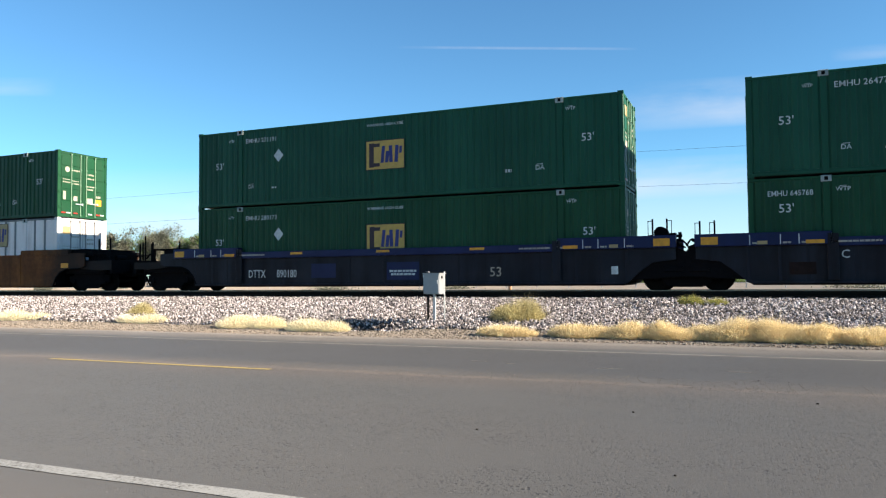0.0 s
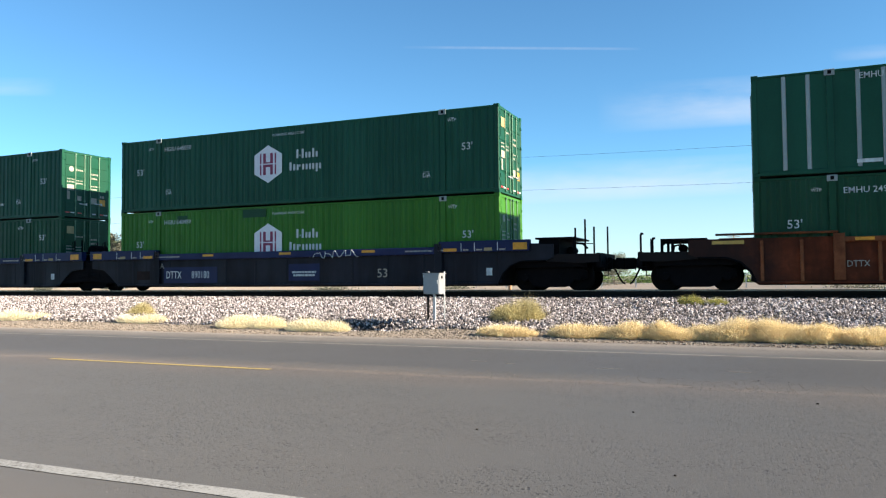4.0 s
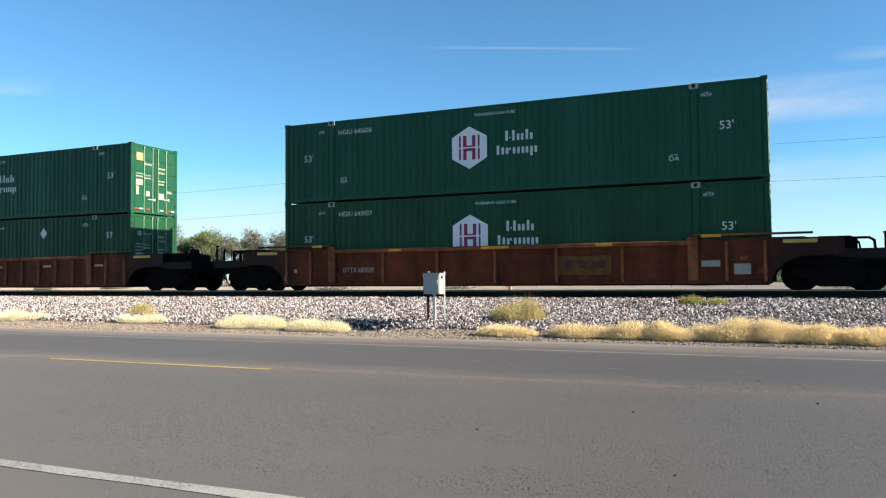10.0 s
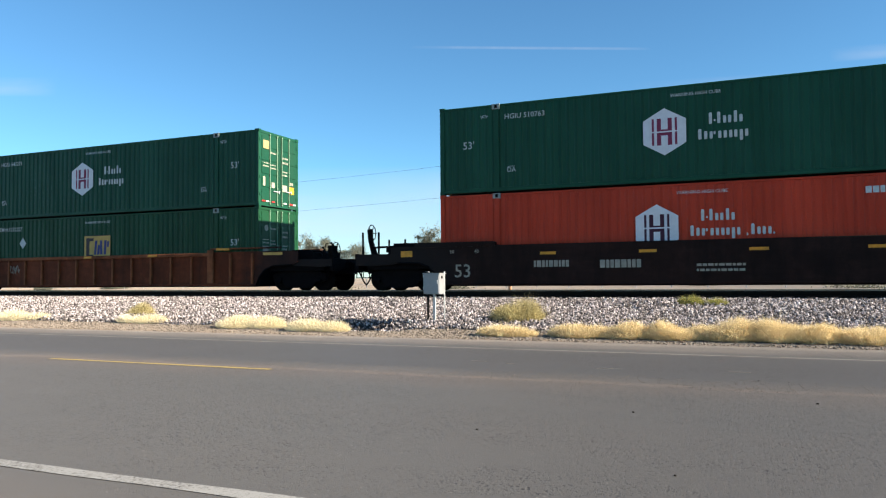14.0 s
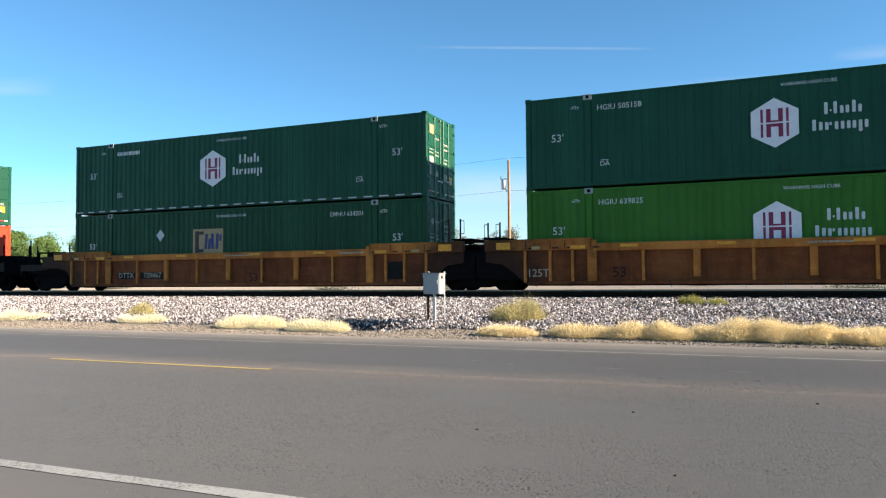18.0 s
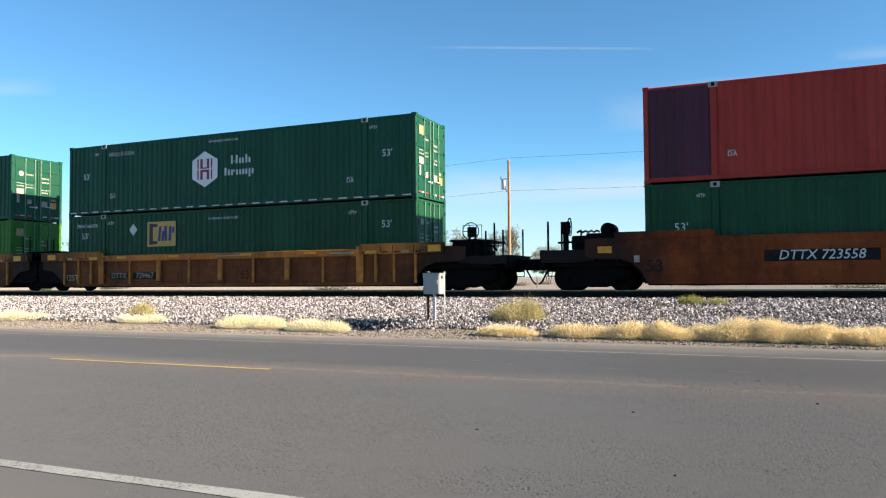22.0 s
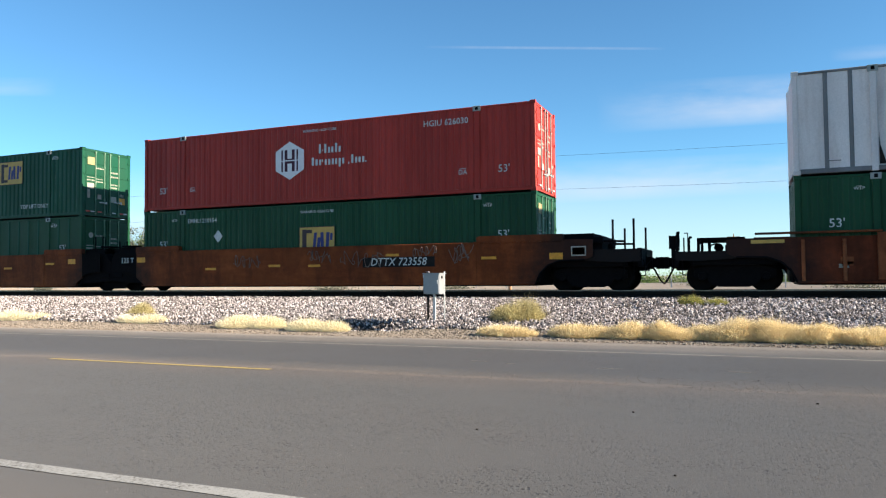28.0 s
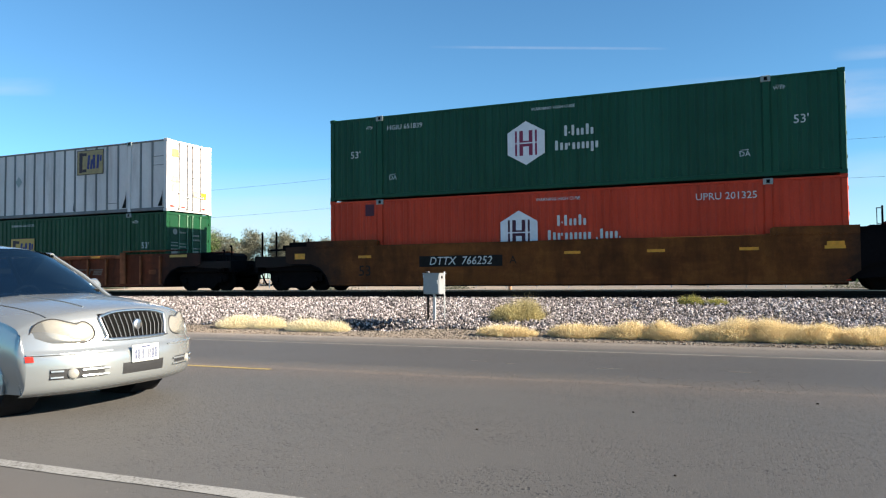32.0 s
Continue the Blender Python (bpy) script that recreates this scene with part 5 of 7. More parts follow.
def well_car(label, style, colour, pale, left, right, number="", num_x=-4.5, logo=None, brake="", extra=(), pitch=1.01, strips=(-4.4, -1.4, 1.6, 4.5), chord=((-5.2, 0.5), (-2.6, 0.5), (0.4, 0.5), (3.3, 0.5)), group="well cars"):
    car = tagged(new("well_car"), label, "railway car", group)
    H, HE = {"smooth": (1.57, 1.76), "dark": (1.47, 1.60)}.get(style, (1.45, 1.62))
    yo, yi = 1.50, 1.40
    low = {"blue": NAVY, "dark": colour}.get(style, colour)
    for s in (-1, 1):
        ys = lambda a, b: sorted((s * a, s * b))
        if style in ("smooth", "dark"):
            part("side_plate", B(-6.1, 6.1, *ys(1.40, 1.47), 0.22, H, c=0.015), colour, car)
            part("bottom_lip", B(-8.0, 8.0, *ys(1.38, 1.49), 0.20, 0.26, c=0.01), colour, car)
        else:
            part("side_plate", B(-6.05, 6.05, *ys(1.355, 1.395), 0.22, H - 0.1), low, car)
            ch = 0.24 if style in ("tan", "blue") else 0.13
            part("top_chord", B(-5.98, 5.98, *ys(yi, yo), H - ch, H, c=0.015), pale if style != "blue" else colour, car)
            part("bottom_sill", B(-8.05, 8.05, *ys(1.38, yo - 0.01), 0.20, 0.31 if style == "tan" else 0.27, c=0.012), low, car)
            step = {"tan": 1.5, "blue": 1.36}.get(style, pitch)
            n = int(5.9 / step)
            for i in range(-n, n + 1):
                big = style == "tan" and i % 2 == 0
                part("side_stake", shared(f"stake{s}{style}{big}", lambda: B(-0.10 if big else -0.045, 0.10 if big else 0.045, *ys(1.39, 1.403 if style == "blue" else yo - (0.012 if big else 0.03)), 0.42 if big else 0.27, H - ch, c=0.012)), pale if style != "blue" else low, car, at=(i * step, 0, 0))
        for e, kind in ((-1, left), (1, right)):
            XX = lambda pts: [(e * a, b) for a, b in pts]
            end = 9.85 if kind == "coupler" else 9.5 if style == "blue" else 9.42 if style == "tan" else 9.25
            t = H + 0.02
            if kind == "coupler":
                poly = [(6.0, 0.22), (8.05, 0.22), (8.2, 0.55), (8.45, 0.80), (8.8, 0.93), (9.6, 0.95), (end, 1.05), (end, t - 0.02), (9.35, t), (6.0, t)]
            else:
                poly = [(6.0, 0.22), (8.1, 0.22), (8.5, 0.58), (8.85, 0.84), (end, 0.92), (end, t), (6.0, t)]
            if kind != "coupler" and style == "smooth":
                part("end_cap", Geo().prism(XX([(8.3, 0.62), (8.72, 0.75), (9.3, 0.80), (9.3, t - 0.05), (8.3, t - 0.05)]), *ys(1.38, 1.452)), BLACK, car)
                poly = [(6.0, 0.22), (7.85, 0.22), (8.3, 0.55), (8.3, t), (6.0, t)]
            part("end_side", Geo().prism(XX(poly), *ys(*((1.40, 1.455) if style in ("smooth", "dark") else (1.355, 1.41)))), low if style != "blue" else NAVY, car)
            if style in ("smooth", "dark"):
                part("end_ledge", Geo().prism(XX([(6.12, H - 0.03), (8.95 if kind == "coupler" else 8.3, H - 0.03), (8.95 if kind == "coupler" else 8.3, HE), (6.2, HE), (6.12, HE - 0.04)]), *ys(1.30, 1.49)), colour, car)
            else:
                part("end_ledge", B(*sorted((e * 6.02, e * (9.1 if kind == "coupler" else 9.52 if style == "blue" else 9.42 if style == "tan" else 9.2))), *ys(1.28, yo + 0.01), HE - (0.055 if style == "ribbed" else 0.36), HE, c=0.012), pale if style != "blue" else BLUE, car)
                for q in (6.6, 7.3, 8.1) if style != "ribbed" else (6.9, 7.9):
                    part("end_stake", shared(f"end_stake{s}{style}", lambda: B(-0.045, 0.045, *ys(1.40, 1.415 if style == "blue" else yo - 0.02), 0.27, H - 0.05, c=0.01)), low if style == "blue" else pale, car, at=(e * q, 0, 0))
                part("lift_bracket", B(*sorted((e * 5.86, e * 6.14)), *ys(1.44, yo + 0.015), 0.3, H + 0.10, c=0.015), pale if style != "blue" else NAVY, car)
            if kind == "coupler":
                part("arch_rim", Geo().path([(e * a, s * (1.45 if style in ("smooth", "dark") else 1.41), b) for a, b in poly[1:6]], 0.03), BLACK, car)
    part("well_floor", B(-8.0, 8.0, -1.38, 1.38, 0.16, 0.255), BLACK, car)
    for x in (-7.9, 7.9):
        part("well_bulkhead", B(x - 0.03 + (0.25 if x > 0 else -0.25), x + 0.03 + (0.25 if x > 0 else -0.25), -1.38, 1.38, 0.25, 1.35), BLACK, car)
    Y = -1.474 if style in ("smooth", "dark") else -1.405 if style == "blue" else -1.397
    if left == "coupler":
        coupler_end(car, -1, style, low, "l" in brake)
    elif left == "joint":
        joint_end(car, -1, style, False, False)
    if right == "coupler":
        coupler_end(car, 1, style, low, "r" in brake)
    elif right == "joint":
        joint_end(car, 1, style, style == "blue", True)
    # yellow strips along the sill
    if style in ("smooth", "dark"):
        for x, z in ((q, 1.18) if isinstance(q, float) else q for q in strips):
            yellow(car, x, Y if abs(x) < 6 else Y - 0.018, z, 0.5, 0.085)
        for e in (-1, 1):
            yellow(car, e * ((9.25 if e < 0 else 8.72) if (left, right)[e > 0] == "coupler" else 8.05 if e < 0 else 7.72), -1.457, 1.08 if right == "coupler" and e > 0 else 1.24, 0.42, 0.2)
    elif style == "ribbed":
        for x, w in chord:
            yellow(car, x, -1.501 if abs(x) < 6 else -1.511, H - 0.06 if abs(x) < 6 else HE - 0.05, w, 0.085, YELLOW if w > 0.4 else GOLD_OLD)
        for e in (-1, 1):
            yellow(car, e * 8.78, -1.412, H - 0.08, 0.85, 0.1, GOLD)
    else:
        for x in (-3.47, 0.0, 3.4) if style == "blue" else (-4.9, -2.2, 1.2, 4.0):
            yellow(car, x, -1.502, H - 0.09, 0.5, 0.085)
        for e in (-1, 1):
            yellow(car, e * (9.12 if style == "blue" and (left, right)[e > 0] == "joint" else 8.8), -1.512, 1.42, 0.46, 0.22)
            yellow(car, e * 6.43, -1.512, 1.34, 0.46, 0.1)
            yellow(car, e * 7.74, -1.512, 1.34, 0.26, 0.1, GOLD_OLD)
    if style in ("blue", "tan"):
        for e in (-1, 1):
            for q in (6.03, 6.82, 7.28, 8.06):
                part("sill_tick", B(e * q - 0.012, e * q + 0.012, -1.515, -1.511, HE - 0.33, HE - 0.06), LETTER if style == "blue" else LETTER_DARK, car)
                bars(e * q + 0.16, HE - 0.29, 0.2, 0.05, LETTER_OLD if style == "blue" else LETTER_DARK, 0.015)(car, -1.511)
        bars(-5.4 if style == "blue" else 0.4, H - 0.12, 1.1, 0.05, LETTER_OLD, 0.02)(car, -1.501)
        bars(5.3, H - 0.12, 1.0, 0.05, LETTER_OLD, 0.02)(car, -1.501)
    if number and style == "ribbed":
        for k, word_ in enumerate(number.split()):
            stencil(word_, (-5.5 + k) * 1.01 if pitch < 1.2 else -5.32 + 0.64 * k, Y - 0.003, 0.72, 0.17, LETTER_OLD, car, 0.85)
    elif number and style == "tan":
        for word_, cx, w in zip(number.split(), (-5.12, -3.76), (0.95, 1.22)):
            part("dark_plate", B(cx - w / 2, cx + w / 2, Y - 0.0025, Y - 0.001, 0.485, 0.755), DARKPANEL, car)
            stencil(word_, cx, Y - 0.004, 0.62, 0.215, LETTER_OLD, car)
    elif number and style == "blue":
        for word_, cx in zip(number.split(), (num_x - 0.75, num_x + 0.55)):
            stencil(word_, cx, Y - 0.003, 0.62, 0.28, LETTER, car, 0.72)
    elif number:
        stencil(number, num_x, Y - 0.003, 0.98 if style == "smooth" else 0.6 if style == "blue" else 0.62, 0.26 if style == "smooth" else 0.27 if style == "blue" else 0.2, LETTER, car, 0.95 if style == "smooth" else 0.8, slant=0.2 if style == "smooth" else 0.0)
    if logo:
        logo_plate(car, logo[0], Y - 0.001, logo[1], logo[2], LETTER if logo[3] else CHALK, logo[3])
    for f in extra:
        f(car, Y - 0.003)
    return car


def edge(x, y):
    """The end sheets stand a little further out than the side sheets on ribbed cars."""
    return 0.014 if abs(x) > 6.0 and y > -1.45 else 0.0


def mark(s, x, z, size, mat):
    return lambda car, y: stencil(s, x, y - edge(x, y), z, size, mat, car)


def patch(x, z, w, h, mat, label=""):
    return lambda car, y: part("paint_patch", B(x - w / 2, x + w / 2, y + 0.001 - edge(x, y), y + 0.0025 - edge(x, y), z - h / 2, z + h / 2), mat, car, label)


def scrawl(x, z, w, h, seed, mat=None):
    """A looping spray-painted scrawl."""
    def f(car, y):
        r = random.Random(seed)
        pts, a = [], 0.0
        n = 46
        ph = [r.uniform(0, 6.28) for _ in range(4)]
        for i in range(n):
            u = i / (n - 1)
            pts.append((x + w * (u - 0.5) + 0.12 * h * math.sin(23 * u + ph[0]) + 0.15 * h * math.sin(41 * u + ph[1]), y - 0.004, z + h * (0.35 * math.sin(31 * u + ph[2]) + 0.2 * math.sin(57 * u + ph[3]))))
        part("graffiti", Geo().path(pts, 0.011, 5), mat or CHALK, car, "looping pale graffiti scrawl")
    return f


def small_panels(seed):
    r = random.Random(seed)
    out = []
    for i in range(4):
        out.append(patch(r.choice((-7.4, -6.9, 6.7, 7.5, 3.3, -3.3)) + r.uniform(-0.1, 0.1), r.uniform(0.5, 0.95), r.uniform(0.2, 0.4), r.uniform(0.1, 0.3), r.choice((LETTER_OLD, BROWN_PALE, DARKPANEL)), "small worn data panel"))
    return out


RB = "rusty brown well car with ribbed steel sides"
CARS = [
    (-35.09, dict(label="ochre smooth-sided well car with black end platform", style="smooth", colour=OCHRE, pale=OCHRE, left="joint", right="coupler")),
    (-11.37, dict(label="blue well car with dark navy lower panels", style="blue", colour=BLUE, pale=BLUE, left="coupler", right="joint", number="DTTX  890180", num_x=-4.5, extra=[patch(0.71, 0.68, 1.2, 0.6, BLUE), bars(0.71, 0.68, 1.0, 0.07), bars(0.71, 0.57, 0.9, 0.07), mark("53", 4.0, 0.6, 0.3, LETTER_OLD), patch(-2.4, 0.72, 1.0, 0.5, BLUE), patch(7.75, 0.62, 0.2, 0.24, LETTER, "small white panel")])),
    (8.18, dict(label="blue middle well car of an articulated set", style="blue", colour=BLUE, pale=BLUE, left="joint", right="joint", extra=[mark("C", -5.7, 0.98, 0.22, LETTER), patch(-0.85, 0.66, 1.05, 0.62, BLUE), patch(0.71, 0.68, 1.2, 0.6, BLUE), bars(0.71, 0.68, 1.0, 0.07), bars(0.71, 0.57, 0.9, 0.07), patch(-6.74, 0.62, 0.66, 0.34, DARKBROWN), mark("53", 3.6, 0.6, 0.3, LETTER_OLD), patch(7.75, 0.62, 0.2, 0.24, LETTER, "small white panel")])),
    (27.70, dict(label="blue well car with white graffiti on its sill", style="blue", colour=BLUE, pale=BLUE, left="joint", right="coupler", number="DTTX  890180", num_x=-4.46, extra=[mark("A", -5.8, 0.98, 0.22, LETTER_OLD), patch(-4.4, 0.62, 2.6, 0.62, BLUE), patch(0.75, 0.68, 1.3, 0.6, BLUE), bars(0.75, 0.68, 1.0, 0.07), bars(0.75, 0.57, 0.9, 0.07), patch(-6.74, 0.62, 0.66, 0.34, DARKBROWN), mark("53", 3.9, 0.6, 0.3, LETTER_OLD), lambda c, y: scrawl(2.1, 1.29, 1.7, 0.26, 5, LETTER)(c, -1.502), patch(7.75, 0.62, 0.2, 0.24, LETTER, "small white panel")])),
    (51.36, dict(label=RB + " and striped white shapes", style="ribbed", colour=BROWN, pale=BROWN_PALE, left="coupler", right="coupler", number="DTTX 658558", num_x=-4.9, logo=(4.0, 0.75, 1.6, False), chord=((-5.4, 0.45), (-2.06, 0.45), (1.62, 0.45), (4.73, 0.5)), brake="r", extra=[mark("53", 5.2, 0.8, 0.28, LETTER_OLD), patch(7.35, 0.55, 0.45, 0.28, LETTER_OLD, "framed data panel"), patch(9.1, 1.15, 0.6, 0.3, BROWN_PALE)])),
    (74.87, dict(label=RB + " and faded yellow strips", style="ribbed", colour=BROWN, pale=BROWN_PALE, left="coupler", right="coupler", brake="r", chord=(), extra=[patch(x, 1.06, 0.46, 0.09, GOLD, "faded yellow strip") for x in (-5.54, -2.54, 0.5, 3.5, 6.49)])),
    (98.44, dict(label=RB + " and white number", style="ribbed", colour=BROWN, pale=BROWN_PALE, left="coupler", right="coupler", number="DTTX 680509", num_x=-4.75, pitch=2.0, chord=((-6.57, 0.42), (-3.53, 0.45), (0.03, 0.93), (3.47, 0.5), (6.5, 0.55)), brake="r", extra=[patch(2.85, 0.78, 1.62, 0.58, WORN_SQUARE, "faded yellow square"), lambda c, y: logo_plate(c, 2.85, y, 0.80, 1.45, MAROON, False), patch(6.48, 0.78, 0.5, 0.18, LETTER_OLD, "small worn data panel"), patch(7.31, 0.62, 0.44, 0.30, LETTER_OLD, "framed data panel"), patch(7.84, 0.60, 0.24, 0.22, BROWN_PALE), patch(7.36, 0.92, 0.2, 0.12, BROWN_PALE), patch(-7.54, 0.72, 0.12, 0.12, LETTER_OLD), patch(-7.95, 0.45, 0.12, 0.16, LETTER_OLD)])),
    (121.97, dict(label=RB + " and dusty stakes", style="ribbed", colour=BROWN, pale=BROWN_PALE, left="coupler", right="coupler", brake="r", chord=((-0.3, 0.42), (3.15, 0.45), (6.6, 0.6)), extra=[scrawl(-4.68, 0.95, 0.55, 0.34, 9, LETTER_OLD)])),
    (145.43, dict(label="dark brown smooth-sided well car with large stencilled number", style="dark", colour=DARKBROWN, pale=DARKBROWN, left="coupler", right="coupler", brake="l", extra=[mark("53", -7.23, 0.63, 0.42, LETTER_OLD), mark("50", -7.6, 1.28, 0.11, LETTER_OLD), mark("48", -6.75, 1.28, 0.11, LETTER_OLD), bars(-4.3, 0.85, 1.1, 0.2, LETTER_OLD), bars(-2.2, 0.82, 1.2, 0.24, LETTER_OLD), bars(0.6, 0.75, 1.3, 0.07, LETTER_OLD), bars(0.6, 0.6, 1.3, 0.07, LETTER_OLD)])),
    (168.96, dict(label="faded yellow well car with heavy side brackets", style="tan", colour=TAN, pale=TAN_PALE, left="coupler", right="joint", number="DTTX  729467", num_x=-4.4, extra=[mark("53", 1.1, 0.5, 0.3, LETTER_DARK), patch(6.95, 0.7, 0.56, 0.6, DARKPANEL, "dark square panel"), patch(3.3, 0.72, 0.9, 0.3, BROWN_PALE)])),
    (188.56, dict(label="faded yellow middle well car with striped plate", style="tan", colour=TAN, pale=TAN_PALE, left="joint", right="joint", logo=(2.91, 0.66, 1.8, True), extra=[mark("53", -5.2, 0.55, 0.3, LETTER_DARK), lambda c, y: stencil("125T", -7.7, y - 0.017, 0.55, 0.24, LETTER_OLD, c), patch(6.95, 0.7, 0.56, 0.6, DARKPANEL, "dark square panel")])),
    (208.24, dict(label="faded yellow well car with a white car number", style="tan", colour=TAN, pale=TAN_PALE, left="joint", right="coupler", number="DTTX  729467", num_x=-4.85, brake="r", extra=[mark("53", 1.1, 0.6, 0.3, LETTER_DARK), lambda c, y: stencil("125T", -7.7, y - 0.017, 0.55, 0.24, LETTER_OLD, c)])),
    (231.85, dict(label="orange-brown smooth-sided well car with white number", style="smooth", colour=ORANGE, pale=ORANGE, left="coupler", right="joint", strips=((3.01, 1.07), (4.92, 1.08)), number="DTTX 723558", num_x=-3.46, brake="l", extra=[lambda c, y: part("ledge_plate", B(6.16, 8.28, -1.496, -1.489, 1.50, 1.765), TAN_PALE, c, "tan patched plate on the ledge"), patch(-3.46, 0.98, 2.8, 0.32, DARKPANEL), mark("B", -1.51, 0.95, 0.25, LETTER_DARK), mark("53", -7.8, 0.72, 0.36, LETTER_DARK), patch(-8.31, 0.95, 0.16, 0.2, LETTER_OLD), patch(1.6, 1.0, 0.7, 0.22, BROWN_PALE, "rubbed pale patch")])),
    (251.44, dict(label="orange-brown middle well car with striped plate", style="smooth", colour=ORANGE, pale=ORANGE, left="joint", right="joint", logo=(-0.12, 1.02, 2.55, True), strips=((-1.86, 0.95), (1.69, 1.08), (3.91, 1.0), (6.48, 1.16)), extra=[patch(3.18, 1.06, 0.42, 0.3, MAROON, "maroon repair patch"), mark("53", -7.85, 0.72, 0.36, LETTER_DARK), mark("C", -3.2, 0.95, 0.3, LETTER_DARK), lambda c, y: stencil("125 T", -8.82, y - 0.003, 1.24, 0.18, LETTER, c), patch(-6.6, 0.95, 0.5, 0.12, LETTER_OLD)])),
    (271.0, dict(label="orange-brown smooth-sided well car with pale graffiti", style="smooth", colour=ORANGE, pale=ORANGE, left="joint", right="coupler", number="DTTX 723558", num_x=3.3, strips=((-4.58, 0.84), (-1.69, 0.92), (0.0, 0.90), (3.09, 1.22), (6.54, 1.06)), extra=[scrawl(-2.9, 1.1, 1.2, 0.45, 1), scrawl(0.2, 1.22, 0.9, 0.4, 2), scrawl(1.9, 1.1, 1.7, 0.55, 3), scrawl(4.3, 1.32, 0.9, 0.34, 4), scrawl(5.6, 1.22, 0.6, 0.6, 6), patch(3.3, 0.98, 2.7, 0.34, DARKPANEL), lambda c, y: stencil("125 T", -8.75, y - 0.003, 1.22, 0.2, LETTER, c), patch(9.42, 1.22, 0.46, 0.30, LETTER_OLD, "framed data panel"), patch(9.42, 1.22, 0.38, 0.22, DARKPANEL)])),
    (294.47, dict(label=RB + " and white number", style="ribbed", colour=BROWN, pale=BROWN_PALE, left="coupler", right="coupler", number="DTTX 658480", num_x=-4.3, logo=(4.08, 0.78, 1.7, False), chord=((-4.63, 0.42), (-1.59, 0.42), (1.43, 0.5), (4.53, 0.5)), brake="l", extra=small_panels(8))),
    (318.10, dict(label="dark ochre smooth-sided well car with white number", style="smooth", colour=OCHRE, pale=OCHRE, left="coupler", right="joint", number="DTTX  766252", num_x=-3.1, strips=(-6.6, 0.59, 3.06, 5.57, 7.7), extra=[patch(-3.1, 0.98, 2.9, 0.36, DARKPANEL), mark("A", -1.3, 0.98, 0.24, LETTER_DARK), mark("53", -6.6, 0.68, 0.36, LETTER_DARK)])),
    (337.68, dict(label="ochre well car at the rear of the train", style="smooth", colour=OCHRE, pale=OCHRE, left="joint", right="coupler")),
]

for x, spec in CARS:
    RIDERS.append((well_car(**spec), x, RAIL_Z))


# ---- lineside things ----
def blades_mat(name, a, b):
    m, nt, bs = base_mat(name, 0.8)
    rnd = nt.nodes.new("ShaderNodeNewGeometry").outputs["Random Per Island"]
    nt.links.new(ramp(nt, rnd, 0.0, 1.0, (*a, 1), (*b, 1)), bs.inputs["Base Color"])
    tr = nt.nodes.new("ShaderNodeBsdfTranslucent")
    nt.links.new(ramp(nt, rnd, 0.0, 1.0, (*a, 1), (*b, 1)), tr.inputs[0])
    mx = nt.nodes.new("ShaderNodeMixShader")
    mx.inputs[0].default_value = 0.35
    nt.links.new(bs.outputs[0], mx.inputs[1])
    nt.links.new(tr.outputs[0], mx.inputs[2])
    nt.links.new(mx.outputs[0], nt.nodes["Material Output"].inputs[0])
    return m


STRAW = blades_mat("dry_straw", (0.5760, 0.4230, 0.2070), (0.8640, 0.7560, 0.4860))
STRAW_PALE = blades_mat("bleached_straw", (0.66, 0.56, 0.34), (0.90, 0.84, 0.64))
HERB = blades_mat("yellowing_weed", (0.17, 0.145, 0.05), (0.72, 0.61, 0.31))
HERB_G = blades_mat("green_weed", (0.1440, 0.1710, 0.0360), (0.4500, 0.3960, 0.1260))


def clump(name, label, x, y, w, d, h, count, material, seed, category="grass"):
    """A fluffy mound of dry grass: stalks that fan out from the roots, and a haze of fine wisps in the rounded top."""
    rng = np.random.default_rng(seed)
    n1 = count // 3
    ang, rad = rng.uniform(0, 2 * np.pi, count), np.sqrt(rng.uniform(0, 1, count))
    cx, cy = rad * np.cos(ang), rad * np.sin(ang)
    lump = np.array([0.84 + 0.55 * noise.noise((float(a) * w * 1.3 + seed, float(b) * d * 1.3, 0.7)) for a, b in zip(cx, cy)])
    top = h * np.sqrt(np.maximum(0.05, 1 - rad ** 2.4)) * lump
    pz = np.array([ground_z(x + a * w / 2, y + b * d / 2) for a, b in zip(cx, cy)])
    # stalks start at the ground near the middle, wisps anywhere under the top
    stalk = np.arange(count) < n1
    low = np.where(stalk, 0.0, rng.uniform(0.15, 0.95, count)) * top
    root = np.where(stalk, 0.75, 1.0)
    p0 = np.stack([x + cx * w / 2 * root, y + cy * d / 2 * root, pz + low - 0.01], -1)
    dirs = rng.normal(0, 1, (count, 3)) * np.array([0.6, 0.6, 0.4]) + np.stack([cx * 0.8, cy * 0.8, np.full(count, 0.9)], -1)
    dirs /= np.linalg.norm(dirs, axis=1)[:, None]
    length = np.where(stalk, top * rng.uniform(0.7, 1.2, count), rng.uniform(0.05, 0.13, count))
    p1 = p0 + dirs * length[:, None] * 0.55
    p2 = p0 + (dirs + rng.normal(0, 0.25, (count, 3))) * length[:, None]
    side = np.cross(dirs, rng.normal(0, 1, (count, 3)))
    side *= (rng.uniform(0.0010, 0.0026, count) / np.linalg.norm(side, axis=1))[:, None]
    v = np.stack([p0 - side, p0 + side, p1 + side, p1 - side, p2], 1).reshape(-1, 3)
    f = []
    for i in range(count):
        o = i * 5
        f += [(o, o + 1, o + 2, o + 3), (o + 3, o + 2, o + 4)]
    me = bpy.data.meshes.new(name)
    me.from_pydata(v.tolist(), [], f)
    me.materials.append(None)
    tagged(part(name, me, material, None), label, category, "tussocks along the road")


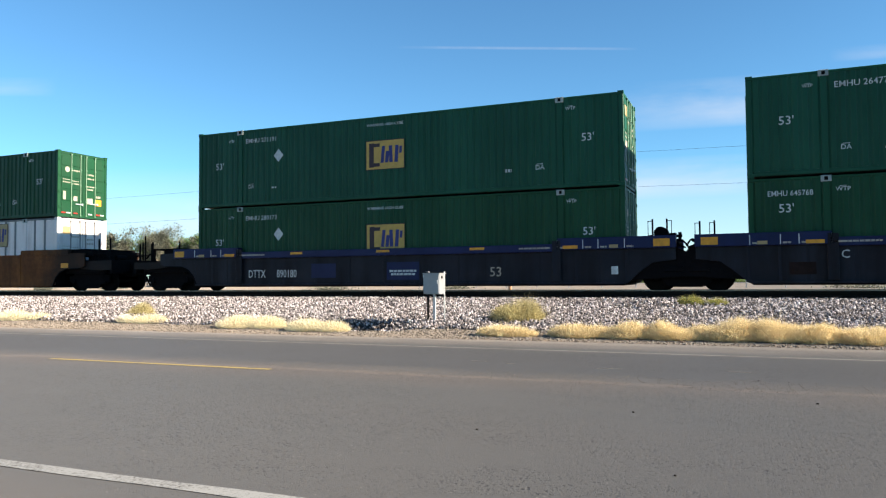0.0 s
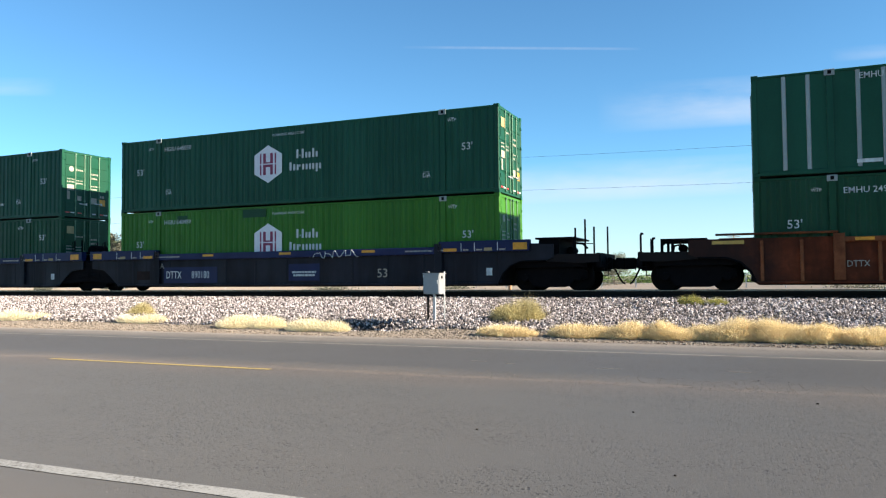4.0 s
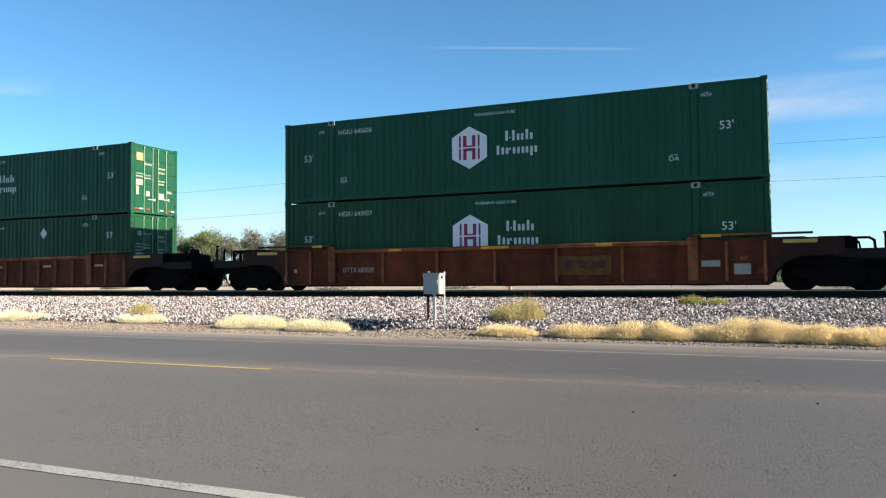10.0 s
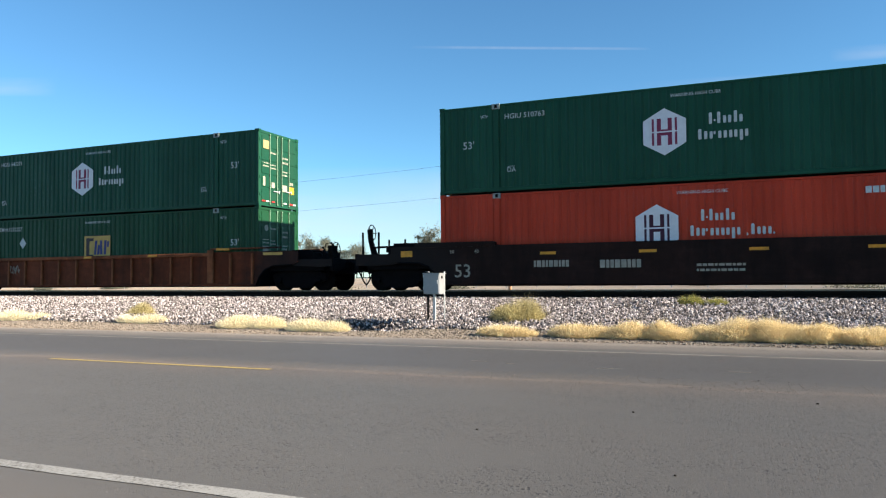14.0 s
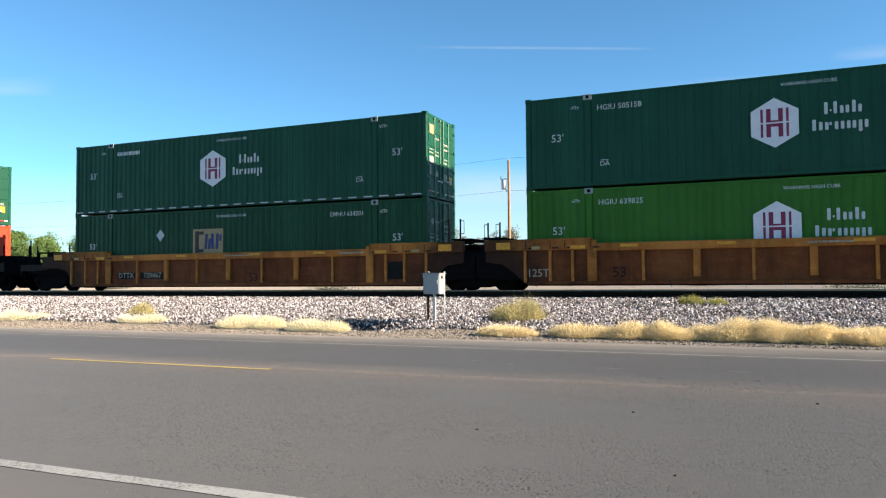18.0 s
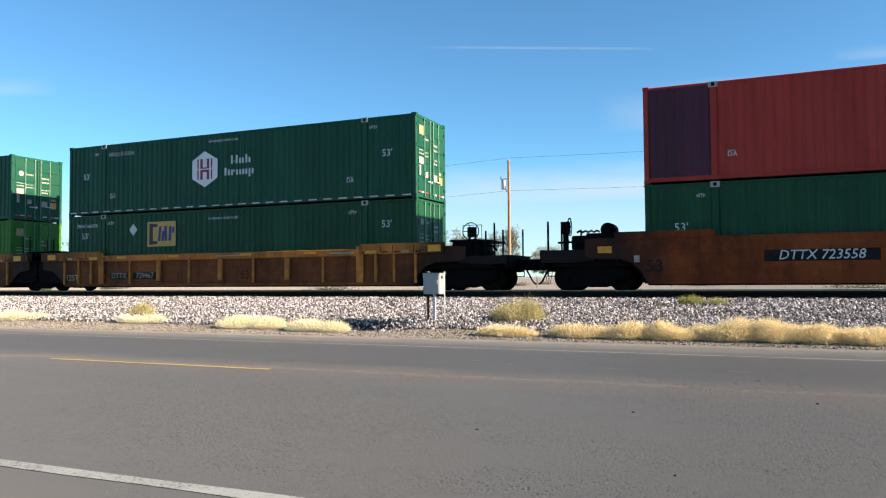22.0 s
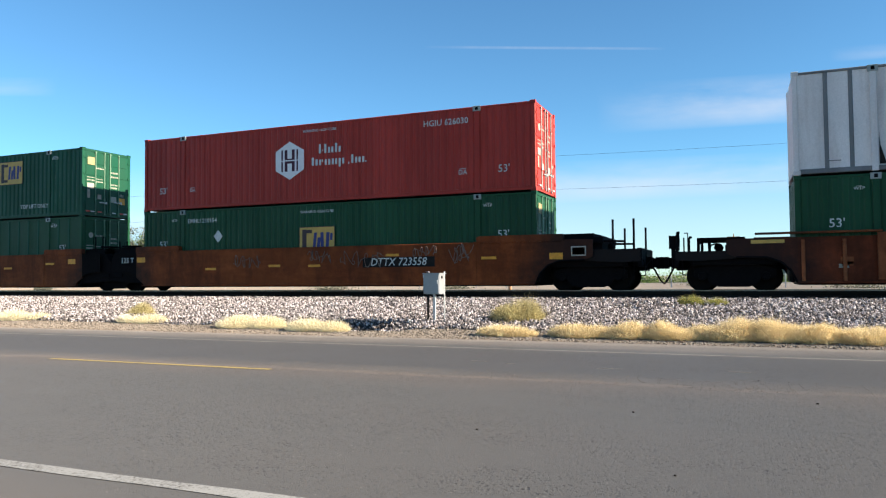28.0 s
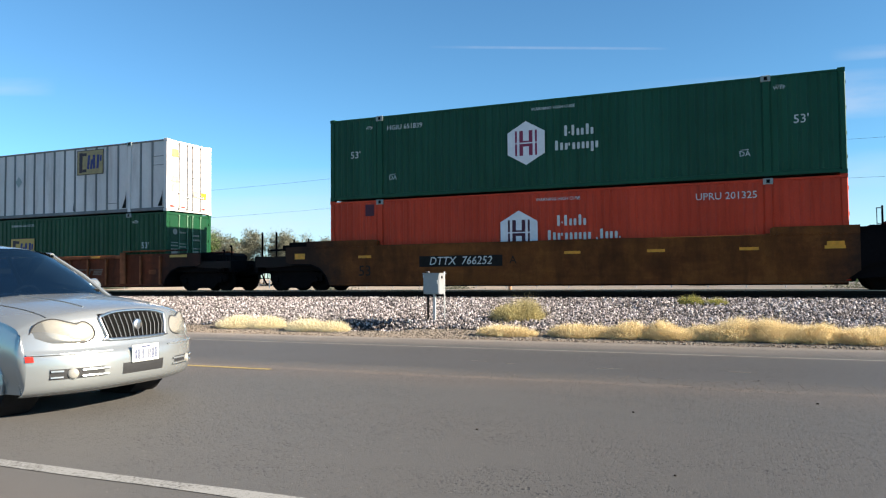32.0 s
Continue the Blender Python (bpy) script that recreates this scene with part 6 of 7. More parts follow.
GRASS = [(-18.6, 13.95, 2.3, 0.7, 0.25, 4200), (-20.6, 14.0, 1.6, 0.6, 0.24, 2600), (-13.95, 13.9, 1.35, 0.5, 0.22, 2600), (-10.7, 13.5, 0.9, 0.6, 0.27, 2400), (-9.95, 13.55, 0.85, 0.55, 0.25, 2200), (-8.75, 13.3, 0.8, 0.5, 0.24, 2000), (-8.1, 13.3, 0.7, 0.45, 0.20, 1600), (-4.2, 13.2, 1.0, 0.4, 0.20, 2000),
         (-2.85, 13.3, 0.95, 0.55, 0.27, 3000), (-2.02, 13.3, 0.90, 0.55, 0.26, 3000), (-1.2, 13.3, 0.98, 0.55, 0.28, 3200), (-0.32, 13.35, 1.0, 0.6, 0.40, 3800), (0.42, 13.35, 0.85, 0.6, 0.37, 3200), (1.0, 13.35, 0.85, 0.6, 0.41, 3400), (1.75, 13.3, 0.95, 0.55, 0.30, 3000), (2.6, 13.3, 1.2, 0.6, 0.32, 3000), (3.6, 13.3, 1.3, 0.6, 0.34, 2600)]
for i, (x, y, w, d, h, n) in enumerate(GRASS):
    clump("dry_grass_clump", "straw-yellow dry grass tussock at the road edge", x, y, w * 1.16, d, h * (0.92 if h < 0.35 else 0.84), n * 4, STRAW if x > -6 else STRAW_PALE, 20 + i)
clump("weed_bush", "yellow-green weed bush on the ballast slope", -4.55, 15.0, 1.15, 0.75, 0.62, 15000, HERB, 60, "bush")
clump("weed_bush", "pale yellow weed bush on the ballast slope", -15.2, 15.1, 0.85, 0.6, 0.36, 7000, HERB, 61, "bush")
clump("weed_bush", "small green weed tuft near the rail", -1.30, 19.4, 0.62, 0.4, 0.30, 5000, HERB_G, 62, "bush")
clump("weed_bush", "small green weed tuft near the rail", -0.68, 19.4, 0.5, 0.35, 0.22, 3600, HERB_G, 63, "bush")


def signal_box():
    bx, by = -6.36, 14.75
    z0 = ground_z(bx, by)
    ob = tagged(new("trackside_cabinet"), "grey metal equipment cabinet on steel posts in the ballast", "cabinet")
    GREY = plain("grey_enamel", (0.24, 0.245, 0.255), 0.4, 0.1, 0.08, 8)
    part("cabinet_body", B(-0.20, 0.20, -0.13, 0.15, 0.63, 1.07, c=0.012), GREY, ob)
    part("cabinet_lid", B(-0.215, 0.215, -0.15, 0.17, 1.07, 1.09), GREY, ob)
    part("door", B(-0.185, 0.185, -0.142, -0.131, 0.65, 1.05, c=0.004), GREY, ob)
    part("door_latch", B(0.14, 0.165, -0.156, -0.143, 0.86, 0.93, c=0.004), GALV, ob)
    for z in (0.76, 1.02):
        part("hinge", Geo().tube((-0.19, -0.145, z - 0.03), (-0.19, -0.145, z + 0.03), 0.009), GALV, ob)
    part("post", B(-0.015, 0.035, -0.02, 0.03, -0.16, 0.63), GALV, ob, "square galvanised post")
    part("post", B(-0.225, -0.185, 0.09, 0.13, -0.16, 1.11), DARKPANEL, ob, "dark steel post")
    part("conduit", Geo().tube((0.205, 0.10, -0.12), (0.205, 0.10, 1.12), 0.016), GALV, ob, "thin galvanised conduit")
    part("post_cap", B(-0.23, -0.18, 0.085, 0.135, 1.11, 1.125), GALV, ob)
    part("padlock", B(0.204, 0.224, -0.05, -0.01, 0.97, 1.03, c=0.004), DARKPANEL, ob)
    ob.matrix_basis = pose(bx, by, z0, 0, 0, -4)


signal_box()


# ---- distance: poles, wires, trees, fence ----
POLEWOOD = plain("weathered_pole_wood", (0.30, 0.17, 0.09), 0.85, 0, 0.3, 3)


def utility_pole(x, y, h, label, transformer=False, arm=False, r=0.14):
    z = ground_z(x, y)
    ob = tagged(new("utility_pole"), label, "utility pole", "line of utility poles")
    part("pole", Geo().tube((0, 0, -0.3), (0, 0, h), r, 12, r * 0.7), POLEWOOD, ob)
    if arm:
        part("crossarm", B(-1.1, 1.1, -0.06, 0.06, h - 0.6, h - 0.48, c=0.01), POLEWOOD, ob)
    for a, zz in ((0.0, h), (0.18, h - 2.55)):
        part("insulator", Geo().lathe([(0, 0.03), (0.05, 0.06), (0.1, 0.03), (0.16, 0.05), (0.2, 0.02)], (-a, 0, zz), "z", 10), GALV, ob, "small grey insulator")
    if transformer:
        part("transformer", Geo().lathe([(0, 0.17), (0.05, 0.2), (0.75, 0.2), (0.8, 0.14)], (-0.42, 0, h - 2.35), "z", 16), GALV, ob, "grey can-shaped transformer", smooth=True)
        part("bracket", B(-0.7, 0.0, -0.03, 0.03, h - 1.52, h - 1.46).tube((-0.66, 0, h - 1.5), (-0.66, 0, h - 1.25), 0.04), GALV, ob)
        part("fuse_cutout", Geo().tube((-0.62, 0, h - 1.45), (-0.5, 0, h - 1.85), 0.03), GALV, ob)
    ob.matrix_basis = pose(x, y, z, 0, 0, 0)


utility_pole(-17.5, 56, 10.45, "weathered wooden utility pole with grey transformer", True)
utility_pole(-2.0, 150, 8.9, "distant wooden utility pole with crossarm", False, True)
utility_pole(34, 56, 10.3, "weathered wooden utility pole beyond the track", False)
utility_pole(-88, 56, 10.0, "weathered wooden utility pole beyond the trees", False)


def wire(a, b, sag, label):
    pts = []
    for i in range(25):
        u = i / 24
        p = Vector(a).lerp(Vector(b), u)
        p.z -= sag * 4 * u * (1 - u)
        pts.append(tuple(p))
    tagged(part("power_line", Geo().path(pts, 0.008, 5), DARKPANEL, None), label, "power line")


for z in (10.75, 8.1):
    wire((-88, 56, z - 0.75), (-17.5, 56, z), 0.7, "thin dark overhead wire strung between utility poles")
    wire((-17.5, 56, z), (34, 56, z - 0.3), 0.3, "thin dark overhead wire strung between utility poles")

BARK = plain("grey_bark", (0.13, 0.10, 0.08), 0.9, 0, 0.3, 4)
LEAF = blades_mat("olive_leaves", (0.050, 0.092, 0.022), (0.185, 0.265, 0.075))
LEAF_DRY = blades_mat("greyish_dry_leaves", (0.070, 0.075, 0.050), (0.205, 0.200, 0.150))
LEAF_GREEN = blades_mat("fresh_leaves", (0.0540, 0.1080, 0.0225), (0.1800, 0.2520, 0.0630))


def tree(label, h, spread, leaves, count, leaf_size, seed):
    """A low many-stemmed desert tree: stems, limbs, and leaf clusters round the limb ends with gaps between."""
    rng = random.Random(seed)
    ob = tagged(new("tree"), label, "tree", "trees beyond the track")
    g, limbs, tips = Geo(), Geo(), []
    for k in range(3):
        a = rng.uniform(0, 6.28)
        base = Vector((0.25 * math.cos(a), 0.25 * math.sin(a), -0.1))
        knee = base + Vector((math.cos(a) * 0.12 * spread, math.sin(a) * 0.12 * spread, h * rng.uniform(0.26, 0.38)))
        g.tube(base, knee, 0.11, 8, 0.08)
        for j in range(5):
            b = a + rng.uniform(-1.4, 1.4)
            mid = knee + Vector((math.cos(b) * spread * rng.uniform(0.12, 0.3), math.sin(b) * spread * rng.uniform(0.12, 0.3), h * rng.uniform(0.12, 0.3)))
            limbs.tube(knee, mid, 0.05, 6, 0.03)
            for q in range(5):
                c = b + rng.uniform(-1.2, 1.2)
                tip = mid + Vector((math.cos(c) * spread * rng.uniform(0.05, 0.24), math.sin(c) * spread * rng.uniform(0.05, 0.24), h * rng.uniform(-0.16, 0.3)))
                tip.z = max(0.5, min(h * rng.uniform(0.9, 1.0), tip.z))
                limbs.tube(mid, tip, 0.025, 5, 0.008)
                tips.append(tip)
    part("trunk", g, BARK, ob)
    part("limbs", limbs, BARK, ob)
    v, f = [], []
    per = count // len(tips)
    for tip in tips:
        size = rng.uniform(0.09, 0.19) * spread
        for i in range(per):
            d = Vector((rng.gauss(0, 1), rng.gauss(0, 1), rng.gauss(0, 0.75)))
            p = tip + d * size * 0.45
            if p.z < 0.12:
                continue
            n = Vector((rng.gauss(0, 1), rng.gauss(0, 1), rng.gauss(0, 1))).normalized()
            s = n.orthogonal().normalized() * leaf_size * rng.uniform(0.5, 1.2)
            t = n.cross(s).normalized() * leaf_size * rng.uniform(0.3, 0.7)
            o = len(v)
            v += [tuple(p - s), tuple(p - t), tuple(p + s), tuple(p + t)]
            f.append((o, o + 1, o + 2, o + 3))
    me = bpy.data.meshes.new("crown")
    me.from_pydata(v, [], f)
    me.materials.append(None)
    part("crown", me, leaves, ob)
    return ob


T1 = tree("low olive-green tree with several stems", 9.2, 8.2, LEAF, 21000, 0.16, 1)
T2 = tree("half-bare greyish tree with thin foliage", 9.0, 7.6, LEAF_DRY, 14000, 0.12, 2)
T3 = tree("dense green tree beyond the track", 9.4, 7.6, LEAF_GREEN, 19000, 0.17, 3)
T4 = tree("low sparse greyish shrubby tree", 7.6, 5.5, LEAF_DRY, 9500, 0.11, 4)


def plant(src, x, y, k, turn, first=False):
    m = pose(x, y, ground_z(x, y), 0, 0, turn) @ Matrix.Diagonal((k, k, k, 1))
    if first:
        src.matrix_basis = m
    else:
        o = copy_thing(src, pose(x, y, ground_z(x, y), 0, 0, turn))
        o.scale = (k, k, k)


plant(T3, -112, 86, 1.10, 0, True)
plant(T1, -101, 88, 0.95, 40, True)
plant(T2, -78, 84, 1.02, 0, True)
plant(T4, -35.6, 86, 1.02, 0, True)
for src, x, y, k, a in ((T1, -124, 88, 1.1, 10), (T3, -118, 92, 0.95, 80), (T1, -107, 84, 0.85, 200), (T1, -94.5, 86, 1.0, 120), (T1, -89, 90, 0.95, 300), (T2, -84.5, 83, 1.0, 75), (T1, -82, 88, 0.9, 20), (T1, -72.5, 88, 0.95, 140),
                        (T2, -69, 85, 0.98, 210), (T4, -64.5, 87, 1.0, 20), (T2, -60, 89, 0.9, 330), (T2, -56, 86, 0.85, 260), (T4, -50.5, 88, 0.8, 95), (T4, -28.9, 87, 0.98, 110), (T4, -23.5, 92, 0.7, 200)):
    plant(src, x, y, k, a)


def scrub(x, y, w, h, seed, leaf=0.09, count=500):
    rng = random.Random(seed)
    v, f = [], []
    for i in range(count):
        p = Vector((x + rng.gauss(0, w * 0.3), y + rng.gauss(0, w * 0.2), abs(rng.gauss(0, h * 0.4)) + ground_z(x, y)))
        n = Vector((rng.gauss(0, 1), rng.gauss(0, 1), rng.gauss(0, 1))).normalized()
        s = n.orthogonal().normalized() * leaf
        t = n.cross(s).normalized() * leaf * 0.55
        o = len(v)
        v += [tuple(p - s), tuple(p - t), tuple(p + s), tuple(p + t)]
        f.append((o, o + 1, o + 2, o + 3))
    me = bpy.data.meshes.new("scrub")
    me.from_pydata(v, [], f)
    me.materials.append(None)
    tagged(part("scrub", me, LEAF if leaf > 0.1 and seed % 2 == 0 else LEAF_DRY, None), "low dry scrub bush in the field", "bush", "scrub in the field")


for i in range(26):
    r = random.Random(300 + i)
    y = r.uniform(48, 120)
    scrub(r.uniform(-1.25 * y, 0.25 * y), y, r.uniform(1.5, 4.0), r.uniform(0.3, 0.9), i)


for i in range(17):
    r = random.Random(500 + i)
    scrub(-24 + i * 3.6 + r.uniform(-1, 1), 112 + r.uniform(-4, 4), r.uniform(3.5, 6.0), r.uniform(1.3, 2.2), 2 * i + (i % 5 == 0), 0.14, 900)
plant(T4, -14.4, 88, 0.52, 60)


def fence():
    ob = tagged(new("fence"), "low wire fence with grey posts across the dry field", "fence")
    post = shared("fence_post", lambda: Geo().tube((0, 0, -0.1), (0, 0, 1.15), 0.045, 7))
    for i in range(46):
        part("post", post, GALV, ob, at=(-90 + i * 3.0, 66, 0.1))
    for z in (0.45, 0.8, 1.15):
        part("rail", Geo().tube((-90, 66, z + 0.05), (45, 66, z + 0.05), 0.016, 5), GALV, ob)


fence()


def shed(x, y, w, d, h, col, label):
    ob = tagged(new("shed"), label, "building", "sheds in the distance")
    z = ground_z(x, y)
    wall = paint("shed_wall", col, 0.6)
    part("wall", B(-w / 2, w / 2, -d / 2, d / 2, 0, h), wall, ob)
    part("roof", Geo().prism([(-w / 2 - 0.2, h), (w / 2 + 0.2, h), (0, h + 0.7)], -d / 2 - 0.2, d / 2 + 0.2), POST_DARK, ob)
    part("door", B(-0.5, 0.5, -d / 2 - 0.04, -d / 2 + 0.02, 0.0, 1.5), DARKPANEL, ob)
    ob.matrix_basis = pose(x, y, z)


shed(-3.5, 128, 7.5, 5, 1.3, (0.42, 0.44, 0.46), "low pale grey shed far across the field")
shed(4.5, 118, 5.0, 4, 1.2, (0.34, 0.33, 0.33), "low grey shed far across the field")
sg = tagged(new("road_sign"), "small yellow warning sign on a thin post", "sign")
part("post", Geo().tube((0, 0, 0), (0, 0, 1.5), 0.04), GALV, sg)
part("sign_plate", Geo().prism([(-0.4, 1.5), (0, 1.1), (0.4, 1.5), (0, 1.9)], -0.08, -0.05), YELLOW, sg)
sg.matrix_basis = pose(1.6, 98, 0.1)


# ---- thin clouds and a vapour trail, very far off ----
def cloud_mat(name, strength, scale, low, high, stretch, density):
    m = bpy.data.materials.new(name)
    m.use_nodes = True
    nt = m.node_tree
    nt.nodes.remove(nt.nodes["Principled BSDF"])
    c = coords(nt)
    n = ramp(nt, noise_out(nt, c, scale, 6, 0.6, stretch), low, high)
    g = nt.nodes.new("ShaderNodeTexCoord").outputs["Generated"]
    sep = nt.nodes.new("ShaderNodeSeparateXYZ")
    nt.links.new(g, sep.inputs[0])
    k = None
    for ax in (0, 2):
        a = mathn(nt, "MULTIPLY", mathn(nt, "MULTIPLY", sep.outputs[ax], mathn(nt, "SUBTRACT", 1.0, sep.outputs[ax])), 4.0)
        a = mathn(nt, "POWER", mathn(nt, "MAXIMUM", a, 0.0), 0.9)
        k = a if k is None else mathn(nt, "MULTIPLY", k, a)
    fac = mathn(nt, "MULTIPLY", mathn(nt, "MULTIPLY", n, k), density)
    em = nt.nodes.new("ShaderNodeEmission")
    em.inputs[0].default_value = (0.93, 0.94, 1.0, 1)
    em.inputs[1].default_value = strength
    tr = nt.nodes.new("ShaderNodeBsdfTransparent")
    mx = nt.nodes.new("ShaderNodeMixShader")
    nt.links.new(fac, mx.inputs[0])
    nt.links.new(tr.outputs[0], mx.inputs[1])
    nt.links.new(em.outputs[0], mx.inputs[2])
    nt.links.new(mx.outputs[0], nt.nodes["Material Output"].inputs[0])
    return m


CLOUD = cloud_mat("thin_cloud", CLOUD_GLOW, 0.0022, 0.36, 0.70, (0.35, 1.0, 1.6), 0.62)
TRAIL = cloud_mat("vapour_trail", CLOUD_GLOW, 0.006, 0.25, 0.6, (0.6, 1.0, 1.0), 0.2)
CLOUD_FAINT = cloud_mat("faint_cloud", CLOUD_GLOW, 0.0022, 0.36, 0.70, (0.35, 1.0, 1.6), 0.30)
SIDE = Vector((0.92336, 0.38391, 0.0)).normalized()
FWD = Vector((-0.38391, 0.92336, 0.0)).normalized()


def cloud(name, right, up, w, h, mat, label, tilt=0.0, dist=3200):
    """A sheet across the line of sight; right and up are slopes seen from the camera's place."""
    g = Geo().add([(-w / 2, 0, -h / 2), (w / 2, 0, -h / 2), (w / 2, 0, h / 2), (-w / 2, 0, h / 2)], [(0, 1, 2, 3)])
    ob = tagged(part(name, g, mat, None), label, "cloud", "thin clouds")
    p = EYE + FWD * dist + SIDE * right * dist + Vector((0, 0, up * dist))
    ob.visible_shadow = False
    a = math.degrees(math.atan2(SIDE.y, SIDE.x))
    ob.matrix_basis = pose(p.x, p.y, p.z, 0, tilt, a)
    return ob


cloud("cloud", 0.30, 0.135, 2600, 190, CLOUD, "thin white cloud streak low in the sky", -2.0)
cloud("cloud", 0.48, 0.245, 1700, 230, CLOUD, "thin white cloud streak", -3.0)
cloud("cloud", -0.60, 0.27, 420, 90, CLOUD_FAINT, "small thin white cloud", 1.0)
HAZE = cloud_mat("horizon_haze", CLOUD_GLOW * 0.90, 0.0006, 0.05, 0.35, (0.5, 1.0, 1.0), 0.44)
cloud("cloud", 0.0, 0.030, 9000, 900, HAZE, "pale haze of thin cloud along the horizon", 0.0, 3600)
cloud("cloud", -0.30, 0.085, 1900, 200, CLOUD, "thin white haze cloud over the trees", 0.0)
cloud("cloud", 0.62, 0.31, 520, 70, CLOUD_FAINT, "small thin white cloud", -4.0)
TRAIL_OB = cloud("vapour_trail", 0.13, 0.318, 1080, 15, TRAIL, "thin white aircraft vapour trail", 0.9)
TRAIL_OB["category"] = "vapour trail"


# loose stones and scraps on the asphalt
for i, (x, y, k) in enumerate(((0.56, 7.25, 0.008), (-0.9, 6.3, 0.007), (-1.9, 5.2, 0.005), (0.1, 8.6, 0.007), (-0.4, 4.4, 0.005))):
    r = random.Random(70 + i)
    g = Geo().add([(sx * k * r.uniform(0.6, 1.1) * 1.5, sy * k * r.uniform(0.6, 1.1), (sz + 1) * k * r.uniform(0.4, 0.7)) for sx in (-1, 1) for sy in (-1, 1) for sz in (-1, 1)], [(0, 1, 3, 2), (4, 6, 7, 5), (0, 4, 5, 1), (2, 3, 7, 6), (0, 2, 6, 4), (1, 5, 7, 3)])
    tagged(part("stone", g, DARKPANEL, None, at=pose(x, y, 0.001, 0, 0, 30 * i)), "small loose dark stone on the asphalt", "stone", "loose stones")
for i, (x, y, w) in enumerate(((-1.6, 9.15, 0.30), (-0.1, 9.3, 0.25), (-3.4, 9.4, 0.22), (-2.9, 9.25, 0.12), (2.05, 11.9, 0.35))):
    g = Geo().box(-w / 2, w / 2, -0.006, 0.006, 0.0, 0.003)
    tagged(part("paint_flake", g, LETTER_OLD, None, at=pose(x, y, 0.002, 0, 0, 4 * (-1) ** i)), "short worn white paint mark on asphalt", "road marking", kind="structure")


# ---- silver saloon: origin on the road under the tip of its front bumper, nose towards +x ----
def car_paint():
    m, nt, b = base_mat("silver_car_paint", 0.27, 0.6)
    c = coords(nt)
    n = noise_out(nt, c, 300, 2, 0.5)
    d = ramp(nt, noise_out(nt, c, 2.2, 5, 0.6), 0.4, 0.75)
    a = mixc(nt, n, (0.27, 0.29, 0.30), (0.36, 0.38, 0.39))
    nt.links.new(mixc(nt, mathn(nt, "MULTIPLY", d, 0.25), a, (0.28, 0.27, 0.25)), b.inputs["Base Color"])
    b.inputs["Coat Weight"].default_value = 0.6
    return m


def glass_mat(name, tint, alpha, haze=0.0):
    m = bpy.data.materials.new(name)
    m.use_nodes = True
    nt = m.node_tree
    nt.nodes.remove(nt.nodes["Principled BSDF"])
    gl = nt.nodes.new("ShaderNodeBsdfGlossy")
    gl.inputs["Roughness"].default_value = 0.03
    tr = nt.nodes.new("ShaderNodeBsdfTransparent")
    tr.inputs[0].default_value = (*tint, 1)
    fr = nt.nodes.new("ShaderNodeFresnel")
    fr.inputs[0].default_value = 1.5
    mx = nt.nodes.new("ShaderNodeMixShader")
    nt.links.new(mathn(nt, "MAXIMUM", fr.outputs[0], alpha), mx.inputs[0])
    nt.links.new(tr.outputs[0], mx.inputs[1])
    nt.links.new(gl.outputs[0], mx.inputs[2])
    last = mx.outputs[0]
    if haze:
        df = nt.nodes.new("ShaderNodeBsdfDiffuse")
        df.inputs[0].default_value = (0.28, 0.27, 0.25, 1)
        m2 = nt.nodes.new("ShaderNodeMixShader")
        m2.inputs[0].default_value = haze
        nt.links.new(last, m2.inputs[1])
        nt.links.new(df.outputs[0], m2.inputs[2])
        last = m2.outputs[0]
    nt.links.new(last, nt.nodes["Material Output"].inputs[0])
    return m


def lerp_pts(pts, n):
    """Evenly spread points on a smooth curve through pts."""
    P = np.array(pts, float)
    Q = np.vstack([2 * P[0] - P[1], P, 2 * P[-1] - P[-2]])
    out = []
    for i in range(len(P) - 1):
        a, b, c, d = Q[i], Q[i + 1], Q[i + 2], Q[i + 3]
        for k in range(n):
            t = k / n
            out.append(0.5 * ((2 * b) + (c - a) * t + (2 * a - 5 * b + 4 * c - d) * t * t + (3 * b - a - 3 * c + d) * t ** 3))
    out.append(P[-1])
    return np.array(out)


SILVER = car_paint()
GLASS = glass_mat("car_glass", (0.22, 0.29, 0.36), 0.26)
LENS = glass_mat("clear_lens", (0.95, 0.95, 0.92), 0.03, 0.35)
RUBBER = plain("black_rubber", (0.010, 0.010, 0.011), 0.85, 0, 0.25, 20, 0.1)
TRIM = plain("dark_plastic_trim", (0.02, 0.02, 0.022), 0.5)
CHROME = plain("chrome", (0.6, 0.6, 0.62), 0.28, 1.0, 0.03)
GRILLE_GREY = plain("grille_grey", (0.16, 0.165, 0.17), 0.4, 0.5, 0.1)
SEAT = plain("grey_cloth", (0.06, 0.06, 0.065), 0.9)
REFLECT = plain("lamp_reflector", (0.27, 0.26, 0.24), 0.35, 0.1, 0.08, 6)


def shell_surface(sil, ny, bulge_front):
    """The skin over the nose, bonnet, belt and boot from the middle silhouette (x, z)."""
    def point(x, z, u):
        w = 0.905 + 0.02 * max(0.0, (x + 1.0)) ** 2 - 0.06 * max(0.0, (-3.6 - x)) ** 2
        e = abs(u)
        front = max(0.0, min(1.0, (x + 1.3) / 1.3))
        rear = max(0.0, min(1.0, (-3.9 - x) / 0.85))
        xx = x - 0.27 * front ** 1.6 * e ** 3.0 - 0.05 * front * e * e + 0.28 * rear ** 1.6 * e ** 3.2
        up = max(0.0, min(1.0, (z - 0.62) / 0.25))
        zz = z - up * (0.10 * e ** 2.6) - 0.05 * up * e ** 8 + 0.0 * front
        return (xx, u * w, zz)
    return point


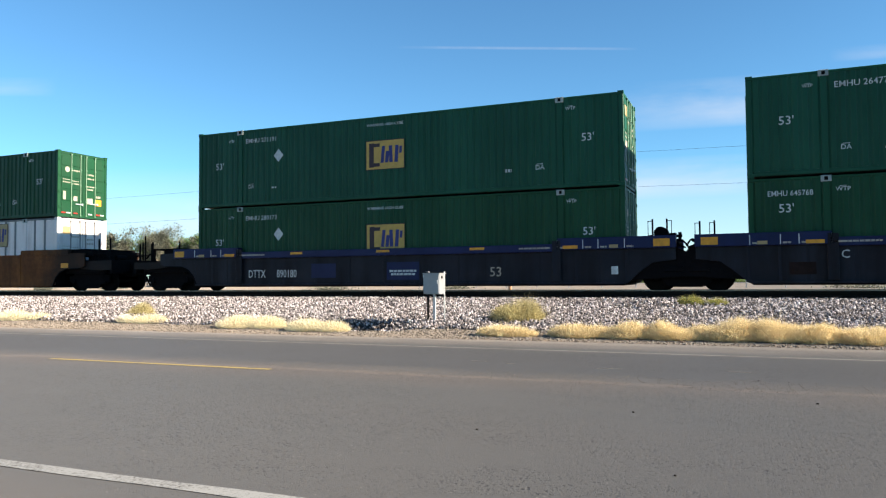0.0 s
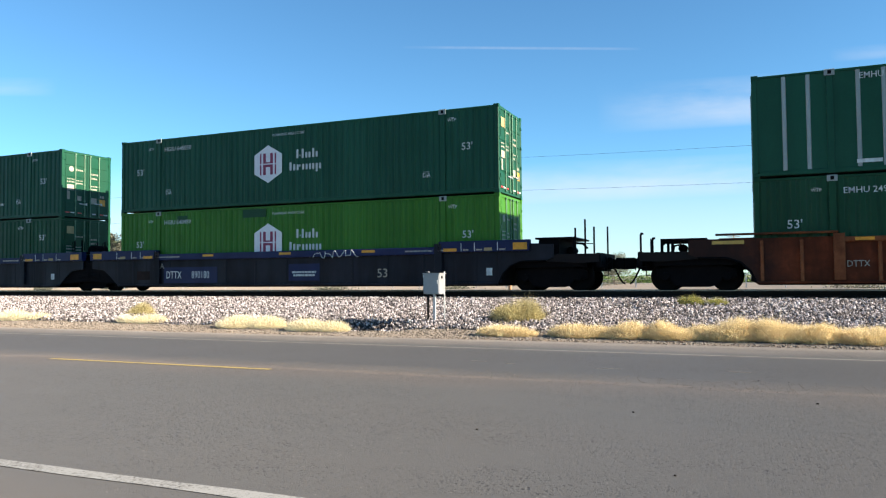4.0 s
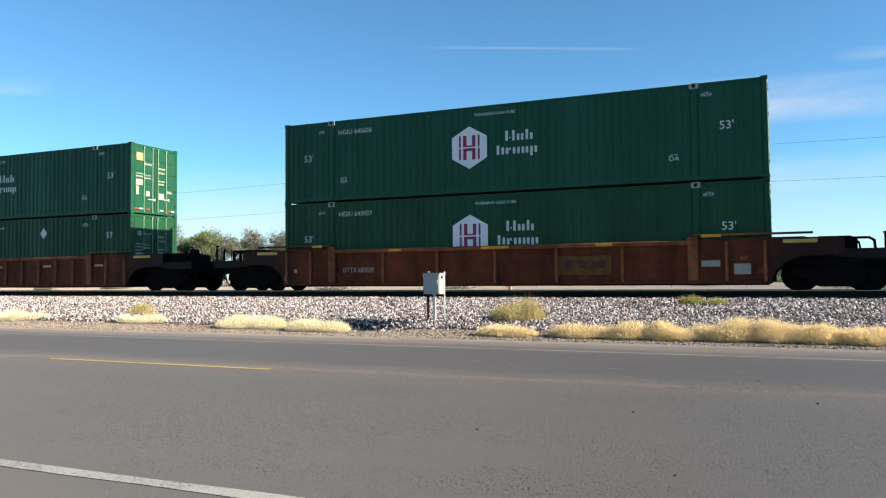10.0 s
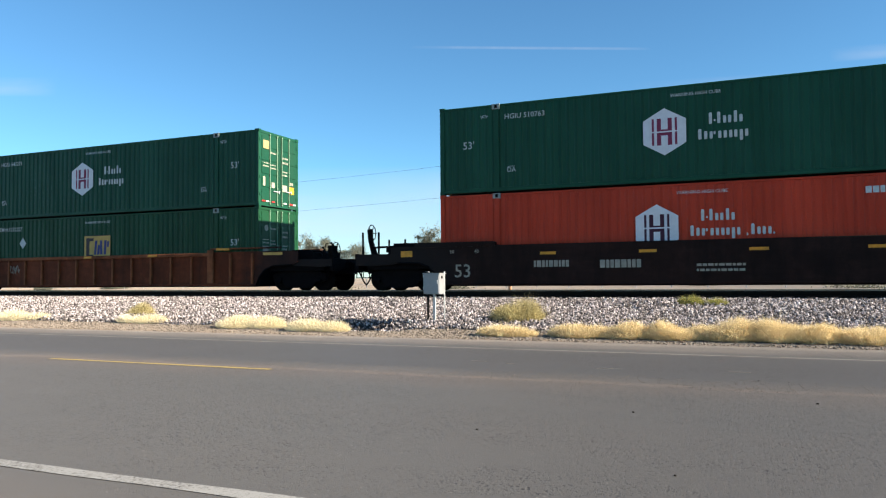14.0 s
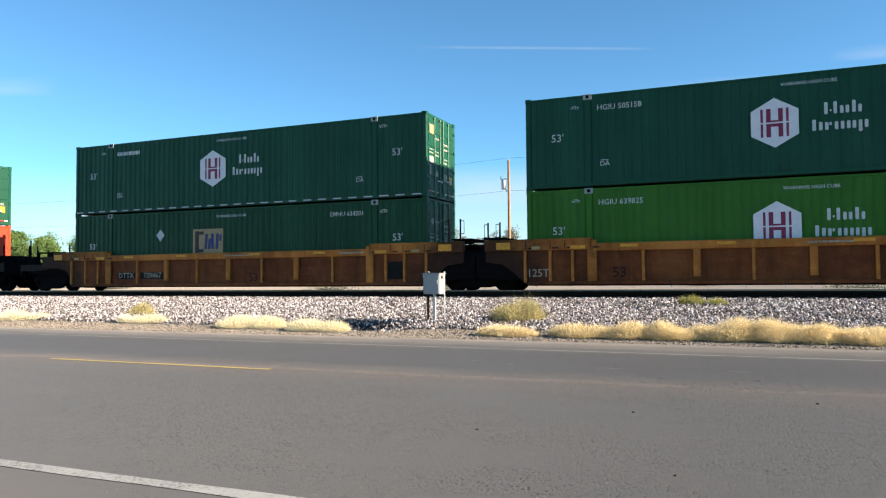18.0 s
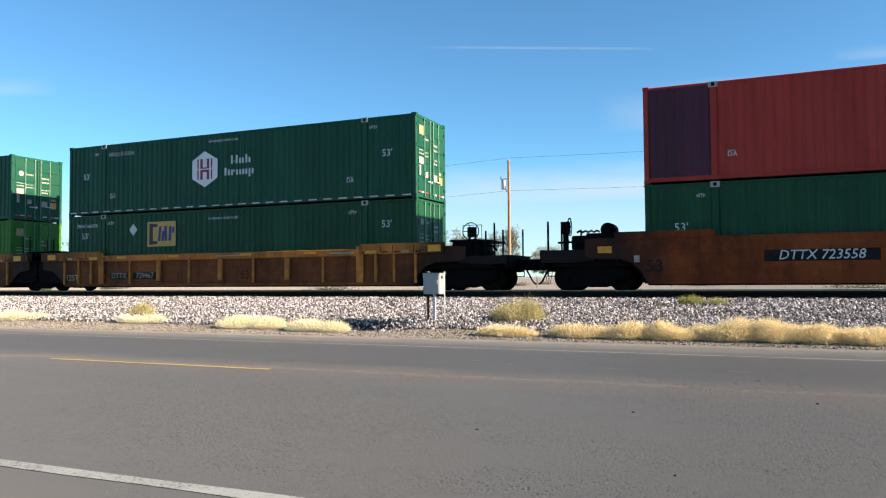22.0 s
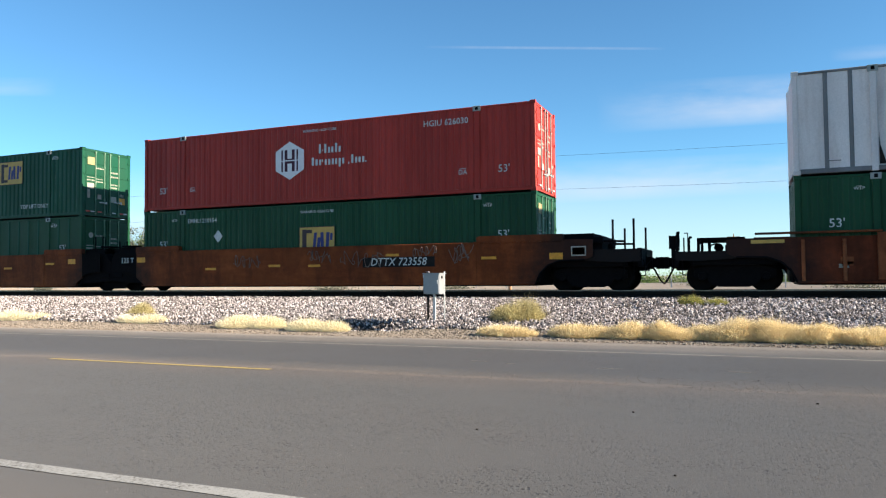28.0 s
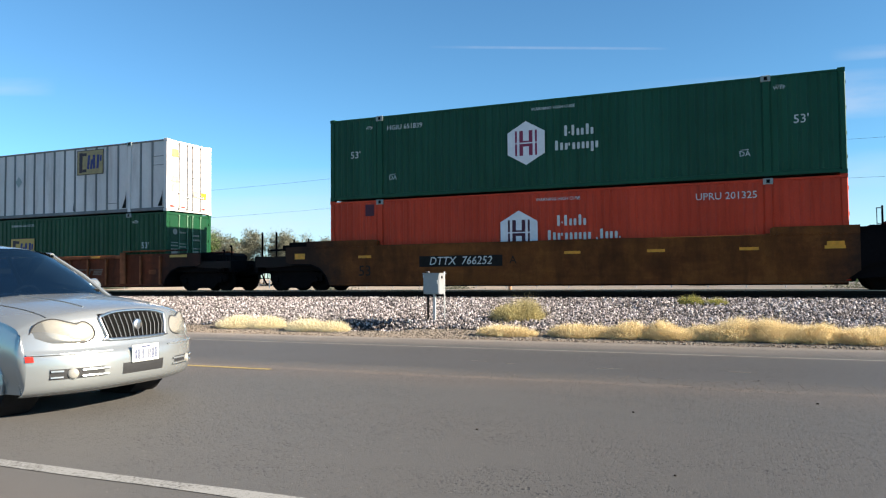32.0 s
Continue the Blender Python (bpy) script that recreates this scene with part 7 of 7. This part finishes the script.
def saloon():
    ob = tagged(new("car"), "silver four-door saloon car with chrome grille on the road", "car")
    sil = lerp_pts([(-0.16, 0.20), (-0.07, 0.235), (-0.02, 0.30), (0.0, 0.42), (-0.012, 0.52), (-0.045, 0.56), (-0.07, 0.60), (-0.11, 0.76), (-0.16, 0.865), (-0.25, 0.915), (-0.55, 0.97), (-0.95, 1.01), (-1.25, 1.03), (-2.2, 1.03), (-3.2, 1.03), (-3.8, 1.05), (-4.25, 1.04), (-4.60, 0.99), (-4.70, 0.86), (-4.75, 0.62), (-4.74, 0.45), (-4.66, 0.26)], 4)
    fn = shell_surface(sil, 25, 0)
    nose = sil[4:44]

    def face(u, z, out):
        p = fn(np.interp(z, [q[1] for q in nose], [q[0] for q in nose]), z, u)
        d = Vector((1.0 - 0.75 * abs(u), 0.9 * u * abs(u), 0)).normalized() * out
        return (p[0] + d.x, p[1] + d.y, p[2])

    def band(u0, u1, z0, z1, out, n=8, m=3):
        g = Geo()
        g.add([face(u0 + (u1 - u0) * i / n, z0 + (z1 - z0) * k / m, out) for k in range(m + 1) for i in range(n + 1)], [(k * (n + 1) + i, k * (n + 1) + i + 1, (k + 1) * (n + 1) + i + 1, (k + 1) * (n + 1) + i) for k in range(m) for i in range(n)])
        return g

    us = [math.sin(math.pi / 2 * (i / 14 - 1)) for i in range(29)]
    n = len(us)
    g = Geo()
    g.add([fn(x, z, u) for x, z in sil for u in us], [(i * n + j, i * n + j + 1, (i + 1) * n + j + 1, (i + 1) * n + j) for i in range(len(sil) - 1) for j in range(n - 1)])
    body = part("body", g, SILVER, ob, smooth=True)
    # sides, from the edge of the skin down to the sill, open over the wheels
    for s in (-1, 1):
        top = [fn(x, z, s) for x, z in sil]
        keep = [i for i, p in enumerate(sil) if 0.84 < p[1] and -4.66 < p[0] < -0.14]
        a, b = keep[0], keep[-1]
        edge = [top[i] for i in range(a, b + 1)]
        # the corner of the bumper, from the edge of the nose back to the fender
        fx, fz = edge[0][0], edge[0][2]
        corner = []
        for p in (top[i] for i in range(2, a + 1)):
            t = (fz - p[2]) / (fz - 0.22)
            y = 0.905 + 0.02 * max(0.0, fx + 1.0) ** 2 + 0.035 * math.sin(math.pi * min(1, max(0, t) * 1.15)) - 0.09 * max(0, t - 0.75) ** 1.5
            corner += [p, ((p[0] + fx) / 2 + 0.02, s * (0.62 * y + 0.38 * abs(p[1]) + 0.01), p[2]), (fx - 0.004, s * y, p[2])]
        rings = len(corner) // 3
        part("bumper_corner", Geo().add(corner, [(3 * i + k, 3 * i + k + 1, 3 * i + k + 4, 3 * i + k + 3) for i in range(rings - 1) for k in range(2)]), SILVER, ob, smooth=True)
        rows = 14
        xs = lerp_pts([e[0:1] + (e[2],) for e in edge], 3)
        g = Geo()
        v = []
        xw0, xw1 = xs[0][0], xs[-1][0]
        for x, z in xs:
            w = 0.905 + 0.02 * max(0.0, (x + 1.0)) ** 2 - 0.06 * max(0.0, (-3.6 - x)) ** 2
            for k in range(rows + 1):
                t = k / rows
                zz = z + (0.22 - z) * t
                y = w + 0.035 * math.sin(math.pi * min(1, t * 1.15)) - 0.09 * max(0, t - 0.75) ** 1.5
                v.append((x, s * y, zz))
        f = []
        m = rows + 1
        for i in range(len(xs) - 1):
            for k in range(rows):
                q = (i * m + k, i * m + k + 1, (i + 1) * m + k + 1, (i + 1) * m + k)
                cx = sum(v[j][0] for j in q) / 4
                cz = sum(v[j][2] for j in q) / 4
                if min((cx + 0.97) ** 2, (cx + 3.66) ** 2) + (cz - 0.31) ** 2 > 0.355 ** 2:
                    f.append(q)
        g.add(v, f)
        part("side_panel", g, SILVER, ob, smooth=True)
        for cx in (-0.97, -3.66):
            arch = Geo().path([(cx + 0.365 * math.cos(a), s * 0.925, 0.31 + 0.365 * math.sin(a)) for a in [math.pi * (i / 16 * 1.16 - 0.08) for i in range(17)]], 0.022, 6)
            part("wheel_arch", arch, SILVER, ob)
            part("wheel_housing", Geo().lathe([(s * 0.55, 0.38), (s * 0.90, 0.38)], (cx, 0, 0.33), "y", 20), RUBBER, ob)
            wheel = part("wheel", Geo().lathe([(-0.09, 0.20), (-0.095, 0.28), (-0.075, 0.31), (0.075, 0.31), (0.095, 0.28), (0.09, 0.20)], axis="y", n=28), RUBBER, ob, "black tyre on a silver rim", at=(cx, s * 0.80, 0.31), smooth=True)
            rim = Geo().lathe([(-0.08, 0.205), (0.08, 0.205)], axis="y", n=24)
            for i in range(5):
                a = 2 * math.pi * i / 5
                rim.tube((0, s * 0.075, 0), (0.19 * math.cos(a), s * 0.085, 0.19 * math.sin(a)), 0.03, 6)
            part("rim", rim, CHROME, wheel)
        part("side_trim", B(-3.2, -1.35, *sorted((s * 0.94, s * 0.955)), 0.52, 0.59, c=0.006), SILVER, ob)
        part("door_handle", B(-2.55, -2.35, *sorted((s * 0.93, s * 0.965)), 0.84, 0.87, c=0.008), SILVER, ob)
        mir = Geo().lathe([(-0.11, 0.02), (-0.09, 0.07), (0.06, 0.085), (0.11, 0.05)], (0, 0, 0), "y", 14)
        part("mirror", mir, SILVER, ob, "silver door mirror", at=(-1.80, s * 0.97, 1.09), smooth=True)
        # headlamp: clear lens over a bright reflector
        lamp = [(-0.22, -0.06), (-0.17, 0.06), (-0.06, 0.105), (0.08, 0.065), (0.16, 0.075), (0.22, 0.03), (0.225, -0.05), (0.14, -0.10), (-0.1, -0.11)]

        def lamp_point(a, b, out):
            y = 0.665 - a  # a runs from the outer to the inner end
            z = 0.725 + b
            u = y / 0.885
            x0 = np.interp(z, [p[1] for p in sil[12:40]], [p[0] for p in sil[12:40]])
            p = fn(x0, z, u)
            return (p[0] + out, s * y, z)
        for nm, mt, out, k in (("lamp_reflector", REFLECT, 0.006, 0.98), ("headlight", LENS, 0.03, 1.0)):
            gg = Geo()
            N = 7
            ring = lerp_pts(lamp + [lamp[0]], 4)[:-1]
            rings = []
            for r_ in range(N):
                t = 1 - r_ / (N - 1) * 0.96
                rings.append([lamp_point(q[0] * t * k, q[1] * t * k, out * (1 - t ** 4) + 0.004) for q in ring])
            M = len(ring)
            gg.add([p for rr in rings for p in rr], [(i * M + j, i * M + (j + 1) % M, (i + 1) * M + (j + 1) % M, (i + 1) * M + j) for i in range(N - 1) for j in range(M)] + [tuple((N - 1) * M + j for j in range(M))])
            part(nm, gg, mt, ob, "clear headlight lens" if nm == "headlight" else "", smooth=True)
        rim_pts = [lamp_point(q[0], q[1], 0.006) for q in lerp_pts(lamp + [lamp[0]], 4)]
        part("lamp_seal", Geo().path(rim_pts, 0.006, 5), TRIM, ob)
        # fog lamp in a slot, and the amber-red side marker
        part("fog_slot", band(s * 0.44, s * 0.86, 0.338, 0.422, 0.004), TRIM, ob, "dark slot round the fog light")
        c = face(s * 0.70, 0.38, 0.0)
        part("fog_light", Geo().lathe([(-0.06, 0.044), (0.012, 0.044), (0.022, 0.036), (0.026, 0.012)], axis="x", n=16), REFLECT, ob, "round fog light", at=pose(c[0], c[1], c[2], 0, 0, s * 40), smooth=True)
        for zz in (0.355, 0.405):
            part("bumper_fin", Geo().path([face(s * u, zz, 0.010) for u in (0.40, 0.48, 0.56, 0.63)], 0.010, 6), SILVER, ob)
            part("bumper_fin", Geo().path([face(s * u, zz, 0.010) for u in (0.765, 0.80, 0.85)], 0.010, 6), SILVER, ob)
        part("side_marker", band(s * 0.95, s * 0.998, 0.49, 0.535, 0.012), STICKER_RED, ob, "red side marker lamp")
        pts = [tuple(Vector(fn(-0.035, 0.545, s * u)) + Vector((0.012, s * 0.008, 0))) for u in (0.34, 0.5, 0.65, 0.78, 0.88, 0.95, 0.99)]
        part("bumper_moulding", Geo().path(pts, 0.009, 6), SILVER, ob)
    part("underbody", B(-4.5, -0.62, -0.80, 0.80, 0.18, 0.30), RUBBER, ob)
    # grille with upright bars in a chrome surround
    def on_nose(u, z, out):
        x0 = np.interp(z, [p[1] for p in sil[12:40]], [p[0] for p in sil[12:40]])
        p = fn(x0, z, u)
        return (p[0] + out, p[1], p[2])
    shape = [(-0.39, 0.84), (-0.40, 0.81), (-0.36, 0.67), (-0.33, 0.635), (0.33, 0.635), (0.36, 0.67), (0.40, 0.81), (0.39, 0.84), (0.25, 0.868), (0, 0.876), (-0.25, 0.868)]
    gg = Geo()
    nz = 8
    vv, ff = [], []
    for i in range(nz + 1):
        z = 0.64 + 0.225 * i / nz
        ww = 0.34 + 0.06 * min(1, i / 5)
        for j in range(13):
            vv.append(on_nose(ww * (j / 6 - 1), z, 0.004))
    ff = [(i * 13 + j, i * 13 + j + 1, (i + 1) * 13 + j + 1, (i + 1) * 13 + j) for i in range(nz) for j in range(12)]
    # Flush sheet: the near-black colour stands in for the shade of a recess.
    part("grille", gg.add(vv, ff), plain("grille_shade_black", (0.004, 0.004, 0.004), 0.8, 0, 0.2, 9, 0.05), ob, "dark grille, recess shade in its colour")
    for j in range(13):
        u = -0.348 + 0.058 * j
        part("grille_bar", Geo().path([on_nose(u * 0.9, 0.645, 0.012), on_nose(u, 0.75, 0.016), on_nose(u * 1.03, 0.855, 0.012)], 0.0045, 6), GRILLE_GREY, ob)
    part("grille_surround", Geo().path([on_nose(u, z, 0.012) for u, z in lerp_pts(shape + [shape[0]], 3)], 0.013, 8), CHROME, ob, "chrome grille surround")
    part("badge", Geo().lathe([(0, 0.05), (0.012, 0.045), (0.018, 0.02)], on_nose(0, 0.75, 0.014), "x", 16), CHROME, ob, "small oval chrome badge")
    part("lower_intake", band(-0.25, 0.25, 0.33, 0.425, 0.004, 12), TRIM, ob, "dark lower intake")
    plate = part("number_plate", B(0.004, 0.016, -0.153, 0.153, 0.42, 0.572, c=0.004), LETTER, ob, "white number plate")
    g = Geo()
    for i in range(7):
        if i != 3:
            g.box(0.0165, 0.0175, -0.132 + i * 0.040, -0.120 + i * 0.040, 0.445, 0.535).box(0.0165, 0.0175, -0.115 + i * 0.040, -0.104 + i * 0.040, 0.445, 0.535)
    g.box(0.0165, 0.0175, -0.05, 0.05, 0.545, 0.56)
    part("plate_bars", g, plain("plate_blue_bars", (0.06, 0.07, 0.13), 0.6), plate)
    # panel gaps on the nose
    for s in (-1, 1):
        pts = []
        for i, (x, z) in enumerate(sil):
            if -1.22 < x < -0.20 and z > 0.86:
                p = fn(x, z, s * 0.80)
                pts.append((p[0], p[1], p[2] + 0.001))
        part("bonnet_gap", Geo().path(pts, 0.004, 4), TRIM, ob)
        pts = [(lambda p: (p[0], p[1], p[2] + 0.004))(fn(x, z, s * 0.42)) for x, z in sil if -1.2 < x < -0.28 and z > 0.85]
        part("bonnet_crease", Geo().path(pts, 0.004, 6), SILVER, ob)
    # cabin: windows, pillars and roof
    ws = [(-1.08, 1.02), (-1.38, 1.25), (-1.76, 1.475)]
    rs = [(-1.76, 1.475), (-2.1, 1.515), (-2.8, 1.515), (-3.1, 1.46)]
    rw = [(-3.1, 1.46), (-3.5, 1.26), (-3.86, 1.05)]

    def across(line, w0, w1, bow, k=5, m=13, dz=0.05):
        L = lerp_pts(line, k)
        g = Geo()
        v = []
        for i, (x, z) in enumerate(L):
            t = i / (len(L) - 1)
            w = w0 + (w1 - w0) * t
            for j in range(m):
                u = j / (m - 1) * 2 - 1
                v.append((x - bow * u * u, w * u, z - dz * u * u))
        g.add(v, [(i * m + j, i * m + j + 1, (i + 1) * m + j + 1, (i + 1) * m + j) for i in range(len(L) - 1) for j in range(m - 1)])
        return g
    wsob = part("windscreen", across(ws, 0.76, 0.60, 0.20), GLASS, ob, "dark tinted windscreen", smooth=True)
    part("roof", across(rs, 0.60, 0.60, 0.12, 4, 13, 0.06), SILVER, ob, smooth=True)
    part("rear_window", across(rw, 0.60, 0.74, -0.12), GLASS, ob, smooth=True)
    for s in (-1, 1):
        part("side_window", Geo().add([(-1.42, s * 0.80, 1.0), (-3.70, s * 0.80, 1.02), (-3.23, s * 0.62, 1.39), (-1.95, s * 0.62, 1.41)], [(0, 1, 2, 3)]), GLASS, ob)
        part("a_pillar", Geo().path([(-1.28, s * 0.78, 0.97), (-1.58, s * 0.70, 1.20), (-1.95, s * 0.61, 1.42)], 0.02, 8), SILVER, ob)
        part("roof_rail", Geo().path([(-1.95, s * 0.61, 1.42), (-2.6, s * 0.605, 1.455), (-3.22, s * 0.61, 1.40)], 0.032, 8), SILVER, ob)
        part("b_pillar", Geo().path([(-2.62, s * 0.80, 1.0), (-2.66, s * 0.62, 1.44)], 0.035, 6), TRIM, ob)
        part("c_pillar", Geo().path([(-3.22, s * 0.61, 1.40), (-3.6, s * 0.70, 1.15), (-3.88, s * 0.78, 1.02)], 0.05, 8), SILVER, ob)
        seat = part("seat", B(-2.75, -2.2, *sorted((s * 0.15, s * 0.62)), 0.45, 0.62, c=0.05).box(-2.95, -2.75, *sorted((s * 0.15, s * 0.62)), 0.5, 1.08, c=0.05).box(-2.93, -2.8, *sorted((s * 0.27, s * 0.5)), 1.08, 1.22, c=0.04), SEAT, ob)
        part("wiper", Geo().path([(-1.20, s * 0.05 + 0.1, 1.055), (-1.32, s * 0.05 + 0.62, 1.05)], 0.012), RUBBER, ob)
        part("tail_light", B(-4.72, -4.55, *sorted((s * 0.55, s * 0.80)), 0.72, 0.88, c=0.02), STICKER_RED, ob)
    part("dashboard", B(-1.85, -1.40, -0.74, 0.74, 0.8, 0.99, c=0.06), SEAT, ob)
    part("steering_wheel", Geo().path([(-2.05 + 0.06 * math.sin(a), 0.36 + 0.18 * math.cos(a), 0.93 + 0.17 * math.sin(a)) for a in [2 * math.pi * i / 16 for i in range(17)]], 0.015), TRIM, ob)
    part("cabin_floor", B(-4.4, -1.35, -0.78, 0.78, 0.32, 0.40), SEAT, ob)
    part("parcel_shelf", B(-3.85, -3.4, -0.7, 0.7, 0.95, 0.99), SEAT, ob)
    part("interior_mirror", B(-1.95, -1.92, -0.11, 0.11, 1.22, 1.28, c=0.01), TRIM, ob)
    return ob


SALOON = saloon()


# ---- what moves ----
def motions():
    times = [2.0 * i for i in range(17)]
    for thing, x, z in RIDERS:
        walk(thing, [(t, pose(x - gone(t), TRAIN_Y, z)) for t in times])
    first = {}
    for w, a in WHEELS:
        if a in first:
            w.rotation_mode = "QUATERNION"
            keys = w.animation_data_create()
            keys.action = first[a].animation_data.action
            keys.action_slot = first[a].animation_data.action_slot
        else:
            walk(w, [(i / 30, pose(a, 0, 0.42, 0, -math.degrees(gone(i / 30) / 0.42), 0)) for i in range(961)])
            first[a] = w
    walk(SALOON, [(t, pose(-5.04 - 15.8 * (32.0 - t), 5.06, 0, 0, 0, -0.4)) for t in (0.0, 16.0, 32.0)])
    p = TRAIL_OB.matrix_basis.copy()
    d = SIDE * 140
    walk(TRAIL_OB, [(0.0, Matrix.Translation(-d * 0.55) @ p), (32.0, Matrix.Translation(d * 0.45) @ p)])


motions()
